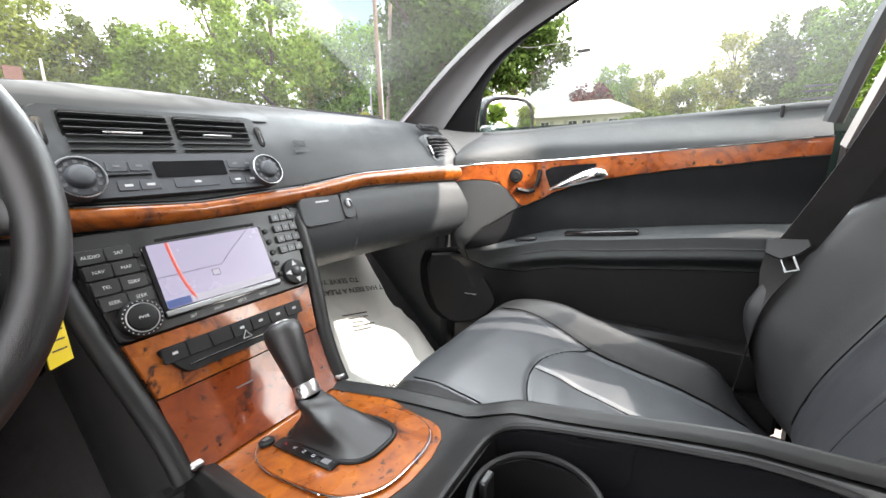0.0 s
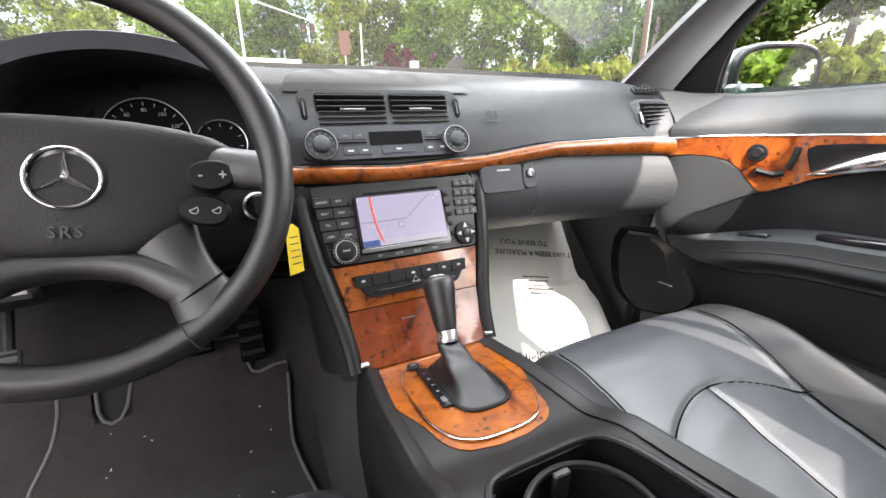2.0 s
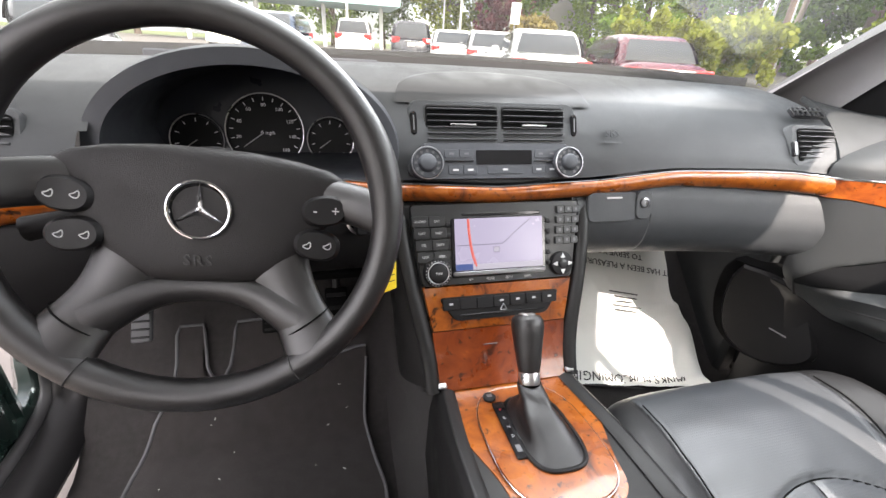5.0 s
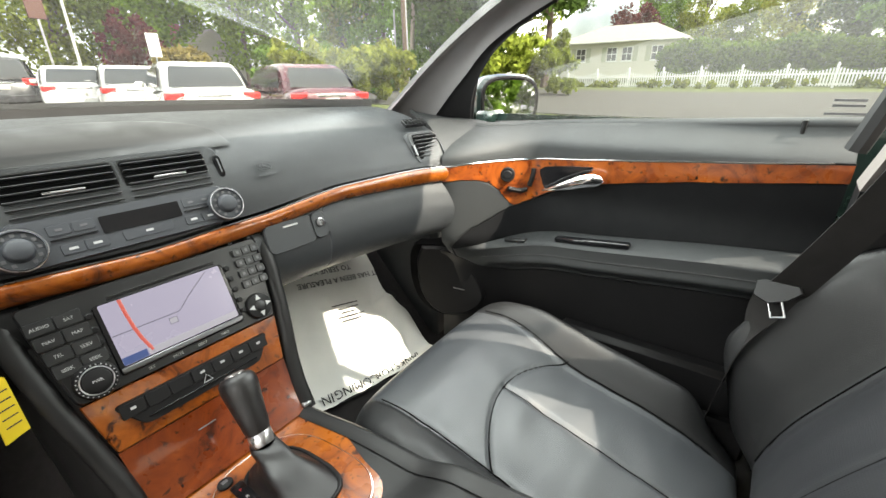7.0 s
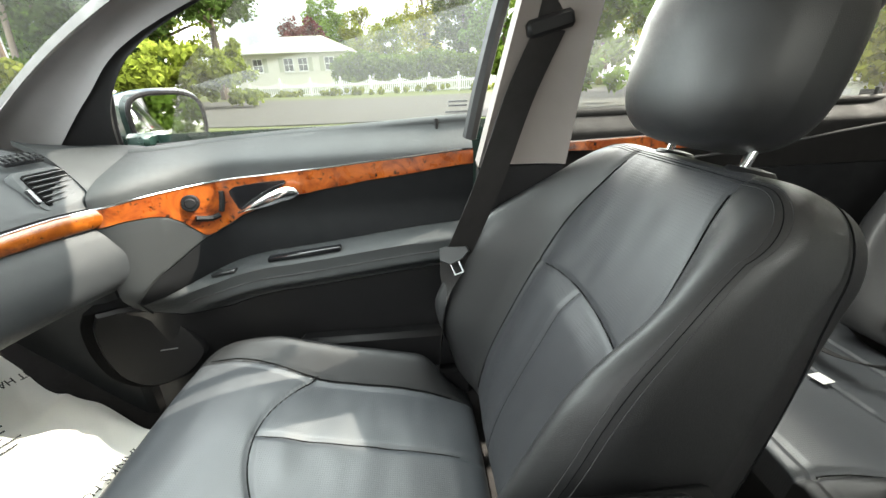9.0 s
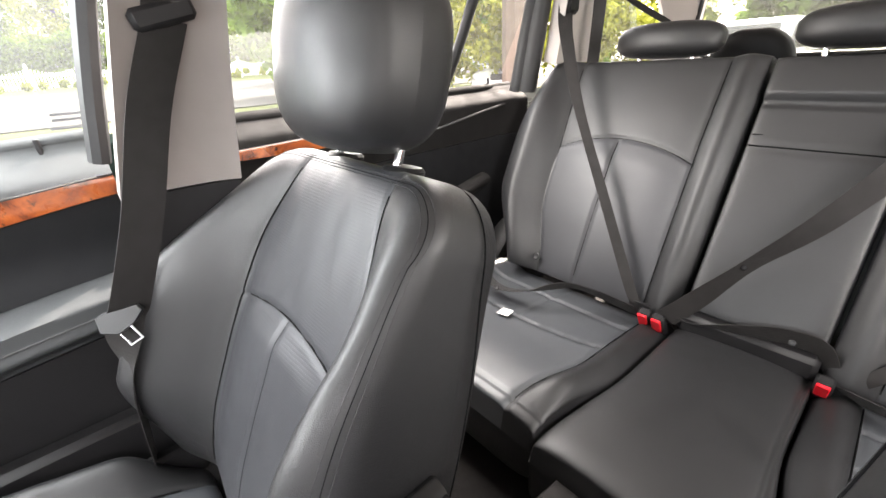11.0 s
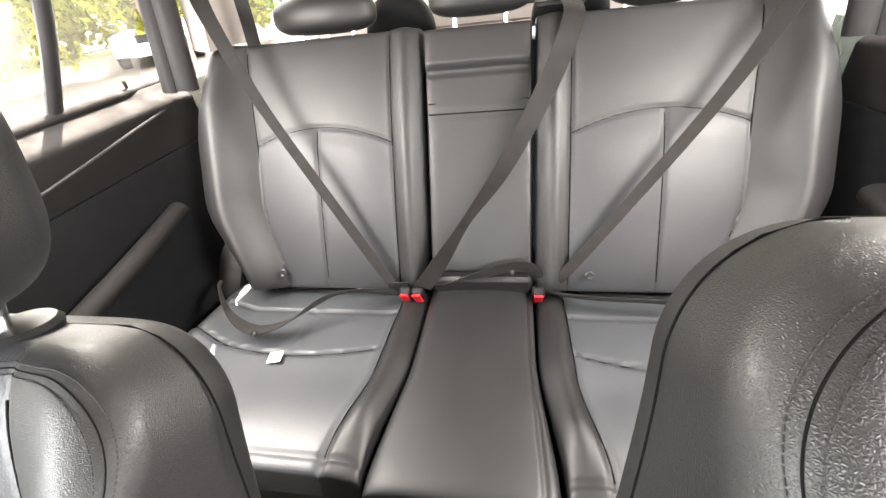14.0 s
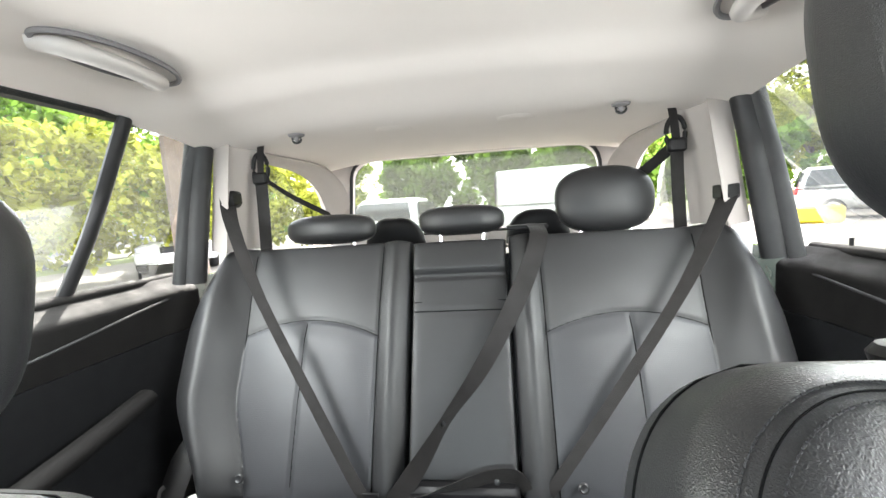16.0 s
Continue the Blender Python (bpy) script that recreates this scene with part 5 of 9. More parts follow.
# side cheeks of the stack, black, running down into the console
for s in (-1, 1):
    P = [CS @ Vector((s * w, y, 0.0)) for w, y in ((0.152, 0.060), (0.150, 0.0), (0.138, -0.10), (0.124, -0.18), (0.116, -0.275))]
    Q = [CS @ Vector((s * (w + 0.020), y, -0.10)) for w, y in ((0.150, 0.060), (0.150, 0.0), (0.150, -0.10), (0.145, -0.18), (0.140, -0.275))]
    def cheek(a, b, P=P, Q=Q, s=s):
        Pp, Qq = smooth_path(P, 6), smooth_path(Q, 6)
        k = a * (len(Pp) - 1)
        i = min(int(k), len(Pp) - 2)
        p, q = Pp[i].lerp(Pp[i + 1], k - i), Qq[i].lerp(Qq[i + 1], k - i)
        return p.lerp(q, b) + Vector((s * 0.012 * math.sin(math.pi * b), 0, 0)), Vector((s, 0, 0))
    part("stack_cheek", thick(cheek, 24, 8, 0.012), M_CONSOLE, stack, "black stack side")
for s in (-1, 1):
    rail = smooth_path([CS @ Vector((s * x, y, z)) for x, y, z in ((0.160, 0.030, -0.004), (0.158, -0.02, 0.000), (0.150, -0.08, 0.002), (0.141, -0.13, 0.003), (0.131, -0.18, 0.004), (0.124, -0.225, 0.008), (0.121, -0.272, 0.014))], 6)
    part("stack_rail", tube(rail, 0.0125, 12, flat=0.85), M_CONSOLE, stack, "rounded black rail beside the wood")
part("stack_core", xf(rbox((0, -0.10, -0.075), (0.27, 0.40, 0.05), 0.01), CS), M_BODYDK, stack)

# hump over the vents
def hump(a, b):
    x = -0.165 + 0.330 * a
    e = math.sqrt(max(0, 1 - (x / 0.1655) ** 2))
    y = 0.050 + (0.102 * e) * b
    P = smooth_path(dash_line(x), 5)
    z = next((p.z + (q.z - p.z) * (p.y - y) / (p.y - q.y + 1e-9) for p, q in zip(P, P[1:]) if q.y <= y <= p.y), 1.0)
    return Vector((x, y, z + 0.0035 * sst(0, 0.10, 1.0 - b) + 0.0008))


part("dash_hump", grid(hump, 40, 16), M_BUTTON, dash, "smooth dark hump over the vents", sharp=60)

# passenger side vent at the dash's end
sv = facing((0.582, -0.028, 0.958), (-0.08, -0.86, 0.50))
part("side_vent_frame", xf(prism(rrect(0.092, 0.078, 0.012), -0.02, 0.008, c=0.003), sv), M_DASH, dash, "dark grey side vent frame")
v = part("side_vent", xf(prism(rrect(0.076, 0.060, 0.006), 0.004, 0.0095), sv @ Matrix.Translation((0.004, 0, 0))), M_GROOVE, dash, "black side vent")
for k in range(6):
    part("slat", xf(rbox((0.004, -0.0235 + 0.0094 * k, 0.011), (0.074, 0.0015, 0.008), 0.0005), sv), M_SLAT, v)
part("vent_tab", xf(rbox((0.004, -0.004, 0.0145), (0.030, 0.0035, 0.004), 0.001), sv), M_BUTTON, v)
part("thumbwheel", xf(prism(rrect(0.007, 0.028, 0.003), 0.006, 0.013, c=0.0015), sv @ Matrix.Translation((-0.0425, -0.008, 0))), M_GLOSS, dash)
dv = facing((0.588, 0.004, 1.012), (-0.05, -0.55, 0.83))
part("side_demister", xf(prism(rrect(0.070, 0.022, 0.004), -0.004, 0.003, c=0.001), dv), M_GLOSS, dash, "small black side demister grid")
for k in range(6):
    part("demister_bar", xf(rbox((-0.027 + 0.0108 * k, 0, 0.004), (0.002, 0.020, 0.003), 0.0006), dv), M_BUTTON, dash)
part("demister_bar", xf(rbox((0, 0, 0.004), (0.068, 0.002, 0.003), 0.0006), dv), M_BUTTON, dash)
sv = facing((-0.64, -0.035, 0.958), (0.08, -0.86, 0.50))
part("side_vent_frame", xf(prism(rrect(0.092, 0.078, 0.012), -0.02, 0.008, c=0.003), sv), M_DASH, dash, "dark grey side vent frame")
v = part("side_vent", xf(prism(rrect(0.076, 0.060, 0.006), 0.004, 0.0095), sv), M_GROOVE, dash, "black side vent")
for k in range(6):
    part("slat", xf(rbox((0, -0.0235 + 0.0094 * k, 0.011), (0.074, 0.0015, 0.008), 0.0005), sv), M_SLAT, v)

# ---- instrument binnacle ----
BX = -0.362


def hoodf(a, b):
    an = math.pi * (1.16 - 1.32 * a)
    y = 0.000 + 0.25 * b + 0.035 * (1 - math.sin(clamp(an, 0, math.pi))) * (1 - b) * -0.3
    rx, rz = 0.200 - 0.006 * b, 0.132 - 0.022 * b
    lip = 0.006 * (1 - sst(0, 0.10, b))
    return Vector((BX + (rx - lip) * math.cos(an), y, 0.943 + (rz - lip) * math.sin(an))), Vector((math.cos(an), 0, math.sin(an)))


part("binnacle_hood", thick(hoodf, 60, 14, 0.020), M_HOOD, dash, "black hood over the instruments", sharp=60)
part("binnacle_floor", rbox((BX, 0.10, 0.893), (0.36, 0.20, 0.016), 0.006), M_HOOD, dash)
part("binnacle_back", rbox((BX, 0.235, 0.955), (0.38, 0.012, 0.20), 0.004), M_HOOD, dash)
clu = facing((BX, 0.178, 0.940), (0, -0.96, 0.26))
part("cluster_face", xf(prism(ell(0.186, 0.098, 40, 2.6), -0.01, 0.0), clu), M_FACE, dash, "black instrument face")
for dx, r_, lab in ((-0.117, 0.041, ""), (-0.010, 0.063, ""), (0.098, 0.040, "")):
    cp = clu @ Matrix.Translation((dx, -0.006 if r_ > 0.05 else -0.020, 0.001))
    d = part("dial", xf(lathe([(r_, 0), (r_, 0.004), (r_ - 0.003, 0.004), (r_ - 0.004, 0.001)], 40), cp), M_PLASTIC, dash, "round instrument dial")
    part("dial_rim", xf(tube([(r_ * math.cos(a), r_ * math.sin(a), 0.005) for a in [2 * math.pi * i / 48 for i in range(48)]], 0.0011, 5, closed=True), cp), M_SATIN, d, "thin silver rim")
    nt = 17 if r_ > 0.05 else 9
    for i in range(nt):
        a = radians(225 - 270 * i / (nt - 1))
        part("dial_tick", xf(rbox(((r_ - 0.009) * math.cos(a), (r_ - 0.009) * math.sin(a), 0.003), (0.006, 0.0012, 0.0006), 0.0003, Matrix.Rotation(a, 4, "Z")), cp), M_GLOW, d)
    if r_ > 0.05:
        for i in range(8):
            a = radians(225 - 270 * (i + 1) / 8)
            lettering("dial_number", str(20 * (i + 1)), 0.0085, cp @ Matrix.Translation(((r_ - 0.019) * math.cos(a), (r_ - 0.019) * math.sin(a), 0.003)), M_GLOW, d, 0.0002)
        lettering("dial_number", "0 mph", 0.009, cp @ Matrix.Translation((0.004, -0.002, 0.003)), M_GLOW, d, 0.0002)
    a = radians(215)
    part("needle", xf(rbox(((r_ - 0.02) * math.cos(a) * 0.6, (r_ - 0.02) * math.sin(a) * 0.6, 0.004), (r_ * 0.6, 0.0015, 0.001), 0.0004, Matrix.Rotation(a, 4, "Z")), cp), M_MARK, d, "pale needle")

# inspection sticker at the foot of the windscreen
stk = thing("windscreen_sticker", (-0.146, 0.345, 1.053), "small half-round white sticker with a dark rim on the windscreen", "sticker")
sm_ = facing((-0.146, 0.345, 1.054), (0, -0.75, 0.66))
half_ = [(0.025 * math.cos(math.pi * k / 16), 0.017 * math.sin(math.pi * k / 16)) for k in range(17)]
part("sticker_sheet", xf(prism(half_, 0, 0.0008), sm_), M_PAPER, stk, "white paper face")
part("sticker_rim", xf(tube([(x, y, 0.0008) for x, y in half_], 0.0014, 6), sm_), M_RUBBER, stk, "dark rim")
part("sticker_mark", xf(rbox((0, 0.004, 0.001), (0.004, 0.004, 0.0004), 0.0001), sm_), M_INK, stk)

# ---- steering wheel ----
WM = facing((-0.381, -0.176, 0.9135), (0, -math.cos(radians(18.5)), math.sin(radians(18.5)))) @ Matrix.Translation((-0.012, 0.008, 0)) @ Matrix.Rotation(radians(-6), 4, "Z") @ Matrix.Scale(1.035, 4)
whl = thing("steering_wheel", WM.translation, "black leather four-spoke steering wheel with a chrome star badge", "steering wheel")
ring = [(0.180 * math.cos(a), 0.180 * math.sin(a), 0) for a in [2 * math.pi * i / 96 for i in range(96)]]


def wheel_rim():
    V, F, n, m = [], [], 14, 112
    for k in range(m):
        a = 2 * math.pi * k / m
        g = 1 + 0.13 * max(0, math.cos(a - 0.35)) ** 30 + 0.13 * max(0, math.cos(a - math.pi + 0.35)) ** 30
        for i in range(n):
            t = 2 * math.pi * i / n
            r = 0.184 + 0.0160 * g * math.cos(t)
            V.append((r * math.cos(a), r * math.sin(a), 0.0175 * g * math.sin(t)))
    for k in range(m):
        F += [(k * n + i, k * n + (i + 1) % n, (k + 1) % m * n + (i + 1) % n, (k + 1) % m * n + i) for i in range(n)]
    return [v for v in V], [f[::-1] for f in F]


rim = part("rim", xf(wheel_rim(), WM), M_WHEEL, whl, "black leather rim")
for a0 in (22, 158, 238, 302):
    a = radians(a0)
    cdir = Vector((math.cos(a), math.sin(a), 0))
    sd = Vector((-math.sin(a), math.cos(a), 0))
    part("rim_seam", xf(tube([cdir * (0.184 + 0.0166 * math.cos(t)) + Vector((0, 0, 0.0185 * math.sin(t))) for t in [2 * math.pi * i / 20 for i in range(20)]], 0.0007, 4, closed=True), WM), M_SEAM, rim)


def spoke(pts, w0, w1, th=0.016, wm=None):
    P = smooth_path(pts, 8)
    V, F, n = [], [], 20
    for k, p in enumerate(P):
        t = k / (len(P) - 1)
        d = (P[min(k + 1, len(P) - 1)] - P[max(k - 1, 0)]).normalized()
        s = d.cross(Vector((0, 0, 1))).normalized()
        w = w0 + (w1 - w0) * t + (wm or 0) * math.sin(math.pi * t)
        for i in range(n):
            q = 2 * math.pi * i / n
            V.append(tuple(p + s * (w * math.cos(q)) + Vector((0, 0, th * math.sin(q)))))
    for k in range(len(P) - 1):
        F += [(k * n + i, k * n + (i + 1) % n, (k + 1) * n + (i + 1) % n, (k + 1) * n + i) for i in range(n)]
    F += [tuple(range(n))[::-1], tuple(range(len(V) - n, len(V)))]
    return V, F


for s in (-1, 1):
    part("upper_spoke", xf(spoke([(s * 0.115, 0.022, -0.046), (s * 0.148, 0.018, -0.032), (s * 0.180, 0.010, -0.002)], 0.024, 0.022, 0.016), WM), M_WHEEL, whl, "black upper spoke")
    part("lower_spoke", xf(spoke([(s * 0.066, -0.048, -0.044), (s * 0.090, -0.092, -0.030), (s * 0.116, -0.134, -0.002)], 0.038, 0.034, 0.017, -0.008), WM), M_WHEEL, whl, "black lower spoke")
    part("spoke_seam", xf(tube([(s * (0.104 + 0.0290 * 0.807 * math.cos(q)), -0.112 + 0.0290 * 0.59 * math.cos(q), -0.017 + 0.0178 * math.sin(q)) for q in [2 * math.pi * i / 28 for i in range(28)]], 0.0009, 5, closed=True), WM), M_GROOVE, whl, "dark seam across the spoke")
part("spoke_arch", xf(spoke([(-0.096, -0.112, -0.018), (-0.050, -0.088, -0.034), (0.0, -0.081, -0.040), (0.050, -0.088, -0.034), (0.096, -0.112, -0.018)], 0.022, 0.022, 0.015, -0.007), WM), M_WHEEL, whl, "black arch between the lower spokes")


def hubw(v):
    w = table([(-0.078, 0.030), (-0.075, 0.045), (-0.068, 0.062), (-0.055, 0.082), (-0.040, 0.096), (-0.015, 0.118), (0.010, 0.138), (0.028, 0.144), (0.042, 0.142), (0.052, 0.125), (0.059, 0.095), (0.064, 0.055), (0.066, 0.025)], v)
    return -w, w


hf, hb = pillow(WM, hubw, -0.078, 0.066, lambda u, v: -0.030 + 0.010 * (1 - (u / 0.13) ** 2) - 0.05 * max(0, v) ** 1.2, 0.056, 0.02, 70, 70, 6, 5)
pad = part("airbag_pad", join(hf["cover"], hb), M_PAD, whl, "grained black airbag cover")
part("wheel_boss", xf(lathe([(0.055, -0.13), (0.06, -0.11), (0.07, -0.07), (0.06, -0.062)], 28), WM), M_PLASTIC, whl)
SB = WM @ Matrix.Translation((-0.002, 0.002, -0.019))
badge = part("badge_ring", xf(tube([(0.0285 * math.cos(a), 0.0285 * math.sin(a), 0.001) for a in [2 * math.pi * i / 48 for i in range(48)]], 0.0019, 8, closed=True), SB), M_CHROME, whl, "round chrome badge ring")
part("badge_dish", xf(lathe([(0.0285, -0.006), (0.0275, -0.001), (0.017, -0.003)], 32), SB), M_GLOSS, badge)
for i in range(3):
    a = math.pi / 2 + 2 * math.pi * i / 3
    part("badge_point", xf(([(0.0278, 0, 0.0), (0, 0.0040, -0.001), (-0.0026, 0, 0.0), (0, -0.0040, -0.001), (0.0034, 0, 0.0040)], [(0, 1, 4), (1, 2, 4), (2, 3, 4), (3, 0, 4), (3, 2, 1, 0)]), SB @ Matrix.Rotation(a, 4, "Z")), M_CHROME, badge, "chrome point", smooth=False)
lettering("airbag_letters", "SRS", 0.016, WM @ Matrix.Translation((-0.003, -0.050, -0.0190)), M_BUTTON, pad, 0.0005, 1.2)
part("airbag_bar", xf(rbox((-0.003, -0.061, -0.0235), (0.036, 0.004, 0.0012), 0.0004), WM), M_PAD, pad)
for s in (-1, 1):
    for y, r_, bu in ((0.009, 8, 0.119), (-0.029, -8, 0.112)):
        b_ = part("wheel_button", xf(prism(ell(0.0245, 0.0170, 26, 2.3), 0, 0.012, c=0.004), WM @ Matrix.Translation((s * bu, y, -0.034)) @ Matrix.Rotation(radians(s * r_), 4, "Z")), M_PLASTIC, whl, "oval black wheel button")
        for dx in (-0.010, 0.011):
            if s > 0 and y > 0:
                lettering("button_sign", "-" if dx < 0 else "+", 0.016, WM @ Matrix.Translation((s * bu + dx, y, -0.0216)), M_MARK, b_, 0.0003)
            else:
                part("button_sign", xf(tube([(0.0042 * math.cos(q), 0.0026 * math.sin(q) + 0.0012 * math.cos(2 * q), 0.0004) for q in [2 * math.pi * i / 14 for i in range(14)]], 0.0006, 4, closed=True), WM @ Matrix.Translation((s * bu + dx, y, -0.022)) @ Matrix.Rotation(0.5, 4, "Z")), M_MARK, b_, "white outlined sign")
# column, stalks, ignition with key
col = thing("steering_column", (-0.40, 0.05, 0.80), "black plastic steering column shroud with stalks", "steering column")
part("column_shroud", rod(WM @ Vector((0, 0, -0.05)), WM @ Vector((0, 0, -0.25)), 0.062, 0.075, 24), M_PLASTIC, col)
part("cruise_stalk", tube(smooth_path([WM @ Vector((-0.04, 0.0, -0.06)), WM @ Vector((-0.10, -0.01, -0.06)), WM @ Vector((-0.165, -0.03, -0.05))], 6), lambda t: 0.007 + 0.006 * t, 10), M_PLASTIC, col, "black stalk")
ign = thing("ignition_lock", (-0.222, -0.035, 0.842), "round ignition lock with a chrome ring and key in it", "ignition lock")
im = facing((-0.226, -0.018, 0.842), (0.1, -0.95, 0.2))
part("lock_ring", xf(lathe([(0.021, 0), (0.021, 0.006), (0.018, 0.009), (0.016, 0.006)], 30), im), M_SATIN, ign, "silver ring")
part("lock_core", xf(lathe([(0.016, 0), (0.016, 0.006), (0.014, 0.007)], 24), im), M_GLOSS, ign)
key = part("key", xf(prism(rrect(0.022, 0.036, 0.008), 0.008, 0.034, c=0.004), im), M_PLASTIC, ign, "black electronic key")
part("key_ring", tube([Vector((-0.203, -0.062, 0.826)) + Vector((0.003 * math.sin(a), 0.010 * math.cos(a), 0.010 * math.sin(a))) for a in [2 * math.pi * i / 20 for i in range(20)]], 0.0009, 6, closed=True), M_CHROME, ign, "thin steel key ring")
tg = facing((-0.188, -0.062, 0.782), (0.45, -0.85, 0.1), (0.06, 0.02, 1))
tag_ = thing("key_tag", (-0.20, -0.062, 0.735), "yellow plastic key tag hanging from the ignition key", "key tag")
part("tag_sheet", xf(prism([(-0.011, -0.038), (0.013, -0.036), (0.012, 0.030), (0.003, 0.038), (-0.009, 0.032)], 0, 0.0015), tg), M_YELLOW, tag_)
for k in range(5):
    part("tag_writing", xf(rbox((0.002, 0.018 - 0.010 * k, 0.0018), (0.015, 0.0016, 0.0004), 0.0001), tg), M_INK, tag_)
# slab added to keep a sliver of sun off the driver's mat
part("knee_panel", rbox((-0.265, 0.165, 0.69), (0.19, 0.16, 0.02), 0.006), M_GROOVE, col, "black panel under the column")
# speaker dots beside the column
sp = facing((-0.262, -0.013, 0.85), (0, -1, 0.1))
part("sensor_grille", xf(lathe([(0.013, 0), (0.013, 0.003), (0.011, 0.004)], 24), sp), M_BUTTON, dash, "small round sensor grille")
for i in range(3):
    for j in range(3):
        part("grille_hole", xf(lathe([(0.0012, 0.003), (0.0012, 0.0045)], 8), sp @ Matrix.Translation((-0.006 + 0.006 * i, -0.006 + 0.006 * j, 0))), M_GLOSS, dash)
# lamp switch and parking brake release, left of the wheel
ls = facing((-0.585, -0.062, 0.832), (0, -1, 0.15))
lsw = part("lamp_switch", xf(lathe([(0.029, 0), (0.029, 0.006), (0.026, 0.008), (0.019, 0.008), (0.018, 0.018), (0.015, 0.020)], 32), ls), M_PLASTIC, dash, "round rotary lamp switch")
part("switch_rim", xf(tube([(0.029 * math.cos(a), 0.029 * math.sin(a), 0.007) for a in [2 * math.pi * i / 36 for i in range(36)]], 0.0016, 6, closed=True), ls), M_SATIN, lsw, "silver rim")
part("brake_release", xf(rbox((0, 0, 0), (0.10, 0.026, 0.02), 0.006), facing((-0.53, -0.055, 0.775), (0, -1, 0.1))), M_BUTTON, dash, "grey parking brake release handle")
part("release_mark", xf(rbox((0.035, 0.002, 0.0105), (0.014, 0.008, 0.0006), 0.0003), facing((-0.53, -0.055, 0.775), (0, -1, 0.1))), M_MARK, dash)

# ---- centre console ----
con = thing("centre_console", (0, -0.45, 0.40), "black console with a burr wood gear plate and cup holder", "centre console")


def con_top(y):
    """Height of the console's top."""
    return table([(-0.95, 0.70), (-0.66, 0.690), (-0.44, 0.652), (-0.37, 0.622), (-0.12, 0.592)], y)


def con_half(y):
    return table([(-0.95, 0.125), (-0.45, 0.128), (-0.25, 0.128), (-0.12, 0.118)], y)


def con_side(s):
    def fn(a, b):
        y = -0.95 + 0.83 * a
        w, z = con_half(y), con_top(y)
        prof = [(w - 0.022, z - 0.001), (w - 0.008, z + 0.003), (w + 0.002, z - 0.006), (w + 0.010, z - 0.06), (w + 0.016, 0.30)]
        k = b * 4
        i = min(3, int(k))
        t = k - i
        x_ = prof[i][0] * (1 - t) + prof[i + 1][0] * t
        z_ = prof[i][1] * (1 - t) + prof[i + 1][1] * t
        return Vector((s * x_, y, z_)), Vector((s * 0.8, 0, 0.5))
    return thick(fn, 40, 16, 0.006)


for s in (-1, 1):
    part("console_side", con_side(s), M_CONSOLE, con, "black console side", sharp=60)
    part("console_clip", rbox((s * 0.112, -0.134, 0.601), (0.014, 0.010, 0.006), 0.002), M_SATIN, con, "silver clip")


def gate_z(y):
    return con_top(y) - 0.004


def wood_floor(a, b):
    y = -0.372 + 0.242 * b
    w = (con_half(y) - 0.018) * (1 - 0.30 * sst(-0.20, -0.34, y)) * (1 if y > -0.325 else math.sqrt(max(0.0, 1 - ((-0.325 - y) / 0.0475) ** 2)) ** 0.7)
    return Vector(((-1 + 2 * a) * w, y, gate_z(y) - 0.001)), Vector((0, 0, 1))


part("gear_wood", thick(wood_floor, 24, 30, 0.01), M_WOOD, con, "orange burr wood gear plate", sharp=60)


def oval(k, rx=0.078, y0=-0.254, ry=0.106, lift=0.004):
    out = []
    for x, y in ell(rx * k, ry * k, 48, 3.0):
        out.append(Vector((x, y0 + y, gate_z(y0 + y) + lift)))
    return out


n_ = 48
ov0, ov1 = oval(1.0, lift=-0.001), oval(0.985)
part("gear_plate", ([tuple(p) for p in ov0 + ov1], [(i, (i + 1) % n_, n_ + (i + 1) % n_, n_ + i) for i in range(n_)] + [tuple(range(n_, 2 * n_))]), M_WOOD, con, "raised oval burr wood plate")
part("plate_bead", tube(oval(1.005, lift=0.002), 0.0009, 6, closed=True), M_CHROME, con, "thin bright bead round the plate")
# console floor behind the gear plate, with the cup holder cut through
def deck(a, b):
    y = -0.95 + 0.82 * b
    w = con_half(y) - 0.015
    return Vector(((-1 + 2 * a) * w, y, con_top(y) - 0.0065))


def deck_geo():
    V, F = grid(deck, 40, 60)
    keep = []
    for q in F:
        c = [sum(V[k][d] for k in q) / 4 for d in range(3)]
        hole = (abs(c[0] + 0.004) / 0.086) ** 5 + (abs(c[1] + 0.585) / 0.16) ** 5 < 1
        if not hole:
            keep.append(q)
    return V, keep


part("console_deck", deck_geo(), M_CONSOLE, con, "black console deck", sharp=60)
bowl = []
for k, (f_, d_) in enumerate(((1.0, 0.0), (0.985, 0.01), (0.96, 0.05), (0.94, 0.085))):
    bowl.append([(-0.004 + x * f_, -0.585 + y * f_, con_top(-0.585 + y) - 0.005 - d_) for x, y in ell(0.087, 0.161, 48, 5.0)])
part("cup_well", ([p for r_ in bowl for p in r_], [(j * 48 + i, j * 48 + (i + 1) % 48, (j + 1) * 48 + (i + 1) % 48, (j + 1) * 48 + i) for j in range(3) for i in range(48)] + [tuple(144 + i for i in range(48))]), M_GLOSS, con, "deep black tray")
part("well_lip", tube([(-0.004 + x, -0.585 + y, con_top(-0.585 + y) - 0.003) for x, y in ell(0.088, 0.162, 60, 5.0)], 0.004, 8, closed=True), M_CONSOLE, con)
cup = (-0.004, -0.498, 0.580)
part("cup_ring", tube([(cup[0] + 0.062 * math.cos(a), cup[1] + 0.058 * math.sin(a), 0.640) for a in [2 * math.pi * i / 48 for i in range(48)]], 0.0035, 8, closed=True), M_PLASTIC, con, "round cup holder ring")
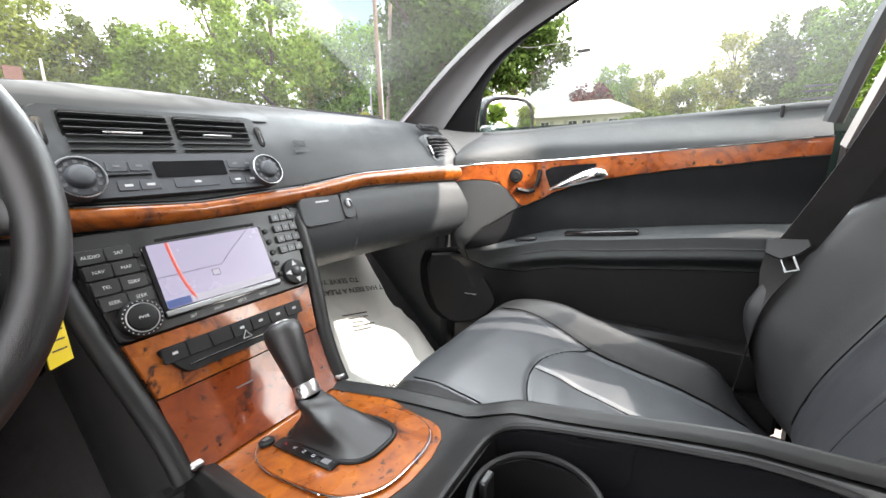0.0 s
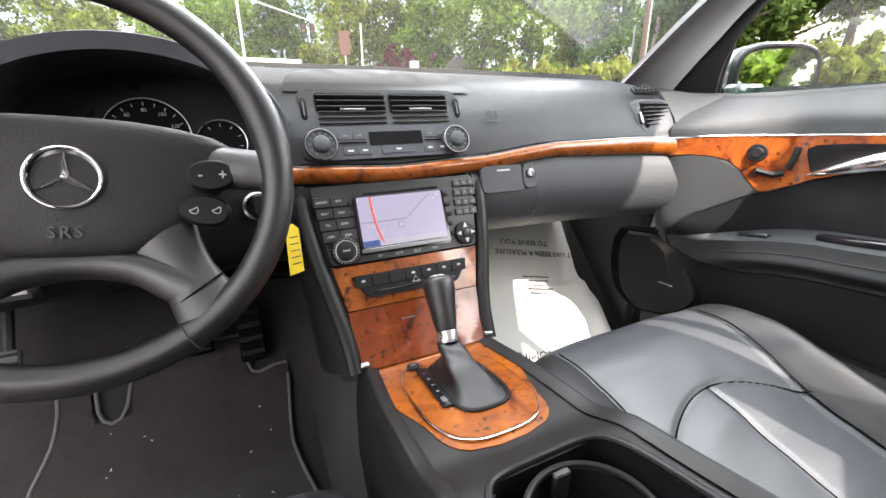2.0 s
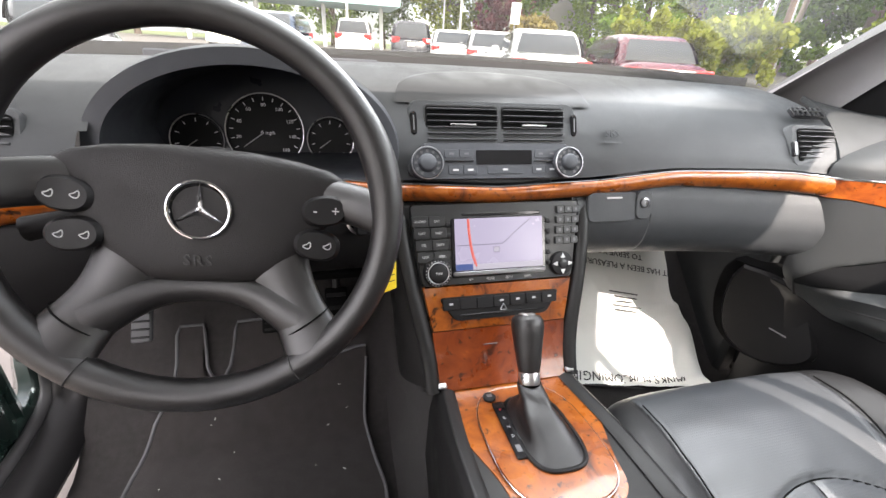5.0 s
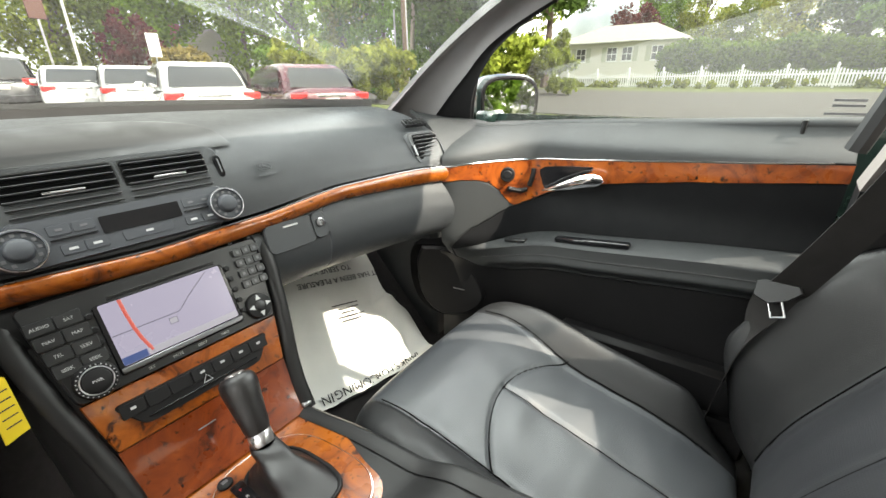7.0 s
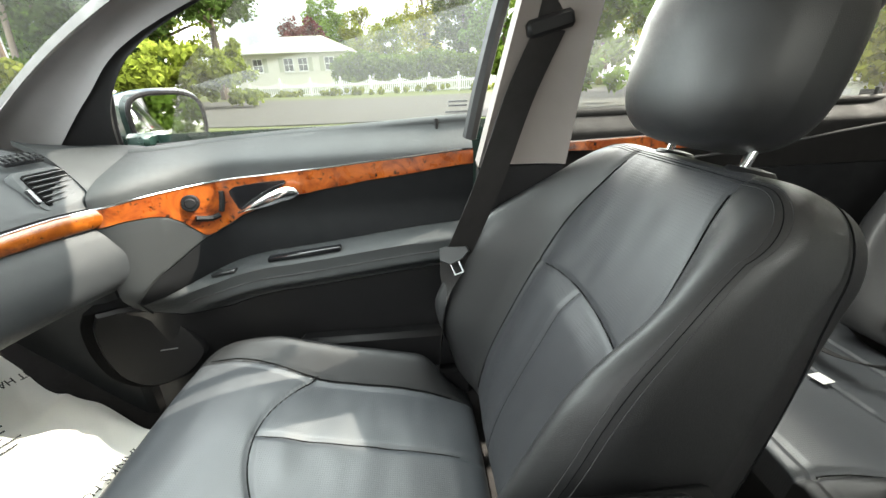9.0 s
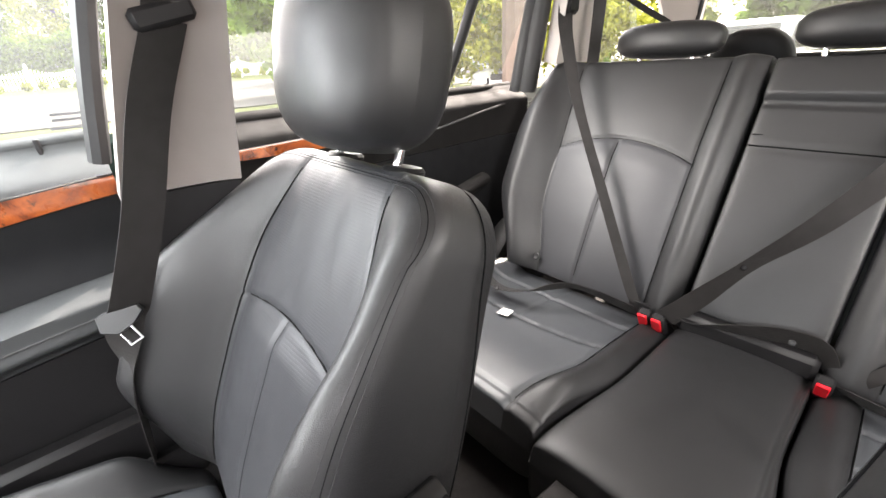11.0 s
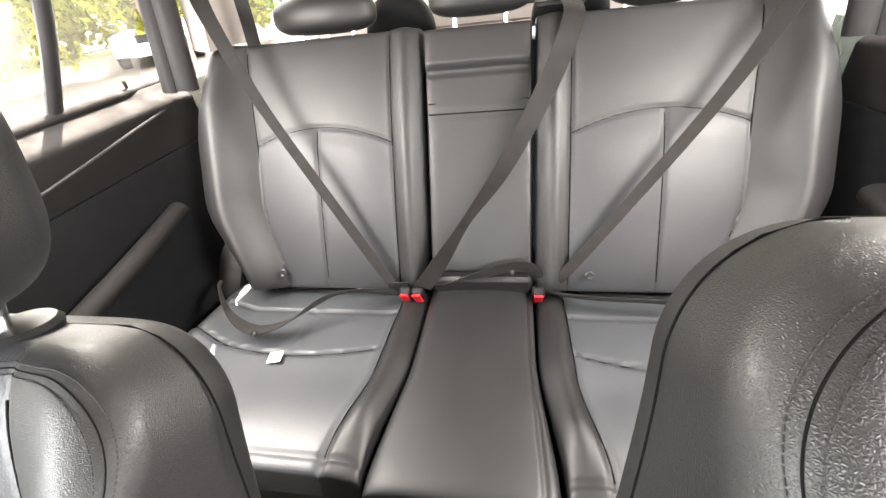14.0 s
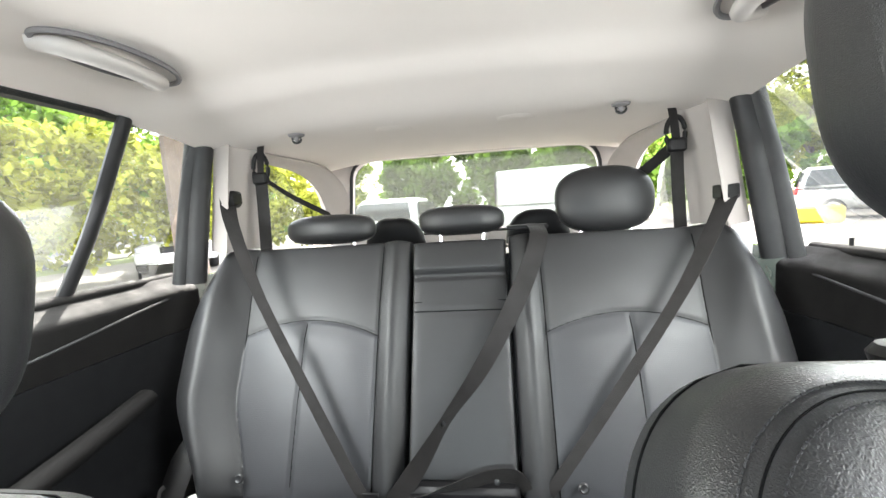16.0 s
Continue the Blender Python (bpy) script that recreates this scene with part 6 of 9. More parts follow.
part("cup_wall", [lathe([(0.060, 0.0), (0.061, 0.055), (0.058, 0.055), (0.057, 0.0)], 40, Matrix.Translation(cup))][0], M_PLASTIC, con)
part("cup_clip", rbox((cup[0] + 0.005, cup[1] + 0.05, 0.625), (0.020, 0.008, 0.035), 0.003), M_BUTTON, con)
part("armrest_lid", rbox((0, -0.84, 0.705), (0.205, 0.16, 0.05), 0.018), M_LEATHER, con, "black leather armrest lid")
# gate, park mark and letters
gp = gate_z(-0.22) + 0.004
gm = facing((-0.040, -0.235, gate_z(-0.235) + 0.0055), (0, 0.11, 1), (0.02, 1, 0))
strip = part("gear_display", xf(prism(rrect(0.017, 0.105, 0.003), 0, 0.002, c=0.0006), gm), M_GLOSS, con, "black gear position strip")
for i, ch in enumerate("PRND"):
    lettering("gear_letter", ch, 0.0065, gm @ Matrix.Translation((0, 0.036 - 0.017 * i, 0.0022)), M_MARK if ch != "P" else M_RED, strip, 0.0002)
part("gear_mark", xf(rbox((0, -0.036, 0.0022), (0.008, 0.012, 0.0004), 0.0001), gm), M_DIMMARK, strip)
part("gear_button", xf(lathe([(0.010, 0), (0.010, 0.003), (0.008, 0.0045)], 20), facing((-0.045, -0.168, gate_z(-0.168) + 0.005), (0, 0.11, 1), (0, 1, 0))), M_PLASTIC, con, "small round black mode button")
part("gear_button_mark", xf(rbox((0, 0, 0.005), (0.008, 0.006, 0.0004), 0.0001), facing((-0.045, -0.168, gate_z(-0.168) + 0.005), (0, 0.11, 1), (0, 1, 0))), M_DIMMARK, con)

# gear lever: gaiter, collar, knob
lev = thing("gear_lever", (0.004, -0.235, 0.605), "black leather gear lever with a gathered gaiter", "gear lever")
tip, foot = Vector((0.010, -0.142, 0.728)), Vector((0.004, -0.192, 0.648))


def gaiter(a, b):
    an = 2 * math.pi * a
    ex, ey = ell(1, 1, 64, 3.2)[int(round(a * 64)) % 64]
    base = Vector((0.006 + 0.040 * ex, -0.245 + 0.068 * ey, gate_z(-0.245 + 0.068 * ey) + 0.005))
    top = foot + Vector((0.017 * math.cos(an), 0.015 * math.sin(an), 0))
    w = math.sin(math.pi * b)
    r = base.lerp(top, b)
    r = r.lerp(Vector((foot.x, foot.y - 0.012, r.z)), 0.26 * w)
    r += Vector((math.cos(an), math.sin(an), 0.6)) * (0.0026 * math.sin(an * 3 + 5 * b + 1) + 0.0022 * math.sin(9 * b + 2.4 * math.sin(an + 0.6))) * w
    r.z += 0.006 * w * max(0.0, -math.sin(an))
    return r


part("gaiter", grid(gaiter, 64, 26, cu=True), M_WHEEL, lev, "gathered black leather gaiter", sharp=80)
part("gaiter_frame", tube([(0.006 + x, -0.245 + y, gate_z(-0.245 + y) + 0.005) for x, y in ell(0.042, 0.070, 48, 3.2)], 0.003, 8, closed=True), M_PLASTIC, lev)
part("collar", xf(lathe([(0.0150, -0.004), (0.0158, 0.0), (0.0158, 0.012), (0.0148, 0.014)], 28), along(foot, tip)), M_SATIN, lev, "satin metal collar")
L_ = (tip - foot).length
part("knob", xf(lathe([(0.0145, 0.012), (0.0170, 0.02), (0.0195, 0.042), (0.0228, 0.066), (0.0245, 0.080), (0.0235, 0.090), (0.0185, 0.0960), (0.008, 0.098)], 32), along(foot, tip)), M_WHEEL, lev, "black leather knob")
kb = along(foot, tip) @ Matrix.Translation((0, 0, 0.0975))
part("knob_badge", xf(lathe([(0.0125, -0.002), (0.0125, 0.001), (0.010, 0.0018)], 28), kb), M_SATIN, lev, "silver knob badge")
for i in range(3):
    part("badge_point", xf(([(0.0095, 0, 0.0016), (0, 0.002, 0.0016), (-0.001, 0, 0.0016), (0, -0.002, 0.0016), (0.001, 0, 0.003)], [(0, 1, 4), (1, 2, 4), (2, 3, 4), (3, 0, 4), (3, 2, 1, 0)]), kb @ Matrix.Rotation(2 * math.pi * i / 3 - math.pi / 2, 4, "Z")), M_CHROME, lev, smooth=False)

# ---- doors ----
def ledge_z(y):
    """Height of the ledge's top edge, rising to the rear."""
    return table([(-0.80, 0.785), (-0.714, 0.778), (-0.323, 0.738), (-0.068, 0.685)], y)


def door_x(y, z):
    """How far out the passenger door's inner face lies."""
    x = 0.772 - 0.160 * sst(-0.26, -0.07, y) ** 1.2 * sst(1.03, 0.93, z) * (1 - 0.48 * sst(0.74, 0.64, z)) - 0.02 * sst(-0.2, -0.07, y)
    x += 0.045 * sst(0.955, 1.02, z)
    x += 0.010 * math.exp(-((z - 0.84) / 0.05) ** 2) * sst(-0.2, -0.35, y)
    q = z - ledge_z(y)
    led = sst(-0.085, -0.045, q) * sst(0.012, -0.004, q)
    x -= 0.068 * led * sst(-0.09, -0.24, y)
    x -= 0.020 * sst(-0.02, -0.09, q) * sst(-0.09, -0.24, y)
    return x


def door_sheet(y0, y1, z0, z1, nu, nv, out=0.0, d=0.02, s=1, shift=0.0, zlo=None, zhi=None):
    def fn(a, b):
        y = y0 + (y1 - y0) * a
        lo = zlo(y) if zlo else z0
        hi = zhi(y) if zhi else z1
        z = lo + (hi - lo) * b
        return Vector((s * (door_x(y - shift, z) - out), y, z)), Vector((-s, 0, 0))
    g = thick(fn, nu, nv, d)
    return g if s < 0 else (g[0], [f[::-1] for f in g[1]])


pd = thing("passenger_door", (0.85, -0.45, 0.36), "closed front passenger door, black trim with burr wood and a padded ledge", "car door", "car doors")


def t_top(y):
    return table([(-0.80, 0.963), (-0.60, 0.948), (-0.44, 0.936), (-0.31, 0.927), (-0.20, 0.921), (-0.14, 0.920), (-0.075, 0.913)], y)


def t_bot(y):
    return table([(-0.80, 0.932), (-0.578, 0.908), (-0.472, 0.893), (-0.403, 0.882), (-0.332, 0.867), (-0.272, 0.845), (-0.222, 0.820), (-0.200, 0.809), (-0.192, 0.810), (-0.179, 0.832), (-0.166, 0.857), (-0.152, 0.873), (-0.136, 0.881), (-0.11, 0.884), (-0.075, 0.880)], y)


def sill(y):
    return table([(-0.80, 1.028), (-0.40, 1.012), (-0.07, 0.995)], y)


part("upper_panel", door_sheet(-0.80, -0.072, 0, 0, 40, 10, 0, 0.02, zlo=t_top, zhi=sill), M_DOOR, pd, "dark grey soft upper panel", sharp=60)
part("sill_roll", tube([(door_x(y, sill(y)) + 0.012, y, sill(y) - 0.004) for y in [-0.80 + 0.0182 * i for i in range(41)]], 0.013, 10), M_DOOR, pd)
part("wood_trim", door_sheet(-0.80, -0.078, 0, 0, 150, 8, 0.006, 0.014, zlo=t_bot, zhi=t_top), M_WOODM, pd, "dark orange burr wood trim", sharp=60)
part("trim_bead", tube([(door_x(y, t_top(y)) - 0.006, y, t_top(y) + 0.002) for y in [-0.80 + 0.01805 * i for i in range(41)]], 0.002, 6), M_CHROME, pd, "thin bright bead")


def inlay_fn(a, b):
    y = -0.80 + 0.72 * a
    lo = ledge_z(y) + 0.012
    fan = table([(-0.80, 9), (-0.2351, 9), (-0.235, 0.83), (-0.193, 0.805), (-0.133, 0.761), (-0.075, 0.70)], y)
    hi = max(lo + 0.001, min(t_bot(y) - 0.002, fan))
    z = lo + (hi - lo) * b
    return Vector((door_x(y, z), y, z)), Vector((-1, 0, 0))


g = thick(inlay_fn, 140, 14, 0.02)
part("inlay", (g[0], [f[::-1] for f in g[1]]), M_INLAY, pd, "black padded inlay", sharp=60)


def fan_fn(a, b):
    y = -0.245 + 0.173 * a
    hi = t_bot(y) - 0.002
    lo = table([(-0.245, 0.84), (-0.235, 0.832), (-0.193, 0.807), (-0.133, 0.763), (-0.085, 0.71), (-0.072, 0.66)], y)
    lo = min(lo, hi - 0.001)
    z = lo + (hi - lo) * b
    return Vector((door_x(y, z) - 0.004, y, z)), Vector((-1, 0, 0))


g = thick(fan_fn, 24, 16, 0.02)
part("front_fan", (g[0], [f[::-1] for f in g[1]]), M_DOOR, pd, "dark grey fan-shaped front panel", sharp=60)


def ledge_low(y):
    return ledge_z(y) - table([(-0.80, 0.088), (-0.20, 0.088), (-0.13, 0.060), (-0.06, 0.014)], y)


part("ledge", door_sheet(-0.80, -0.06, 0, 0, 50, 18, 0.0, 0.02, zlo=ledge_low, zhi=lambda y: ledge_z(y) + 0.011), M_DOOR, pd, "padded grey ledge", sharp=60)
part("ledge_seam", tube([(door_x(y, ledge_z(y) - 0.030) - 0.001, y, ledge_z(y) - 0.030) for y in [-0.80 + 0.02 * i for i in range(34)]], 0.0016, 6), M_SEAM, pd)
part("pull_recess", rbox((0.728, -0.40, 0.752), (0.022, 0.17, 0.012), 0.005, Matrix.Rotation(radians(-6), 4, "X")), M_GLOSS, pd, "dark pull recess")
part("ledge_switch", rbox((0.718, -0.215, 0.722), (0.020, 0.055, 0.008), 0.003, Matrix.Rotation(radians(-8), 4, "X")), M_BUTTON, pd, "window switch")
part("lower_panel", door_sheet(-0.80, -0.02, 0, 0, 40, 20, 0.0, 0.02, zlo=lambda y: 0.34, zhi=lambda y: ledge_low(y) - 0.002), M_PLASTIC, pd, "black lower panel", sharp=60)
part("door_pocket", rbox((0.728, -0.55, 0.46), (0.05, 0.40, 0.14), 0.02), M_PLASTIC, pd, "black door pocket")
spm = facing((0.672, -0.060, 0.572), (-0.95, -0.28, 0.10))
leaf = [(p.x, p.y) for p in smooth_path([(-0.105, 0.098, 0), (-0.035, 0.100, 0), (0.030, 0.068, 0), (0.072, 0.005, 0), (0.084, -0.040, 0), (0.040, -0.085, 0), (-0.030, -0.100, 0), (-0.085, -0.070, 0), (-0.112, -0.010, 0), (-0.118, 0.060, 0), (-0.105, 0.098, 0)], 6)][:-1][::-1]
part("speaker_recess", xf(prism([(x * 1.12 - 0.012, y * 1.05) for x, y in leaf], -0.09, -0.004, c=0.004), spm), M_GROOVE, pd, "black recess round the speaker")
grl = part("speaker_grille", xf(prism(leaf, -0.04, 0.008, c=0.008), spm), M_PLASTIC, pd, "leaf-shaped black speaker grille")
part("speaker_mark", xf(rbox((0.012, -0.012, 0.009), (0.034, 0.003, 0.001), 0.0004, Matrix.Rotation(radians(-4), 4, "Z")), spm), M_SATIN, grl)
# handle in its recess, mirror switch and lever
rec = part("handle_recess", door_sheet(-0.372, -0.247, 0, 0, 24, 8, 0.009, 0.006, zlo=lambda y: table([(-0.372, 0.908), (-0.35, 0.897), (-0.31, 0.872), (-0.268, 0.848), (-0.258, 0.858), (-0.247, 0.890)], y), zhi=lambda y: table([(-0.372, 0.917), (-0.31, 0.914), (-0.26, 0.908), (-0.247, 0.900)], y)), M_GLOSS, pd, "dark handle recess")
def paddle(a, b):
    """A paddle from its pointed front to its thick rear end."""
    P = smooth_path([(0.752, -0.262, 0.852), (0.742, -0.295, 0.864), (0.738, -0.335, 0.879), (0.740, -0.372, 0.890), (0.750, -0.402, 0.889)], 8)
    k = a * (len(P) - 1)
    i = min(int(k), len(P) - 2)
    p = P[i].lerp(P[i + 1], k - i)
    h = 0.003 + 0.0125 * sst(0.0, 0.62, a) * math.sqrt(max(0.0, 1 - max(0.0, (a - 0.72) / 0.28) ** 2))
    an = 2 * math.pi * b
    return p + Vector((-0.0045 * math.cos(an), -0.25 * h * math.sin(an), h * math.sin(an)))


part("door_handle", grid(paddle, 28, 16, cv=True), M_CHROME, pd, "chrome door handle")
msm = facing((door_x(-0.183, 0.888) - 0.008, -0.183, 0.888), (-1, -0.45, 0.1))
ms = part("mirror_switch", xf(lathe([(0.018, -0.010), (0.018, 0.006), (0.016, 0.010), (0.011, 0.010), (0.009, 0.013)], 30), msm), M_PLASTIC, pd, "round black seat switch dial")
part("seat_switch", tube(smooth_path([(door_x(-0.234, 0.90) - 0.012, -0.234, 0.902), (door_x(-0.232, 0.88) - 0.013, -0.232, 0.880), (door_x(-0.226, 0.86) - 0.012, -0.226, 0.858)], 6), 0.0062, 8), M_PLASTIC, pd, "black seat-shaped switch")
part("seat_switch", tube(smooth_path([(door_x(-0.222, 0.85) - 0.012, -0.222, 0.850), (door_x(-0.21, 0.846) - 0.013, -0.208, 0.846), (door_x(-0.186, 0.853) - 0.012, -0.186, 0.853)], 6), 0.0062, 8), M_PLASTIC, pd, "black seat-shaped switch")
part("lock_pin", rod((0.815, -0.722, 1.005), (0.815, -0.722, 1.030), 0.004), M_PLASTIC, pd, "black lock pin")
part("door_shell", thick(lambda a, b: (Vector((0.905 - 0.02 * (2 * b - 1) ** 2, -0.88 + 1.0 * a, 0.36 + 0.66 * b)), Vector((1, 0, 0))), 16, 10, 0.02), M_PAINT, pd, "dark green outer skin")


def glass_x(z):
    return 0.848 - 0.52 * (z - 1.02)


def glass_sheet(s, pts, name, parent, shift=0.0):
    V = [(s * glass_x(z), y, z) for y, z in pts]
    return pane(name, (V, [tuple(range(len(V)))]), parent, smooth=False, mat_=M_GLASSR if pts[0][0] < -0.9 else M_GLASSD)


glass_sheet(1, [(-0.09, 0.99), (-0.82, 1.02), (-0.91, 1.40), (-0.62, 1.39), (-0.40, 1.29), (-0.20, 1.15)], "window_pane", pd)
part("glass_seal", tube([(glass_x(1.02) - 0.012, y, sill(y) + 0.004) for y in [-0.80 + 0.018 * i for i in range(41)]], 0.004, 6), M_RUBBER, pd)
for z_, y0_, y1_ in ((1.064, -0.752, -0.795), (1.055, -0.752, -0.795), (1.041, -0.745, -0.805)):
    part("glass_mark", rbox((glass_x(z_) - 0.004, (y0_ + y1_) / 2, z_), (0.0008, y0_ - y1_, 0.004), 0.0002), M_BIND, pd, "pale etched marking on the glass")
# corner piece that carries the dash's end into the door
cl = [Vector(p) for p in ((0.604, -0.078, 0.912), (0.618, -0.050, 0.950), (0.650, 0.02, 1.000), (0.70, 0.11, 1.025))]
ch = [Vector(p) for p in ((0.700, -0.125, 0.916), (0.742, -0.110, 0.955), (0.790, -0.085, 0.990), (0.80, 0.02, 1.0))]
part("corner_panel", band(cl, ch, 0.012, 0.006, 16, 10), M_DOOR, pd, "dark grey corner panel", sharp=60)
# wing mirror
mir = thing("wing_mirror", (0.93, -0.10, 1.0), "wing mirror in a green painted housing", "wing mirror")
mmx = facing((0.945, -0.062, 1.050), (-0.52, -0.85, 0.03))
part("mirror_housing", xf(prism(ell(0.102, 0.073, 36, 3.2), -0.07, 0.004, c=0.012), mmx), M_PAINT, mir, "dark green mirror housing")
part("mirror_rim", xf(tube([(x, y, 0.004) for x, y in ell(0.090, 0.061, 44, 3.2)], 0.006, 8, closed=True), mmx), M_PLASTIC, mir)
part("mirror_glass", xf(prism(ell(0.087, 0.058, 40, 3.2), 0.003, 0.006), mmx), M_MIRROR, mir, "mirror glass", smooth=False)
part("mirror_foot", rbox((0.865, -0.045, 1.010), (0.09, 0.05, 0.035), 0.012), M_PAINT, mir)

# rear doors
for s, nm in ((1, "passenger"), (-1, "driver")):
    rd = thing("rear_door", (0.85 * s, -1.45, 0.36), "closed rear door with dark trim, burr wood strip and slanted pull", "car door", "car doors")

    def rx(y, z, s=s):
        x = 0.765 + 0.055 * sst(0.985, 1.026, z) - 0.012 * sst(0.60, 0.45, z)
        x -= 0.020 * sst(-1.75, -1.9, y)
        return x

    def sheet(y0, y1, zlo, zhi, nu, nv, out=0.0, d=0.02, s=s, rx=rx):
        def fn(a, b):
            y = y0 + (y1 - y0) * a
            z = zlo(y) + (zhi(y) - zlo(y)) * b
            return Vector((s * (rx(y, z) - out), y, z)), Vector((-s, 0, 0))
        g = thick(fn, nu, nv, d)
        return g if s < 0 else (g[0], [f[::-1] for f in g[1]])
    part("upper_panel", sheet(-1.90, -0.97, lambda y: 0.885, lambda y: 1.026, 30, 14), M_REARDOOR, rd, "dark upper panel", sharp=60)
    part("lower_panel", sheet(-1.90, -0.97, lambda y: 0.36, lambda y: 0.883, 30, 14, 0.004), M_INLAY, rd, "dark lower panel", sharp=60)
    part("panel_seam", tube(smooth_path([(s * 0.762, -1.0, 0.90), (s * 0.760, -1.4, 0.925), (s * 0.757, -1.70, 0.965), (s * 0.765, -1.88, 0.985)], 6), 0.003, 6), M_RUBBER, rd)
    part("wood_trim", sheet(-1.42, -0.985, lambda y: 0.938 + 0.012 * (y + 1.42) / -0.44 * -1, lambda y: 0.975 + 0.010 * (y + 1.42) / 0.44 * -1, 20, 6, 0.006, 0.012), M_WOODM, rd, "dark orange burr wood trim", sharp=60)
    part("trim_bead", tube([(s * 0.762, -0.985, 0.968), (s * 0.762, -1.2, 0.973), (s * 0.762, -1.42, 0.978)], 0.002, 6), M_CHROME, rd)
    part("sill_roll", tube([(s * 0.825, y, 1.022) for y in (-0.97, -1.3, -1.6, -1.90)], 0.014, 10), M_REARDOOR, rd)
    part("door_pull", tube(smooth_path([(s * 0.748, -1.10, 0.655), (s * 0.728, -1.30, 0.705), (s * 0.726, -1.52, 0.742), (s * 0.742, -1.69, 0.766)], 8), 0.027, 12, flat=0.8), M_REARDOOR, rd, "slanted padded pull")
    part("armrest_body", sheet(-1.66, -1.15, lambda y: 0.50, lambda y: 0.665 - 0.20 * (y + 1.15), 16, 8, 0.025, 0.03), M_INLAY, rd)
    part("lock_pin", rod((s * 0.825, -1.80, 1.025), (s * 0.825, -1.80, 1.052), 0.004), M_PLASTIC, rd, "black lock pin")
    part("door_shell", thick(lambda a, b, s=s: (Vector((s * (0.905 - 0.02 * (2 * b - 1) ** 2), -1.88 + 0.99 * a, 0.36 + 0.66 * b)), Vector((s, 0, 0))), 16, 10, 0.02), M_PAINT, rd, "dark green outer skin")
    glass_sheet(s, [(-1.00, 1.02), (-1.60, 1.02), (-1.64, 1.40), (-1.05, 1.40)], "window_pane", rd)
    glass_sheet(s, [(-1.62, 1.02), (-1.86, 1.02), (-1.87, 1.40), (-1.66, 1.40)], "window_pane", rd)

# open driver's door, swung out on its front hinge
dd = thing("driver_door", (-0.87, 0.12, 0.36), "driver's door swung wide open, green edge with black trim", "car door", "car doors")
HM = Matrix.Translation((-0.87, 0.13, 0)) @ Matrix.Rotation(radians(-62), 4, "Z")
part("door_shell", xf(thick(lambda a, b: (Vector((-0.035 + 0.02 * (2 * b - 1) ** 2, -1.0 + 1.0 * a, 0.36 + 0.66 * b)), Vector((-1, 0, 0))), 16, 10, 0.02), HM), M_PAINT, dd, "dark green outer skin")
part("door_body", xf(rbox((0.025, -0.50, 0.68), (0.09, 0.98, 0.62), 0.03), HM), M_PAINT, dd, "dark green door edge")
part("inner_panel", xf(rbox((0.085, -0.48, 0.70), (0.05, 0.86, 0.60), 0.025), HM), M_DOOR, dd, "dark grey door trim")
part("armrest", xf(rbox((0.125, -0.50, 0.70), (0.07, 0.55, 0.07), 0.025), HM), M_DOOR, dd)
# driver's sill and door jamb
solo("door_sill", tube(smooth_path([(-0.80, -0.95, 0.36), (-0.80, -0.3, 0.355), (-0.80, 0.10, 0.37), (-0.80, 0.20, 0.45), (-0.79, 0.24, 0.62)], 8), 0.045, 12, flat=0.7), M_PLASTIC,
     "black plastic door sill cover with a rubber seal", "sill", kind="structure")
solo("sill_seal", tube(smooth_path([(-0.845, -0.95, 0.372), (-0.845, -0.3, 0.367), (-0.845, 0.11, 0.385), (-0.845, 0.20, 0.47), (-0.835, 0.22, 0.64), (-0.80, 0.17, 0.95)], 8), 0.016, 10), M_RUBBER,
     "black rubber door seal", "seal", kind="structure")
solo("door_jamb", tube(smooth_path([(-0.885, -0.95, 0.345), (-0.885, -0.3, 0.34), (-0.885, 0.13, 0.36), (-0.885, 0.24, 0.47), (-0.87, 0.26, 0.64), (-0.83, 0.22, 0.97)], 8), 0.035, 10, flat=1.2), M_PAINT,
     "green painted door jamb", "door jamb", kind="structure")
solo("door_sill", tube([(0.80, -1.9, 0.36), (0.80, -0.3, 0.355), (0.80, 0.20, 0.37)], 0.045, 12, flat=0.7), M_PLASTIC, "black plastic door sill cover", "sill", kind="structure")
solo("kick_panel", rbox((-0.770, 0.43, 0.52), (0.03, 0.32, 0.42), 0.012), M_PLASTIC, "black plastic kick panel beside the footwell", "kick panel", kind="structure")
solo("kick_panel", rbox((0.735, 0.27, 0.50), (0.06, 0.46, 0.44), 0.03), M_DOOR, "grey plastic kick panel beside the footwell", "kick panel", kind="structure")

# ---- belts ----
def buckle(x, y, z, lean, group="rear buckles"):
    b_ = thing("seat_belt_buckle", (x, y, z - 0.05), "black belt buckle with a bright red release button", "buckle", group)
    m = Matrix.Translation((x, y, z)) @ Matrix.Rotation(radians(lean), 4, "X")
    part("buckle_body", xf(rbox((0, 0, -0.008), (0.029, 0.024, 0.076), 0.005), m), M_PLASTIC, b_)
    part("release_button", xf(rbox((0, 0.013, 0.010), (0.021, 0.007, 0.046), 0.003), m), M_RED, b_, "red release button")
    part("buckle_stalk", xf(rbox((0, -0.002, -0.06), (0.024, 0.010, 0.05), 0.003), m), M_PLASTIC, b_)
    return b_


buckle(0.184, -1.655, 0.526, -30)
buckle(0.153, -1.655, 0.526, -30)
buckle(-0.139, -1.668, 0.522, -34)

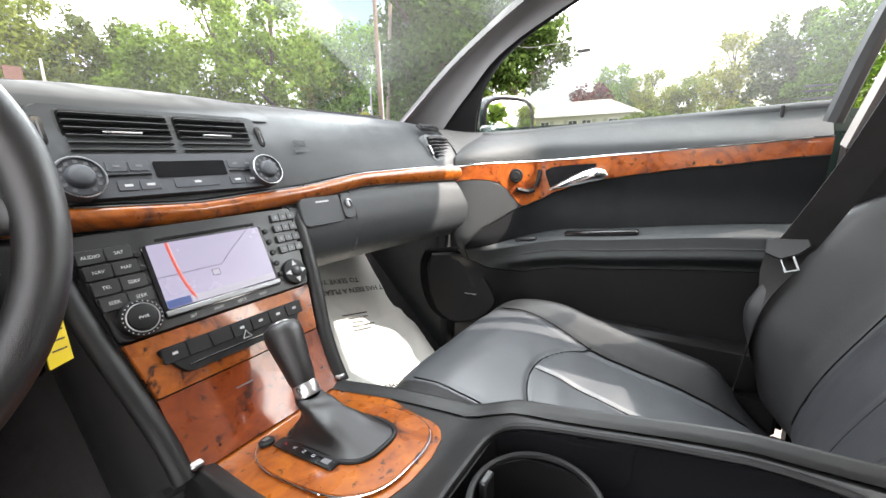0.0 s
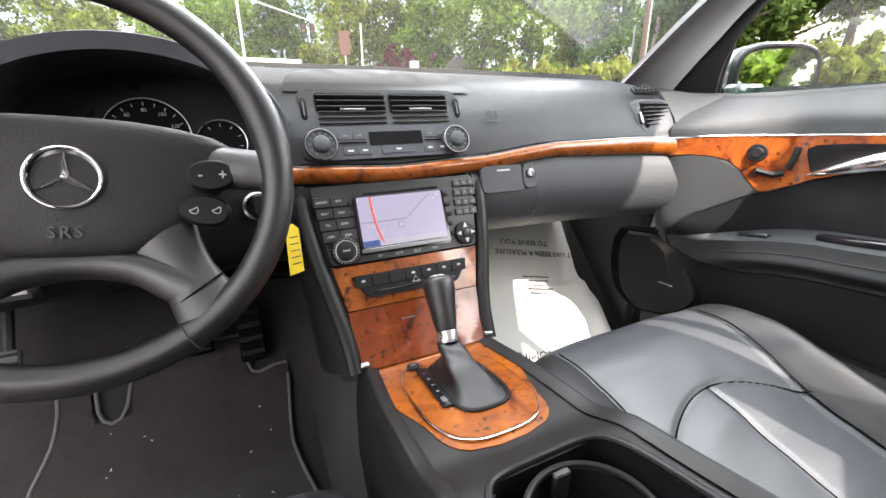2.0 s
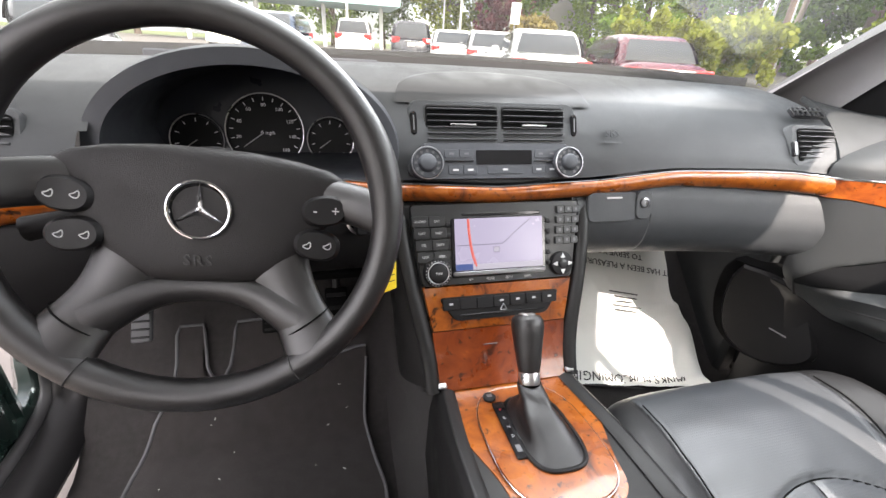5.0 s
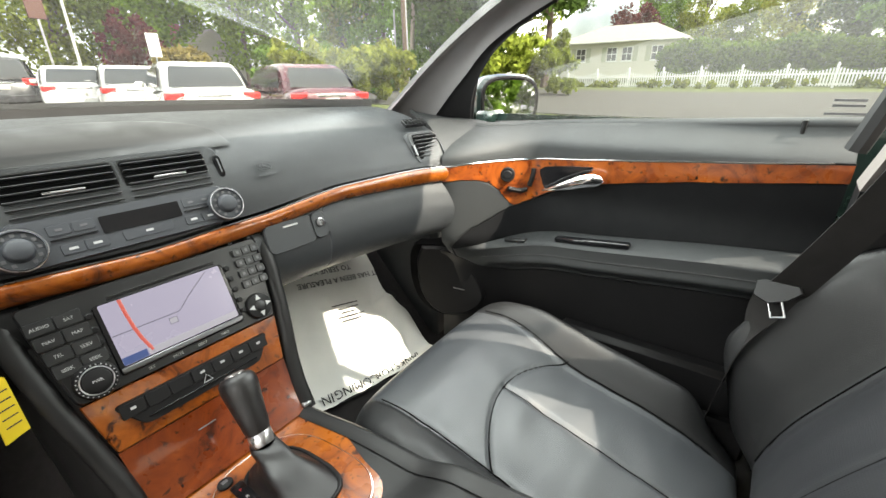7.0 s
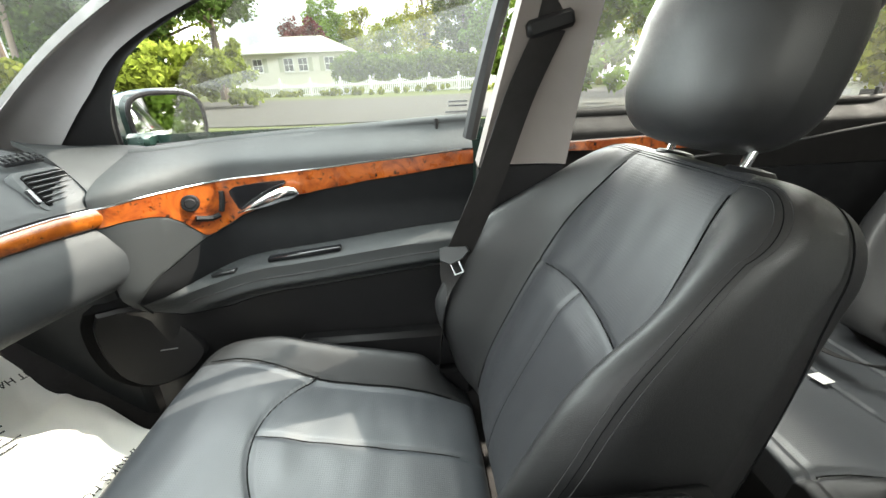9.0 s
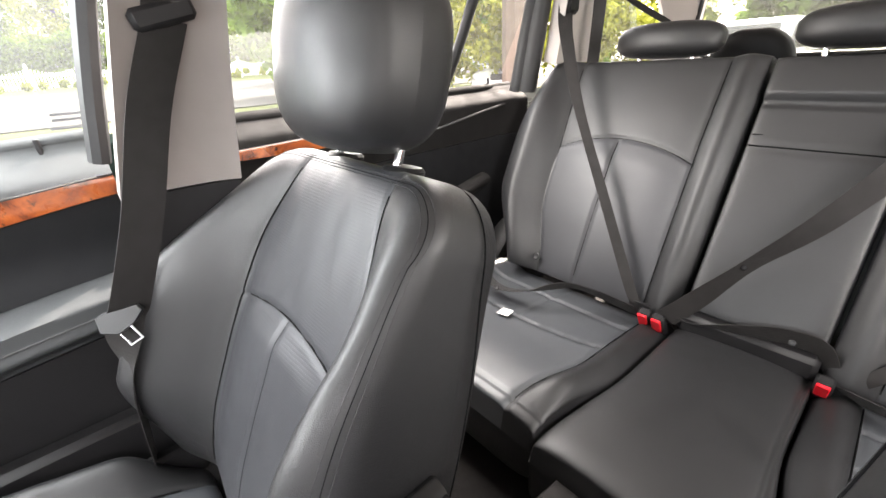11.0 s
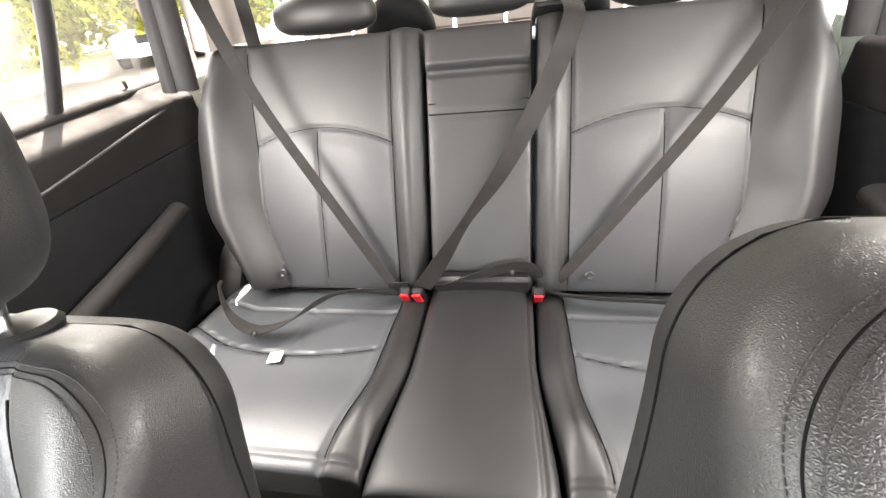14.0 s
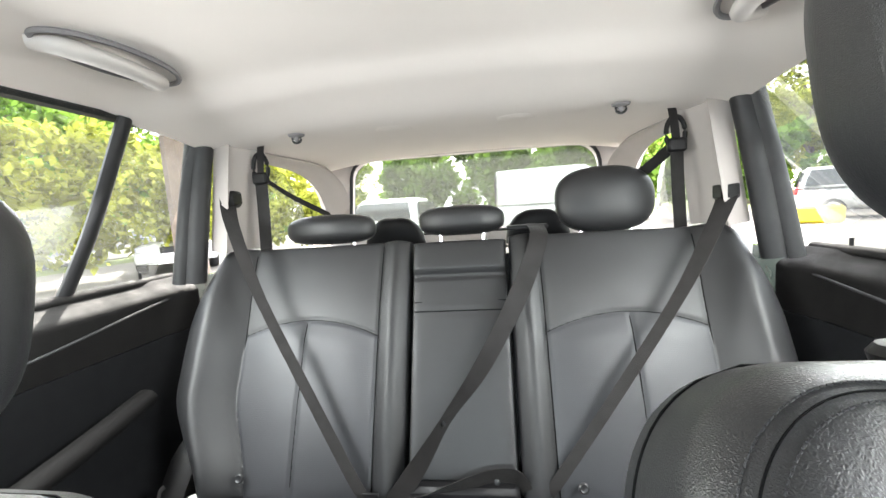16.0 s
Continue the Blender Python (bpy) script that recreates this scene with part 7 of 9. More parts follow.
# front passenger belt on the door pillar
fb = thing("front_seat_belt", (0.66, -0.90, 0.45), "dark grey seat belt on the door pillar with metal tongue", "seat belt", "seat belts")
part("webbing", strap([(0.622, -0.920, 1.185), (0.622, -0.866, 1.07), (0.622, -0.812, 0.92), (0.622, -0.755, 0.79), (0.630, -0.735, 0.75), (0.640, -0.712, 0.62), (0.655, -0.69, 0.42)],
                      [(-0.15, 1, 0.25)] * 4 + [(0.3, 0.8, 0.0), (0.85, -0.06, -0.5), (0.85, -0.06, -0.5)], 0.056), M_BELT, fb, "dark grey woven webbing")
part("webbing_upper", strap([(0.630, -0.965, 1.36), (0.626, -0.945, 1.28), (0.622, -0.920, 1.185)], [(-0.15, 1, 0.1)] * 3, 0.058), M_BELT, fb)
part("belt_guide", rbox((0.624, -0.918, 1.190), (0.026, 0.085, 0.030), 0.010, Matrix.Rotation(radians(-14), 4, "X")), M_PLASTIC, fb, "black belt guide")
tgm = facing((0.612, -0.738, 0.762), (-0.9, 0.25, 0.35), (0.1, 0.5, 1))
part("tongue_grip", xf(prism([(-0.030, 0.012), (-0.014, -0.006), (0.014, -0.006), (0.034, 0.002), (0.034, 0.014), (0.010, 0.024), (-0.008, 0.034), (-0.020, 0.034)][::-1][::-1], -0.005, 0.006, c=0.002), tgm), M_BUTTON, fb, "grey tongue grip")
lp = [(-0.012, -0.006), (-0.014, -0.034), (0.010, -0.036), (0.012, -0.006)]
part("tongue", xf(tube([(x * 0.75 - 0.004, y * 0.85, 0.0) for x, y in lp], 0.0022, 6, closed=True), tgm), M_SATIN, fb, "bright metal tongue")
part("buckle_seat_side", rbox((0.165, -0.715, 0.50), (0.025, 0.03, 0.09), 0.008), M_PLASTIC, fb)
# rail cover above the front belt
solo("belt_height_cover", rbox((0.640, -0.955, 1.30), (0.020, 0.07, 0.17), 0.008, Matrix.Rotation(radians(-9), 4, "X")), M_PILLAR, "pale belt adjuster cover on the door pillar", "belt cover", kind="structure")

# rear belts
rl = thing("rear_seat_belt", (0.62, -1.95, 1.20), "dark grey rear belt buckled from the passenger-side pillar to the middle", "seat belt", "seat belts")
A = (0.60, 0.30, 0.74)
part("webbing", strap([(0.628, -1.905, 1.217), (0.592, -1.865, 1.150), (0.50, -1.800, 0.985), (0.36, -1.725, 0.775), (0.235, -1.670, 0.575), (0.205, -1.668, 0.530)],
                      [(0.92, 0.2, 0.35), (0.88, 0.2, 0.42), (0.84, 0.1, 0.53), (0.84, 0.1, 0.53), (0.86, 0.1, 0.5), (0.9, 0.1, 0.4)], 0.046), M_BELT, rl, "dark grey woven webbing")
part("lap_webbing", strap([(0.212, -1.660, 0.530), (0.30, -1.630, 0.556), (0.36, -1.585, 0.575), (0.43, -1.520, 0.558), (0.51, -1.495, 0.552), (0.59, -1.530, 0.566), (0.655, -1.60, 0.585), (0.70, -1.66, 0.56)],
                          [(0.1, 0.5, 0.85), (0.1, 0.6, 0.75), (0.3, 0.75, 0.55), (0.3, 0.9, 0.2), (0.0, 0.9, 0.35), (-0.3, 0.75, 0.5), (-0.5, 0.6, 0.6), (-0.5, 0.6, 0.6)], 0.046), M_BELT, rl)
part("belt_stud", lathe([(0.006, 0), (0.006, 0.003), (0.004, 0.004)], 14, facing((0.495, -1.475, 0.560), (0, 0.5, 0.8))), M_PLASTIC, rl, "round black belt stud")
part("tongue", rbox((0.208, -1.668, 0.540), (0.05, 0.006, 0.03), 0.002), M_PLASTIC, rl)
part("pillar_guide", rbox((0.632, -1.925, 1.232), (0.045, 0.06, 0.05), 0.018), M_PLASTIC, rl, "black belt outlet")
rc = thing("rear_seat_belt", (-0.20, -1.98, 1.09), "dark grey middle rear belt crossing the armrest to the buckle", "seat belt", "seat belts")
part("webbing", strap([(-0.205, -1.975, 1.110), (-0.205, -1.900, 1.075), (-0.150, -1.835, 0.955), (-0.055, -1.770, 0.800), (0.035, -1.720, 0.690), (0.105, -1.685, 0.590), (0.148, -1.672, 0.535)],
                      [(1, 0, 0.1), (0.95, 0.05, 0.3), (0.92, 0.1, 0.4), (0.88, 0.45, 0.45), (0.55, 0.75, 0.35), (0.85, 0.3, 0.45), (0.9, 0.1, 0.4)], 0.046), M_BELT, rc, "twisted dark grey webbing")
part("lap_webbing", strap([(0.150, -1.690, 0.525), (0.09, -1.690, 0.530), (0.01, -1.680, 0.564), (-0.06, -1.690, 0.584), (-0.12, -1.700, 0.576), (-0.150, -1.700, 0.520)],
                          [(0, 0.5, 0.85), (0.1, 0.7, 0.7), (0.25, 0.5, 0.85), (0.1, 0.4, 0.9), (-0.2, 0.3, 0.9), (-0.4, 0.3, 0.85)], 0.046), M_BELT, rc)
part("belt_stud", lathe([(0.006, 0), (0.006, 0.003), (0.004, 0.004)], 14, facing((-0.077, -1.672, 0.586), (0, 0.9, 0.35))), M_BUTTON, rc, "round grey belt stud")
part("belt_stud", lathe([(0.006, 0), (0.006, 0.003), (0.004, 0.004)], 14, facing((0.035, -1.712, 0.692), (0.2, 0.9, 0.35))), M_PLASTIC, rc)
part("top_guide", rbox((-0.185, -1.995, 1.102), (0.11, 0.035, 0.012), 0.004), M_PLASTIC, rc, "black belt outlet")
rr = thing("rear_seat_belt", (-0.62, -1.95, 1.17), "dark grey rear belt buckled from the driver-side pillar to the middle", "seat belt", "seat belts")
part("webbing", strap([(-0.648, -1.910, 1.155), (-0.600, -1.865, 1.095), (-0.50, -1.795, 0.960), (-0.36, -1.735, 0.780), (-0.21, -1.690, 0.585), (-0.158, -1.690, 0.515)],
                      [(0.9, -0.2, -0.4), (0.86, -0.15, -0.46), (0.84, -0.1, -0.53), (0.84, -0.1, -0.53), (0.86, -0.1, -0.5), (0.9, -0.1, -0.4)], 0.056), M_BELT, rr, "dark grey woven webbing")
part("lap_webbing", strap([(-0.150, -1.690, 0.512), (-0.24, -1.650, 0.530), (-0.36, -1.625, 0.545), (-0.50, -1.620, 0.545), (-0.66, -1.63, 0.56)], [(0.1, 0.6, 0.75)] * 5, 0.046), M_BELT, rr)
part("tongue", rbox((-0.150, -1.685, 0.518), (0.05, 0.006, 0.03), 0.002), M_PLASTIC, rr)
part("pillar_guide", rbox((-0.652, -1.925, 1.163), (0.045, 0.06, 0.05), 0.018), M_PLASTIC, rr, "black belt outlet")
for s in (1, -1):
    nt_ = thing("cargo_belt", (0.57 * s, -1.97, 1.34), "black third-row belt hanging by a loop from the roof edge", "seat belt", "cargo belts")
    part("loop", tube([(s * (0.555 + 0.022 * math.cos(a)), -1.965, 1.315 + 0.040 * math.sin(a)) for a in [2 * math.pi * i / 24 for i in range(24)]], 0.006, 8, closed=True), M_PLASTIC, nt_, "black guide loop")
    part("hanger", strap([(s * 0.545, -1.96, 1.375), (s * 0.550, -1.96, 1.34), (s * 0.555, -1.962, 1.295)], [(1, 0, 0)] * 3, 0.020), M_BELT, nt_)
    part("webbing", strap([(s * 0.556, -1.962, 1.28), (s * 0.560, -1.965, 1.18), (s * 0.570, -1.97, 1.02)], [(1, 0.2, 0)] * 3, 0.034), M_BELT, nt_)
    part("cross_webbing", strap([(s * 0.550, -1.965, 1.285), (s * 0.50, -2.03, 1.23), (s * 0.42, -2.12, 1.165)], [(0.4, 0.2, 0.8)] * 3, 0.030), M_BELT, nt_)
    part("knot", rbox((s * 0.556, -1.962, 1.285), (0.045, 0.022, 0.034), 0.010), M_PLASTIC, nt_)

# child-seat tags and a card on the rear seat
for x in (0.524, 0.244, -0.256, -0.535):
    solo("anchor_tag", lathe([(0.011, 0), (0.011, 0.003), (0.008, 0.005), (0.004, 0.0035)], 18, facing((x, -1.684, 0.568), (0, 0.9, 0.4))), M_BUTTON, "small round grey child-seat anchor button on the backrest", "anchor button", "anchor buttons")
solo("card", rbox((0.430, -1.432, 0.5365), (0.030, 0.032, 0.0012), 0.0004, Matrix.Rotation(radians(12), 4, "Z") @ Matrix.Rotation(radians(5), 4, "X")), M_PAPER, "small white paper slip lying on the rear seat", "paper slip")

# ---- mats and pedals ----
MAT_TURN = radians(-9)


def on_sheet(u, v):
    """Local sheet metres to the floor's x and y."""
    c, k = math.cos(MAT_TURN), math.sin(MAT_TURN)
    return 0.462 + u * c - v * k, 0.176 + u * k + v * c


def pmat(a, b):
    u, v = -0.198 + 0.396 * a, -0.158 + 0.330 * b
    u += 0.016 * noise.noise(Vector((v * 9, b, 2))) * (1 if a > 0.5 else 0.3) - 0.030 * sst(0.35, 0.62, b) * sst(0.5, 1.0, a)
    x, y = on_sheet(u, v)
    z = floor_z(x, y) + 0.012 + 0.007 * abs(noise.noise(Vector((x * 7, y * 7, 1)))) + 0.006 * abs(noise.noise(Vector((x * 17, y * 15, 4))))
    z += 0.026 * sst(0.84, 1.0, a) * (0.55 + 0.45 * math.sin(y * 19)) + 0.012 * sst(0.10, 0.0, b)
    z += 0.010 * math.exp(-((b - 0.50) / 0.03) ** 2) * sst(0.55, 0.95, a)
    return Vector((x, y, z)), Vector((0, 0, 1))


paper = thing("paper_floor_mat", (0.46, 0.17, 0.33), "crumpled white paper floor mat with black lettering in the passenger footwell", "floor mat")
part("sheet", thick(pmat, 80, 90, 0.0012), M_PAPER, paper, "creased white paper")


def on_mat(u, v, lift=0.019):
    x, y = on_sheet(u, v)
    d = 0.02
    z0, z1 = floor_z(x, y), floor_z(x, y + d)
    n = Vector((0, -(z1 - z0) / d, 1)).normalized()
    return facing(Vector((x, y, z0)) + n * lift, n, (math.sin(MAT_TURN), -math.cos(MAT_TURN), 0.0))


for words, u, v, sz in (("IT HAS BEEN A PLEASURE", 0.035, 0.088, 0.0235), ("TO SERVE YOU", 0.010, 0.112, 0.0235)):
    lettering("mat_line", words, sz, on_mat(u, v), M_INK, paper, 0.0004)
for k in range(5):
    part("mat_line", xf(rbox((0, 0, 0), (0.085 - 0.018 * (k % 3), 0.0032, 0.0006), 0.0002), on_mat(0.012 + 0.004 * (k % 2), 0.034 - 0.0085 * k)), M_INK, paper)
for letters, u in (("THANKS", 0.120), ("FOR", 0.018), ("COMING", -0.072), ("IN", -0.158)):
    lettering("mat_line", letters, 0.033, on_mat(u, -0.128, 0.021), M_INK, paper, 0.0004)
part("mat_rule", xf(rbox((0, 0, 0), (0.16, 0.003, 0.0006), 0.0002), on_mat(-0.06, -0.148, 0.026)), M_INK, paper)

carpet_mat = thing("floor_mat", (-0.42, 0.0, 0.325), "worn dark brown carpet floor mat with grey bound edge", "floor mat")


def mat_left(y):
    return table([(-0.34, -0.675), (-0.01, -0.658), (0.076, -0.636), (0.121, -0.610), (0.151, -0.602), (0.215, -0.607)], y)


def mat_right(y):
    return table([(-0.34, -0.195), (-0.10, -0.200), (-0.01, -0.219), (0.046, -0.229), (0.156, -0.215), (0.215, -0.215)], y)


def mat_at(x, y, lift=0.012):
    return Vector((x, y, floor_z(x, y) + lift + 0.002 * noise.noise(Vector((x * 12, y * 12, 5)))))


def mat_geo():
    """The mat with its two notches for the pedals."""
    def fn(a, b):
        y = -0.34 + 0.555 * b
        return mat_at(mat_left(y) + (mat_right(y) - mat_left(y)) * a, y)
    V, F = grid(fn, 64, 72)
    keep = []
    for q in F:
        x, y = sum(V[k][0] for k in q) / 4, sum(V[k][1] for k in q) / 4
        if not ((-0.552 < x < -0.492 and y > 0.140) or (x > -0.291 and y > 0.157)):
            keep.append(q)
    return V, keep


part("mat_carpet", mat_geo(), M_MAT, carpet_mat)
yl = [-0.34 + 0.02 * k for k in range(28)]
for pts in ([(mat_left(y), y) for y in yl] + [(-0.60, 0.213), (-0.556, 0.213), (-0.552, 0.20), (-0.544, 0.150), (-0.536, 0.138), (-0.524, 0.133), (-0.510, 0.136), (-0.500, 0.150), (-0.494, 0.175), (-0.492, 0.20), (-0.488, 0.213), (-0.40, 0.214), (-0.296, 0.213), (-0.291, 0.205), (-0.292, 0.172), (-0.284, 0.156), (-0.270, 0.152), (-0.240, 0.157), (-0.216, 0.157)],
            [(mat_right(y), y) for y in yl if y < 0.158]):
    part("mat_edge", tube([mat_at(x, y, 0.013) for x, y in pts], 0.0032, 8), M_BIND, carpet_mat, "grey bound edge")
rng = random.Random(4)
crumbs = []
for k in range(34):
    x, y = rng.uniform(-0.62, -0.24), rng.uniform(-0.28, 0.12)
    crumbs.append(rbox((x, y, floor_z(x, y) + 0.015), (rng.uniform(0.001, 0.007), 0.0011, 0.001), 0.0004, Matrix.Rotation(rng.uniform(0, 3), 4, "Z")))
part("crumbs", join(*crumbs), M_PAPER, carpet_mat, "pale crumbs and fibres")
ped = thing("pedals", (-0.45, 0.30, 0.40), "brake and parking brake pedals with worn rubber pads", "pedals")
for x, y, z, w, h in ((-0.628, 0.135, 0.582, 0.034, 0.062), (-0.385, 0.17, 0.545, 0.085, 0.055), (-0.275, 0.19, 0.53, 0.05, 0.12)):
    pm = facing((x, y, z), (0, -0.8, 0.6))
    # right-hand pads near-black: the footwell's darkness is put into their colour
    pb_ = part("pedal_pad", xf(rbox((0, 0, 0), (w, h, 0.014), 0.005), pm), M_GROOVE if x > -0.5 else M_BIND, ped, "rubber pedal pad" if x > -0.5 else "worn shiny parking brake pad")
    for k in range(4):
        part("pad_rib", xf(rbox((0, -h * 0.36 + h * 0.24 * k, 0.008), (w * 0.86, h * 0.07, 0.004), 0.001), pm), M_PLASTIC, pb_)
    part("pedal_arm", tube([pm @ Vector((0, 0.0, -0.005)), Vector((x, y + 0.06, z + 0.08)), Vector((x, y + 0.10, z + 0.22))], 0.008, 8), M_BODYDK, ped)
# roof fittings
for s in (1, -1):
    gh = thing("grab_handle", (0.48 * s, -1.46, 1.43), "pale beige moulded grab handle on the headliner", "grab handle", "grab handles")
    part("grip", tube(smooth_path([(s * gx, gy, roof_z(gx, gy) - dz) for gx, gy, dz in ((0.503, -1.362, 0.002), (0.470, -1.378, 0.014), (0.455, -1.435, 0.019), (0.460, -1.500, 0.018), (0.478, -1.545, 0.011), (0.508, -1.562, 0.001))], 8), 0.0155, 12, flat=0.85), M_GRIP, gh)
    oval = [(0.478 + 0.050 * math.cos(a) * (1 if math.cos(a) < 0 else 0.75), -1.462 + 0.118 * math.sin(a)) for a in [2 * math.pi * i / 40 for i in range(40)]]
    # grey ring stands for the dark shaded outline round the handle
    part("handle_recess", tube([(s * gx, gy, roof_z(gx, gy) - 0.003) for gx, gy in oval], 0.0045, 6, closed=True), M_PILLARD, gh, "grey shadow-gap trim")
    hk = thing("coat_hook", (0.413 * s, -1.915, 1.372), "small pale coat hook on the headliner", "coat hook", "coat hooks")
    part("hook_plate", lathe([(0.022, -0.010), (0.020, -0.014), (0.008, -0.018), (0.004, -0.030)], 20, Matrix.Translation((0.413 * s, -1.915, roof_z(0.413, -1.915) + 0.006))), M_PILLARD, hk)
    part("hook_eye", tube([(0.413 * s + 0.012 * math.cos(a), -1.915, roof_z(0.413, -1.915) - 0.016 + 0.010 * math.sin(a)) for a in [2 * math.pi * i / 16 for i in range(16)]], 0.003, 6, closed=True), M_BUTTON, hk)
    solo("roof_speaker", grid(lambda a, b: Vector((0.17 * s + 0.052 * b * math.cos(2 * math.pi * a), -2.02 + 0.052 * b * math.sin(2 * math.pi * a), roof_z(0.17 * s + 0.052 * b * math.cos(2 * math.pi * a), -2.02 + 0.052 * b * math.sin(2 * math.pi * a)) - 0.0026 * (1 - b ** 8) - 0.0012 * sst(0.62, 0.55, b))), 36, 16, cu=True),
         M_LINER, "round pale speaker cover flush in the headliner", "speaker cover", "roof speakers")

# ---- outside ----
M_ASPH = material("asphalt", (0.13, 0.115, 0.105), 0.9, bump=0.8, bscale=90, var=0.18, vscale=1.2)
M_ROAD = material("road_asphalt", (0.065, 0.063, 0.060), 0.9, bump=0.6, bscale=90, var=0.12, vscale=0.7)
M_GRASS = material("lawn", (0.085, 0.105, 0.025), 0.9, bump=1.0, bscale=40, var=0.35, vscale=2.0)


def ground_z(x, y):
    """The lot rises gently ahead of the car, and the verge beyond the road a little more."""
    return 0.020 * (clamp(y, 3.0, 30.0) - 3.0) + 0.030 * max(0, x - 9.0) * sst(9, 14, x)


xs = [-600, -300, -150, -80, -40, -20, -10, 0, 6, 9, 12, 14, 18, 22, 26, 30, 34, 40, 50, 70, 120, 300, 600]
ys = [-600, -300, -150, -90, -60, -40, -20, -10, 0, 3, 10, 20, 30, 40, 60, 90, 150, 300, 600]
V = [(x, y, ground_z(x, y) if x < 70 else ground_z(70, y)) for y in ys for x in xs]
nx = len(xs)
solo("ground", (V, [(j * nx + i, j * nx + i + 1, (j + 1) * nx + i + 1, (j + 1) * nx + i) for j in range(len(ys) - 1) for i in range(nx - 1)]), M_GRASS, "green lawn reaching away on all sides", "ground", kind="structure")
solo("pavement", thick(lambda a, b: (Vector((-40 + 52 * a, -26 + 90 * b, ground_z(-40 + 52 * a, -26 + 90 * b) + 0.02)), Vector((0, 0, 1))), 26, 45, 0.03), M_ASPH, "sunlit grey asphalt car lot", "pavement", kind="structure")
solo("road", thick(lambda a, b: (Vector((13.5 + 15 * a, -120 + 260 * b, ground_z(13.5 + 15 * a, -120 + 260 * b) + 0.03)), Vector((0, 0, 1))), 12, 130, 0.03), M_ROAD, "pale grey asphalt road beside the lot", "road", kind="structure")


def leaf_material(name, c, t=0.5):
    mt = material(name, c, 0.7, var=0.3, vscale=0.6, spec=0.12)
    nt = mt.node_tree
    N, L = nt.nodes, nt.links
    b = N["Principled BSDF"]
    geo = N.new("ShaderNodeNewGeometry")
    hsv = N.new("ShaderNodeHueSaturation")
    src = b.inputs["Base Color"].links[0].from_socket
    mr = N.new("ShaderNodeMapRange")
    mr.inputs["To Min"].default_value, mr.inputs["To Max"].default_value = 0.55, 1.5
    L.new(geo.outputs["Random Per Island"], mr.inputs["Value"])
    L.new(mr.outputs["Result"], hsv.inputs["Value"])
    oi = N.new("ShaderNodeObjectInfo")
    mh = N.new("ShaderNodeMapRange")
    mh.inputs["To Min"].default_value, mh.inputs["To Max"].default_value = 0.47, 0.53
    L.new(oi.outputs["Random"], mh.inputs["Value"])
    L.new(mh.outputs["Result"], hsv.inputs["Hue"])
    L.new(src, hsv.inputs["Color"])
    L.new(hsv.outputs["Color"], b.inputs["Base Color"])
    tr, mx = N.new("ShaderNodeBsdfTranslucent"), N.new("ShaderNodeMixShader")
    L.new(hsv.outputs["Color"], tr.inputs["Color"])
    mx.inputs["Fac"].default_value = t
    out = N["Material Output"]
    L.new(b.outputs["BSDF"], mx.inputs[1])
    L.new(tr.outputs["BSDF"], mx.inputs[2])
    L.new(mx.outputs["Shader"], out.inputs["Surface"])
    return mt


M_LEAF = leaf_material("leaves_green", (0.150, 0.215, 0.032))
M_LEAFY = leaf_material("leaves_yellow_green", (0.21, 0.26, 0.042))
M_LEAFD = leaf_material("leaves_dark", (0.075, 0.12, 0.03))
M_LEAFR = leaf_material("leaves_red", (0.10, 0.035, 0.03))
M_LEAFT = leaf_material("leaves_tan", (0.26, 0.20, 0.07))
M_BARK = material("bark", (0.12, 0.09, 0.07), 0.95, bump=1.0, bscale=30, var=0.3)
M_POLE = material("weathered_pole", (0.33, 0.27, 0.22), 0.9, bump=1.0, bscale=40, var=0.2)
M_POLEB = material("brown_pole", (0.17, 0.115, 0.085), 0.9, bump=1.0, bscale=40, var=0.25)
M_WHITE = material("white_vinyl", (0.80, 0.80, 0.79), 0.5, var=0.04)
M_SIDING = material("cream_siding", (0.66, 0.64, 0.57), 0.8, var=0.05, bump=0.4, bscale=20)
M_SHINGLE = material("grey_shingles", (0.34, 0.32, 0.30), 0.9, bump=0.8, bscale=30, var=0.15)
M_SHUT = material("dull_shutters", (0.42, 0.42, 0.34), 0.7, var=0.1)
M_DKGLASS = material("dark_glass", (0.03, 0.035, 0.04), 0.08, var=0.1, rvar=0.04)
M_CANOPY = material("pale_blue_canopy", (0.42, 0.62, 0.66), 0.5, var=0.05)
M_CONC = material("pale_concrete", (0.5, 0.49, 0.46), 0.9, var=0.1)
M_TYRE = material("tyre", (0.02, 0.02, 0.02), 0.85, var=0.1)
M_LAMP = material("tail_lamp", (0.45, 0.02, 0.02), 0.15, coat=1.0, var=0.1)
M_HEADL = material("head_lamp", (0.6, 0.6, 0.62), 0.1, coat=1.0, var=0.1)


def rand_dir(r):
    z = r.uniform(-1, 1)
    a = r.uniform(0, 2 * math.pi)
    q = math.sqrt(1 - z * z)
    return Vector((q * math.cos(a), q * math.sin(a), z))


def leaves(r, spots, per, size):
    """Clumps of leaf blades; spots: centre and radius."""
    V, F = [], []
    for c, rad in spots:
        for _ in range(per):
            d = rand_dir(r)
            p = c + d * rad * (0.35 + 0.65 * r.random()) 
            u = rand_dir(r)
            w = u.cross(rand_dir(r)).normalized()
            s = size * r.uniform(0.6, 1.4)
            o = len(V)
            V += [tuple(p - u * s), tuple(p + w * s * 0.55), tuple(p + u * s), tuple(p - w * s * 0.55)]
            F.append((o, o + 1, o + 2, o + 3))
    return V, F


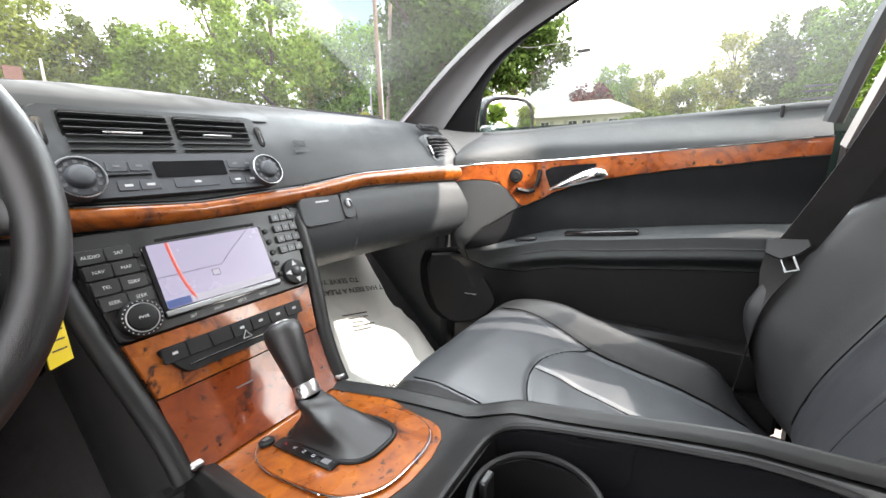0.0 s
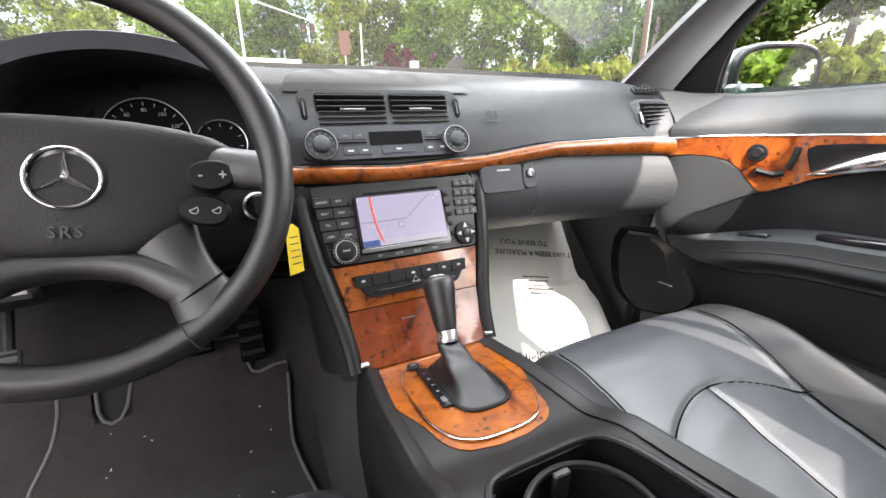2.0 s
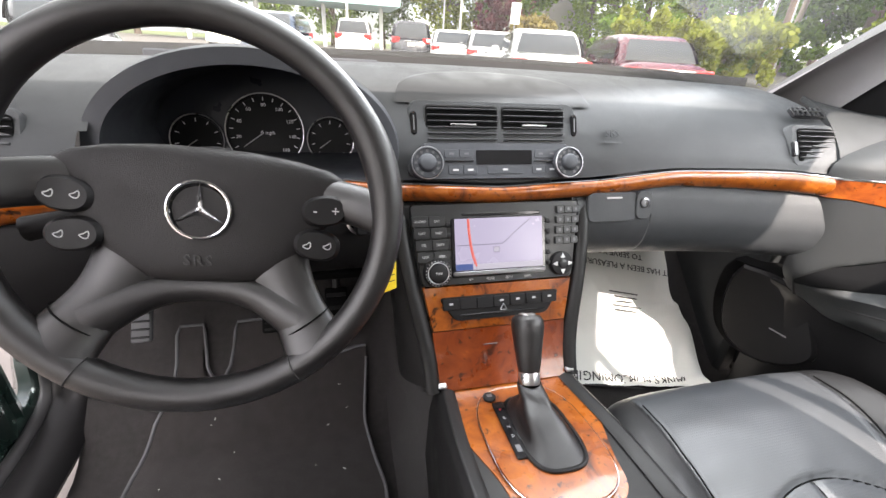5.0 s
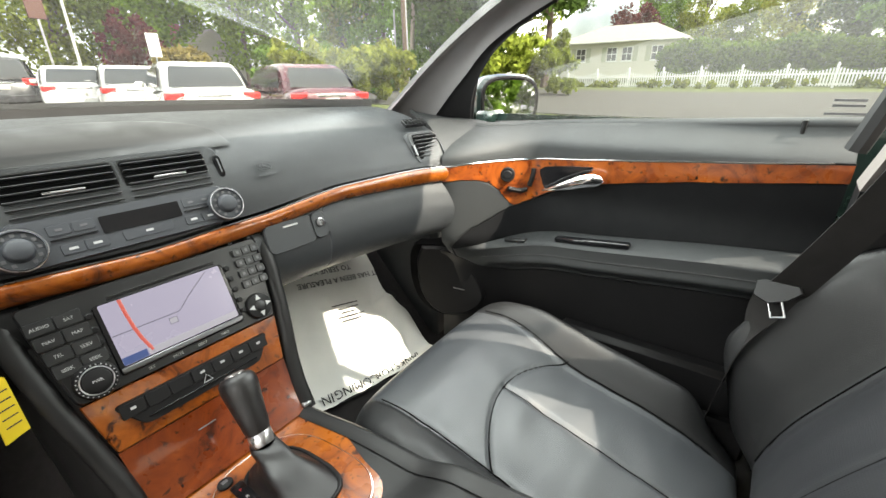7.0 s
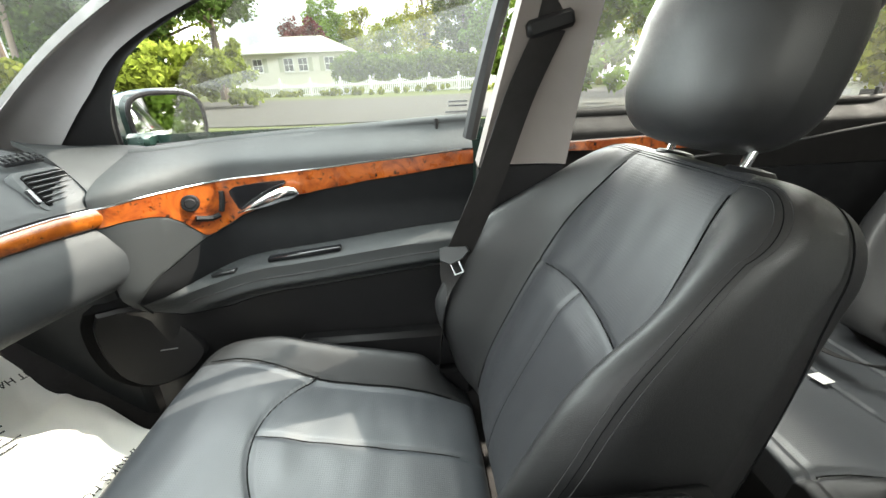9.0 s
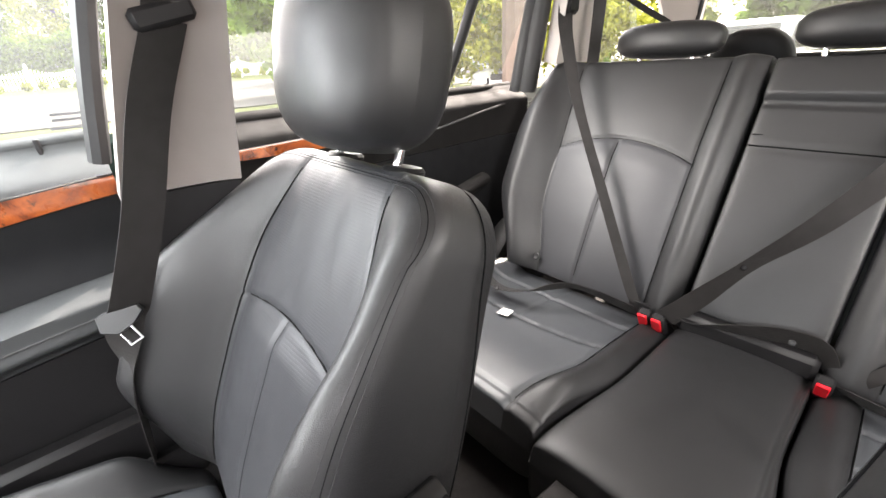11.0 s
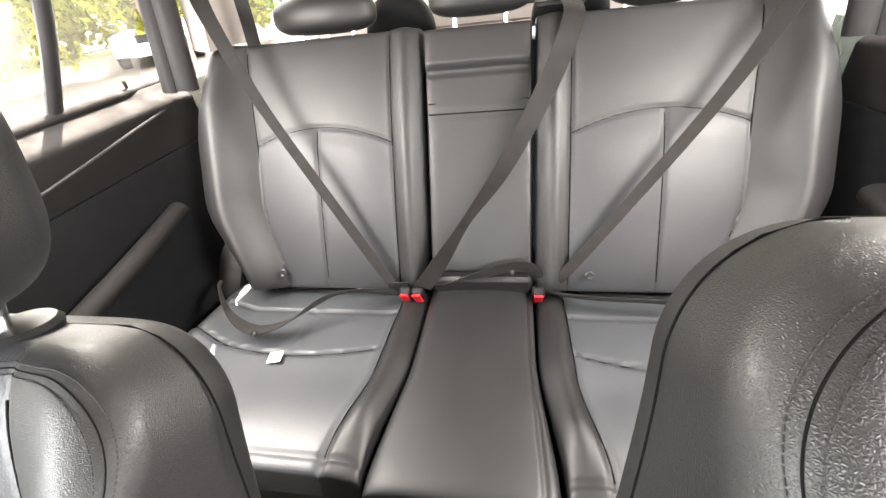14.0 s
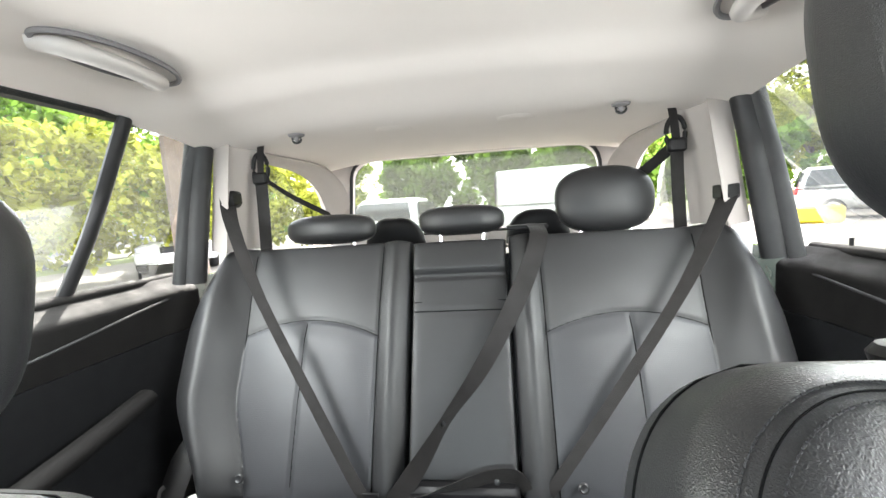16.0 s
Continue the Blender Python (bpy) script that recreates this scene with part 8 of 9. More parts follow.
def crown_mesh(seed, w, h, n, per, size, mat_, base=0.0):
    r = random.Random(seed)
    spots = []
    for k in range(n):
        d = rand_dir(r)
        q = r.random() ** 0.45
        t = (d.z * q + 1) / 2
        taper = 0.62 + 0.5 * math.sin(math.pi * min(1, t * 0.85 + 0.12))
        spots.append((Vector((d.x * q * w * taper, d.y * q * w * taper, base + h * t)), w * r.uniform(0.17, 0.34)))
    return mesh_of("crown", leaves(r, spots, per, size), mat_, smooth=False), spots


def trunk_geo(spots, h, rad, r):
    g = [tube(smooth_path([(0, 0, 0), (0.05 * h * 0.2, 0.0, h * 0.35), (0, 0.03 * h * 0.2, h * 0.8)], 5), lambda t: rad * (1 - 0.7 * t), 8)]
    for c, q in r.sample(spots, min(9, len(spots))):
        z0 = max(h * 0.2, min(c.z * 0.7, h * 0.7))
        g.append(tube(smooth_path([(0, 0, z0), tuple(Vector((c.x * 0.5, c.y * 0.5, (z0 + c.z) / 2 + 0.1))), tuple(c)], 4), lambda t: rad * 0.4 * (1 - 0.8 * t) + 0.01, 6))
    return join(*g)


TREES = {}


def make_tree(kind, seed, w, h, base, n, per, size, mat_, label):
    me, spots = crown_mesh(seed, w, h - base, n, per, size, mat_, base)
    t = thing("tree", (0, 0, 0), label, "tree", "roadside trees")
    part("trunk", trunk_geo(spots, h, 0.02 * h + 0.06, random.Random(seed)), M_BARK, t)
    c = new("crown", me)
    c.parent = t
    TREES[kind] = t
    return t


make_tree("broad", 1, 4.6, 13.5, 1.5, 100, 110, 0.21, M_LEAF, "broad green leafy tree with an uneven crown")
make_tree("light", 2, 4.0, 14.5, 1.2, 90, 100, 0.20, M_LEAFY, "tall yellow-green airy tree with gaps in its crown")
make_tree("dark", 3, 4.2, 15.0, 1.6, 110, 110, 0.21, M_LEAFD, "tall dark green leafy tree")
make_tree("red", 4, 3.0, 8.0, 0.8, 60, 45, 0.26, M_LEAFR, "dark red-leaved ornamental tree")
make_tree("high", 6, 4.2, 14.0, 5.2, 110, 110, 0.20, M_LEAFD, "tall dark green tree with a high crown")
USED = set()


def plant(kind, az, r, s=1.0, sz=None, turn=0):
    a = radians(az)
    x, y = -0.2 + r * math.sin(a), -0.6 + r * math.cos(a)
    z = ground_z(min(x, 70), y) - 0.05
    m = Matrix.Translation((x, y, z)) @ Matrix.Rotation(turn, 4, "Z")
    t = TREES[kind]
    if kind not in USED:
        USED.add(kind)
        t.matrix_basis = m
        t.scale = (s, s, sz or s)
    else:
        t2 = copy_thing(t, m)
        t2.scale = (s, s, sz or s)


for i, (k, az, r, s) in enumerate((
        ("broad", -34, 62, 1.1), ("light", -27, 58, 1.0), ("dark", -20, 66, 1.1), ("broad", -13, 60, 1.05), ("light", -6, 64, 1.1), ("broad", 0, 60, 1.05), ("dark", 6, 62, 1.1),
        ("red", 20, 40, 0.62), ("broad", 14, 58, 1.2), ("dark", 20, 54, 1.0), ("broad", 25, 50, 1.05), ("light", 31, 44, 1.0), ("light", 37, 40, 1.05), ("light", 42, 46, 0.95),
        ("broad", 47, 44, 0.9), ("dark", 53, 52, 0.9), ("dark", 58, 34, 1.05), ("broad", 62, 38, 0.9), ("dark", 56, 30, 0.9), ("high", 67.5, 34, 0.95),
        ("red", 77, 66, 1.2), ("broad", 80, 80, 0.98), ("light", 84, 76, 0.85), ("broad", 88, 78, 0.88), ("light", 92, 66, 0.92), ("dark", 97, 60, 0.95), ("broad", 102, 52, 1.0),
        ("light", 108, 46, 1.05), ("broad", 114, 44, 1.0), ("light", 120, 40, 0.9), ("broad", 127, 30, 0.85), ("light", 133, 32, 0.8), ("broad", 150, 40, 0.7), ("light", 160, 44, 0.65),
        ("broad", 170, 46, 0.7), ("dark", 180, 48, 0.65), ("broad", -170, 46, 0.75), ("light", -160, 46, 0.7), ("broad", -151, 40, 0.7), ("light", -146, 36, 0.75), ("broad", -138, 42, 0.8), ("dark", -128, 46, 0.9),
        ("broad", -110, 60, 1.0), ("light", -90, 60, 1.0), ("broad", -70, 60, 1.0), ("dark", -50, 60, 1.0))):
    plant(k, az, r, s, s * (0.9 + 0.2 * ((i * 37) % 10) / 10), i * 1.3)
# an unseen tall tree, added to keep the sun off the rear of the car
me, spots = crown_mesh(9, 2.0, 6.0, 130, 120, 0.17, M_LEAF, 8.0)
st = thing("tree", (5.3, -7.4, 0), "tall leafy tree standing beside the parked car", "tree", "roadside trees")
part("trunk", xf(trunk_geo(spots, 13.0, 0.26, random.Random(9)), Matrix.Translation((5.3, -7.4, 0))), M_BARK, st)
c_ = new("crown", me)
c_.parent = st


def hedge(name, x0, y0, x1, y1, w, h, seed, n, size, mat_, label, zb=0.0):
    """A long clipped mass of leaves between two points."""
    r = random.Random(seed)
    spots = []
    d = Vector((x1 - x0, y1 - y0, 0))
    sd = Vector((-d.y, d.x, 0)).normalized()
    for k in range(n):
        t, q, z = r.random(), r.uniform(-0.5, 0.5), r.random() ** 0.7
        spots.append((Vector((x0, y0, zb)) + d * t + sd * q * w + Vector((0, 0, 0.15 * h + z * h * 0.8 * (1 - 0.10 * math.sin(t * 23 + seed)))), r.uniform(0.3, 0.5) * max(0.5, h * 0.28)))
    return solo(name, leaves(r, spots, 64, size), mat_, label, "hedge", kind="stuff", smooth=False)


hedge("hedge", 38.5, 6.0, 39.5, -17.0, 2.0, 3.0, 21, 900, 0.15, M_LEAF, "tall clipped green hedge behind the fence", ground_z(39, 0))
hedge("bush", 20.0, 12.6, 23.5, 7.8, 3.0, 3.0, 22, 120, 0.17, M_LEAFY, "large rounded bright green bush by the road", ground_z(21, 0))
hedge("bush", 11.5, 16.5, 15.5, 12.5, 3.0, 2.6, 23, 130, 0.15, M_LEAFY, "bright green roadside bushes beyond the parked cars", ground_z(13, 0))
hedge("bush", 14.0, 22.0, 24.0, 18.0, 3.0, 2.8, 28, 160, 0.2, M_LEAF, "green roadside bushes", ground_z(18, 0))
hedge("hedge", 9.5, -6.0, 6.0, -15.5, 1.8, 3.3, 24, 240, 0.10, M_LEAFY, "bright yellow-green hedge beside the lot", 0)
hedge("hedge", 6.0, -22.0, -14.0, -22.0, 2.5, 4.2, 25, 260, 0.2, M_LEAF, "tall green hedge behind the lot", 0)
hedge("hedge", 16.0, -6.0, 11.0, -20.0, 2.5, 4.5, 26, 200, 0.2, M_LEAF, "tall green hedge along the road", 0.1)
hedge("bush", -14.5, -17.5, -19.5, -14.0, 3.0, 3.4, 27, 140, 0.16, M_LEAFY, "bright green shrubs at the edge of the lot", 0)
hedge("bush", 9.4, 23.0, 11.4, 22.2, 1.6, 2.9, 33, 60, 0.15, M_LEAFT, "tan yellow flowering bush by the road", 0)
hedge("low_scrub", 33.0, 12.0, 33.0, -16.0, 0.8, 0.45, 29, 90, 0.12, M_LEAFY, "low green weeds along the fence", ground_z(33, 0))

# white scalloped fence, post by post
fence = thing("fence", (33.6, 0, ground_z(33.6, 0)), "white vinyl picket fence with scalloped panels and capped posts", "fence")
fz = ground_z(33.6, 0)
post_me = mesh_of("post", join(rbox((0, 0, 0.62), (0.13, 0.13, 1.24), 0.01), rbox((0, 0, 1.27), (0.17, 0.17, 0.05), 0.015), lathe([(0.05, 1.29), (0.07, 1.33), (0.04, 1.38), (0.005, 1.41)], 10)), M_WHITE)
pick_me = {}
for k in range(15):
    y = 11.5 - 2.25 * k
    ob = new("post", post_me)
    ob.parent = fence
    ob.location = (0, y, 0)
    if k < 14:
        for j in range(1, 15):
            t = j / 15
            hgt = round(1.16 - 0.24 * math.sin(math.pi * t), 2)
            if hgt not in pick_me:
                pick_me[hgt] = mesh_of("picket", rbox((0, 0, hgt / 2 + 0.05), (0.03, 0.085, hgt - 0.1), 0.008), M_WHITE)
            ob = new("picket", pick_me[hgt])
            ob.parent = fence
            ob.location = (0, y - 2.25 * t, 0)
        for z in (0.22, 0.78):
            ob = new("rail", mesh_of("rail", rbox((0.04, 0, z), (0.05, 2.2, 0.09), 0.01), M_WHITE))
            ob.parent = fence
            ob.location = (0, y - 1.125, 0)

# house behind the fence
hz = ground_z(46, 0) + 1.15
house = thing("house", (48, 10.5, hz), "low cream bungalow with a grey hipped roof and shuttered windows", "house")


def housebox(c, s, m_, nm, lab=""):
    return part(nm, rbox(c, s, 0.02), m_, house, lab)


HX, HY = 45.0, 11.0
part("wall", rbox((HX + 4, HY, hz + 1.0), (8, 11, 3.2), 0.03), M_SIDING, house, "cream siding")
rf = [(-0.5, -6.1, 2.6), (8.5, -6.1, 2.6), (8.5, 6.1, 2.6), (-0.5, 6.1, 2.6), (4, -2.4, 4.4), (4, 2.4, 4.4), (-0.5, -6.1, 2.45), (8.5, -6.1, 2.45), (8.5, 6.1, 2.45), (-0.5, 6.1, 2.45)]
part("roof", ([(HX + a, HY + b, hz + c) for a, b, c in rf], [(0, 1, 4), (1, 2, 5, 4), (2, 3, 5), (3, 0, 4, 5), (9, 8, 7, 6), (0, 6, 7, 1), (1, 7, 8, 2), (2, 8, 9, 3), (3, 9, 6, 0)]), M_SHINGLE, house, "grey hipped roof", smooth=False)
part("gutter", rbox((HX - 0.52, HY, hz + 2.52), (0.12, 12.2, 0.14), 0.03), M_WHITE, house)
for y in (-3.6, -1.0, 0.4, 3.4):
    wn_ = part("window", rbox((HX - 0.02, HY + y, hz + 1.45), (0.08, 0.95, 1.25), 0.02), M_WHITE, house, "white framed window")
    for dy in (-0.22, 0.22):
        for dz in (-0.29, 0.29):
            part("pane", rbox((HX - 0.07, HY + y + dy, hz + 1.45 + dz), (0.03, 0.38, 0.52), 0.01), M_DKGLASS, wn_)
    part("sill", rbox((HX - 0.08, HY + y, hz + 0.80), (0.14, 1.05, 0.08), 0.02), M_WHITE, wn_)
for y in (-4.35, -2.85, -1.75, 1.15, 2.65, 4.15):
    part("shutter", rbox((HX - 0.03, HY + y, hz + 1.45), (0.06, 0.42, 1.3), 0.02), M_SHUT, house)
h2 = thing("house", (60, -18, 1.6), "distant pale house with a grey pitched roof", "house")
part("wall", rbox((62, -14, 3.0), (8, 7, 3.2), 0.03), M_SIDING, h2)
part("roof", ([(57.7, -17.9, 4.6), (66.3, -17.9, 4.6), (66.3, -10.1, 4.6), (57.7, -10.1, 4.6), (57.7, -14, 7.4), (66.3, -14, 7.4)], [(0, 1, 5, 4), (2, 3, 4, 5), (1, 2, 5), (3, 0, 4), (3, 2, 1, 0)]), M_SHINGLE, h2, smooth=False)
h3 = thing("house", (22, 52, 0.3), "distant white house among trees with a reddish chimney", "house")
part("wall", rbox((21.5, 44, 2.0), (7, 6, 3.4), 0.03), M_SIDING, h3)
part("roof", ([(17.7, 40.7, 3.7), (25.3, 40.7, 3.7), (25.3, 47.3, 3.7), (17.7, 47.3, 3.7), (21.5, 40.7, 6.0), (21.5, 47.3, 6.0)], [(0, 1, 4), (1, 2, 5, 4), (2, 3, 5), (3, 0, 4, 5), (3, 2, 1, 0)]), M_SHINGLE, h3, smooth=False)
part("chimney", rbox((19.6, 43.5, 5.2), (0.8, 0.8, 2.4), 0.03), material("red_brick", (0.35, 0.14, 0.10), 0.9, var=0.2), h3)
for y_ in (-1.6, 1.4):
    w_ = part("window", rbox((21.5 + y_, 40.97, 2.2), (0.9, 0.08, 1.2), 0.02), M_DKGLASS, h3)

# poles and wires
def sky_pt(az, el, r):
    a = radians(az)
    return Vector((-0.2 + r * math.sin(a), -0.6 + r * math.cos(a), 1.05 + r * math.tan(radians(el))))


up = thing("utility_pole", sky_pt(49.8, -2, 26), "weathered brown wooden utility pole", "utility pole")
part("pole", rod(sky_pt(49.9, -2.6, 26), sky_pt(49.6, 22, 26), 0.15, 0.11, 14), M_POLEB, up)
part("crossarm", rbox(sky_pt(49.6, 20.6, 26), (0.12, 2.2, 0.12), 0.02), M_POLEB, up)
part("conduit", rod(sky_pt(50.25, -2.6, 25.8), sky_pt(50.0, 14, 25.8), 0.035, n=8), M_SATIN, up, "grey metal conduit")
solo("street_pole", rod(sky_pt(50.2, -2.6, 30), sky_pt(52.1, 24, 30), 0.15, 0.11, 10), M_POLE, "tall leaning pale weathered roadside pole", "pole")
solo("street_pole", rod(sky_pt(48.6, -2.4, 33), sky_pt(48.6, 8.6, 33), 0.07, 0.06, 10), M_CONC, "thin pale post by the utility pole", "pole")
solo("street_pole", rod(sky_pt(15.4, -1.6, 34), sky_pt(15.5, 9.6, 34), 0.09, 0.07, 10), M_CONC, "thin pale pole beyond the parked cars", "pole")
# signal mast over the road
tl = thing("traffic_light", sky_pt(1.7, -1.5, 40), "pale mast with dark signal heads hung over the road", "traffic light")
part("mast", rod(sky_pt(1.7, -1.5, 40), sky_pt(1.8, 14.0, 40), 0.12, 0.09, 12), M_CONC, tl, "pale metal mast")
part("mast_arm", rod(sky_pt(1.8, 11.8, 40), sky_pt(9.9, 9.6, 40), 0.07, 0.05, 10), M_CONC, tl, "pale metal arm")
for az_ in (8.7, 9.7):
    sh = part("signal_head", rbox(sky_pt(az_, 8.6, 40), (0.42, 0.30, 1.15), 0.04), M_TYRE, tl, "dark signal head")
    for k, c_ in enumerate(((0.10, 0.012, 0.01), (0.10, 0.06, 0.01), (0.01, 0.06, 0.03))):
        q_ = sky_pt(az_, 8.6, 40) + Vector((0, -0.15, 0.36 - 0.36 * k))
        part("signal_lens", rod(q_, q_ + Vector((0, -0.03, 0)), 0.12, n=14), material("signal_lens", c_, 0.3, var=0.1), sh)
        part("visor", tube([q_ + Vector((0.14 * math.cos(t_), -0.10, 0.14 * math.sin(t_))) for t_ in [math.pi * i / 8 for i in range(9)]], 0.02, 5), M_TYRE, sh)
bs = thing("road_sign", sky_pt(13.4, -1.6, 36), "tall reddish-brown roadside sign on a post", "sign")
part("sign_board", rbox(sky_pt(13.4, 7.4, 36), (0.85, 0.12, 1.7), 0.03), material("brown_sign", (0.10, 0.045, 0.038), 0.8, var=0.2), bs, "reddish-brown sign board")
part("sign_post", rod(sky_pt(13.4, -1.6, 36.1), sky_pt(13.4, 7.0, 36.1), 0.06, n=8), M_CONC, bs)


for i, (e0, e1, e2, e3) in enumerate(((15.5, 13.0, 12.0, 11.6), (19.0, 15.6, 14.2, 13.5))):
    P = smooth_path([sky_pt(49.6, 20.6, 26) + Vector((0, 0.7 * (2 * i - 1), 0.08)), sky_pt(66, e1 + 0.6, 24), sky_pt(74, e1, 28), sky_pt(88, e2, 33), sky_pt(105, e3, 44)], 8)
    solo("overhead_wire", tube(P, 0.018, 6), M_RUBBER, "thin black overhead wire between poles", "wire", "overhead wires")
solo("wire_box", rbox(sky_pt(76, 12.0, 28), (0.30, 0.75, 0.16), 0.03), M_RUBBER, "small dark splice case hanging on the wire", "wire box")
sg = thing("road_sign", (8.5, 20.0, 0), "white upright roadside sign on a post", "sign")
part("sign_board", rbox((8.3, 20.4, 2.75), (0.47, 0.05, 0.9), 0.02), M_WHITE, sg, "white sign board")
part("sign_post", rod((8.3, 20.42, 0), (8.3, 20.42, 2.4), 0.03, n=8), M_SATIN, sg)

# filling station canopy
cp_ = thing("station_canopy", (-3, 44, 0), "pale blue flat filling station canopy on white columns", "canopy")
part("canopy_slab", rbox((-5.5, 47, 4.75), (23, 8, 1.05), 0.05), M_CANOPY, cp_, "pale blue canopy slab")
part("canopy_band", rbox((-5.5, 42.97, 5.05), (22.9, 0.06, 0.35), 0.01), M_WHITE, cp_)
for x in (-13, -7, -1, 4.5):
    part("column", rbox((x, 46, 2.13), (0.35, 0.35, 4.26), 0.03), M_WHITE, cp_, "white column")
for x in (-10, -4, 2):
    pu = thing("fuel_pump", (x, 46, 0), "white and grey fuel pump under the canopy", "fuel pump", "fuel pumps")
    part("pump_body", rbox((x, 46, 0.95), (0.8, 0.5, 1.7), 0.06), M_WHITE, pu)
    part("pump_panel", rbox((x, 45.74, 1.25), (0.55, 0.04, 0.6), 0.02), M_DKGLASS, pu)


# parked cars
def paint(name, c):
    return material(name, c, 0.25, metal=0.1, coat=1.0, var=0.04, vscale=2)


P_RED, P_WHT, P_SLV, P_BLK, P_BLU, P_GLD = (paint("paint_red", (0.085, 0.006, 0.018)), paint("paint_white", (0.74, 0.74, 0.73)), paint("paint_silver", (0.42, 0.42, 0.42)),
                                           paint("paint_black", (0.03, 0.03, 0.035)), paint("paint_blue", (0.05, 0.07, 0.11)), paint("paint_gold", (0.33, 0.29, 0.23)))


def parked_car(at, yaw, body, label, suv=False, van=False, scale=1.0):
    """Length runs along y, tail at -y."""
    M = Matrix.Translation(at) @ Matrix.Rotation(radians(yaw), 4, "Z") @ Matrix.Scale(scale, 4)
    car = thing("parked_car" if not van else "parked_van", at, label, "car" if not van else "van", "parked vehicles")
    H = 1.46 if not suv else 1.70
    belt = 0.93 if not suv else 1.05
    if van:
        H, belt = 2.35, 1.15
    Lh = 2.35

    def top(y):
        if van:
            return table([(-2.35, belt), (1.0, belt), (2.35, belt - 0.2)], y)
        if suv:
            return table([(-2.35, belt - 0.05), (-2.2, belt), (1.0, belt), (2.35, belt - 0.28)], y)
        return table([(-2.35, belt - 0.06), (-2.2, belt + 0.04), (-1.3, belt + 0.03), (0.9, belt - 0.01), (2.0, belt - 0.16), (2.35, belt - 0.34)], y)

    def bodyf(a, b):
        y = -Lh + 2 * Lh * b
        e = max(0.0, 1 - abs(y / Lh) ** 9) ** (1 / 4)
        an = 2 * math.pi * a
        c, s_ = math.cos(an), math.sin(an)
        zt, zb = top(y), 0.24
        w = 0.91 * (0.80 + 0.20 * e)
        x = w * math.copysign(abs(c) ** 0.42, c)
        z = (zt + zb) / 2 + (zt - zb) / 2 * (0.86 + 0.14 * e) * math.copysign(abs(s_) ** 0.5, s_)
        return M @ Vector((x * (1 - 0.05 * max(0, s_)), y, z))
    g = grid(bodyf, 36, 40, cu=True)
    g = (g[0], g[1] + [tuple(range(36))[::-1], tuple(40 * 36 + i for i in range(36))])
    part("body", g, body, car, sharp=50)
    y0, y1, r0, r1 = (-1.85, 1.15, -1.15, 0.35) if not suv else (-2.28, 1.2, -1.95, 0.4)
    if van:
        y0, y1, r0, r1 = -2.33, 1.55, -2.28, 0.75

    def cab(a, b):
        an = 2 * math.pi * a
        c, s_ = math.cos(an), math.sin(an)
        z = belt - 0.03 + (H - belt + 0.03) * math.sin(b * math.pi / 2) ** 0.9
        t = b ** 1.15
        ya, yb = y0 + (r0 - y0) * t, y1 + (r1 - y1) * t
        w = 0.86 - 0.22 * t * (0.5 if van else 1)
        if b > 0.97:
            w, ya, yb = w * 0.94, ya + 0.05, yb - 0.05
        return M @ Vector((w * math.copysign(abs(c) ** 0.35, c), (ya + yb) / 2 + (yb - ya) / 2 * math.copysign(abs(s_) ** 0.35, s_), z))
    g = grid(cab, 36, 14, cu=True)
    part("cabin", (g[0], g[1] + [tuple(14 * 36 + i for i in range(36))]), body, car, sharp=50)

    def quad(pts, nm, m_, lab=""):
        part(nm, ([tuple(M @ Vector(p)) for p in pts], [tuple(range(len(pts)))]), m_, car, lab, smooth=False)
    lo, hi = belt + 0.04, H - 0.10

    def ycab(z, rear):
        q = clamp((z - belt + 0.03) / (H - belt + 0.03))
        t = (math.asin(q ** (1 / 0.9)) * 2 / math.pi) ** 1.15
        return (y0 + (r0 - y0) * t - 0.012, 0.86 - 0.22 * t * (0.5 if van else 1)) if rear else (y1 + (r1 - y1) * t + 0.012, 0.86 - 0.22 * t * (0.5 if van else 1))
    for rear in (True, False):
        if rear and van:
            pass
        zs = [lo + (hi - lo) * k / 4 for k in range(5)]
        V, F = [], []
        for z in zs:
            y, w = ycab(z, rear)
            V += [tuple(M @ Vector((-(w - 0.16), y, z))), tuple(M @ Vector((w - 0.16, y, z)))]
        for k in range(4):
            F.append((2 * k, 2 * k + 1, 2 * k + 3, 2 * k + 2))
        part("rear_window" if rear else "windscreen", (V, F), M_DKGLASS, car, "dark glass")
    for sx in (-1, 1):
        V, F = [], []
        zs = [lo + (hi - lo) * k / 4 for k in range(5)]
        for z in zs:
            ya, w = ycab(z, True)
            yb, _ = ycab(z, False)
            V += [tuple(M @ Vector((sx * (w + 0.008), ya + 0.22, z))), tuple(M @ Vector((sx * (w + 0.008), yb - 0.22, z)))]
        for k in range(4):
            F.append((2 * k, 2 * k + 1, 2 * k + 3, 2 * k + 2))
        if not van:
            part("side_window", (V, F), M_DKGLASS, car, "dark glass")
        zt = belt - 0.16
        part("tail_lamp", xf(rbox((sx * 0.68, -2.29, zt + (0.05 if suv else 0.02)), (0.36, 0.12, 0.15 if not suv else 0.24), 0.04), M), M_LAMP, car, "red tail lamp")
        part("head_lamp", xf(rbox((sx * 0.66, 2.24, belt - 0.30), (0.36, 0.14, 0.15), 0.04), M), M_HEADL, car, "clear head lamp")
        part("door_mirror", xf(rbox((sx * 0.98, 0.72, belt + 0.10), (0.18, 0.09, 0.13), 0.035), M), body, car)
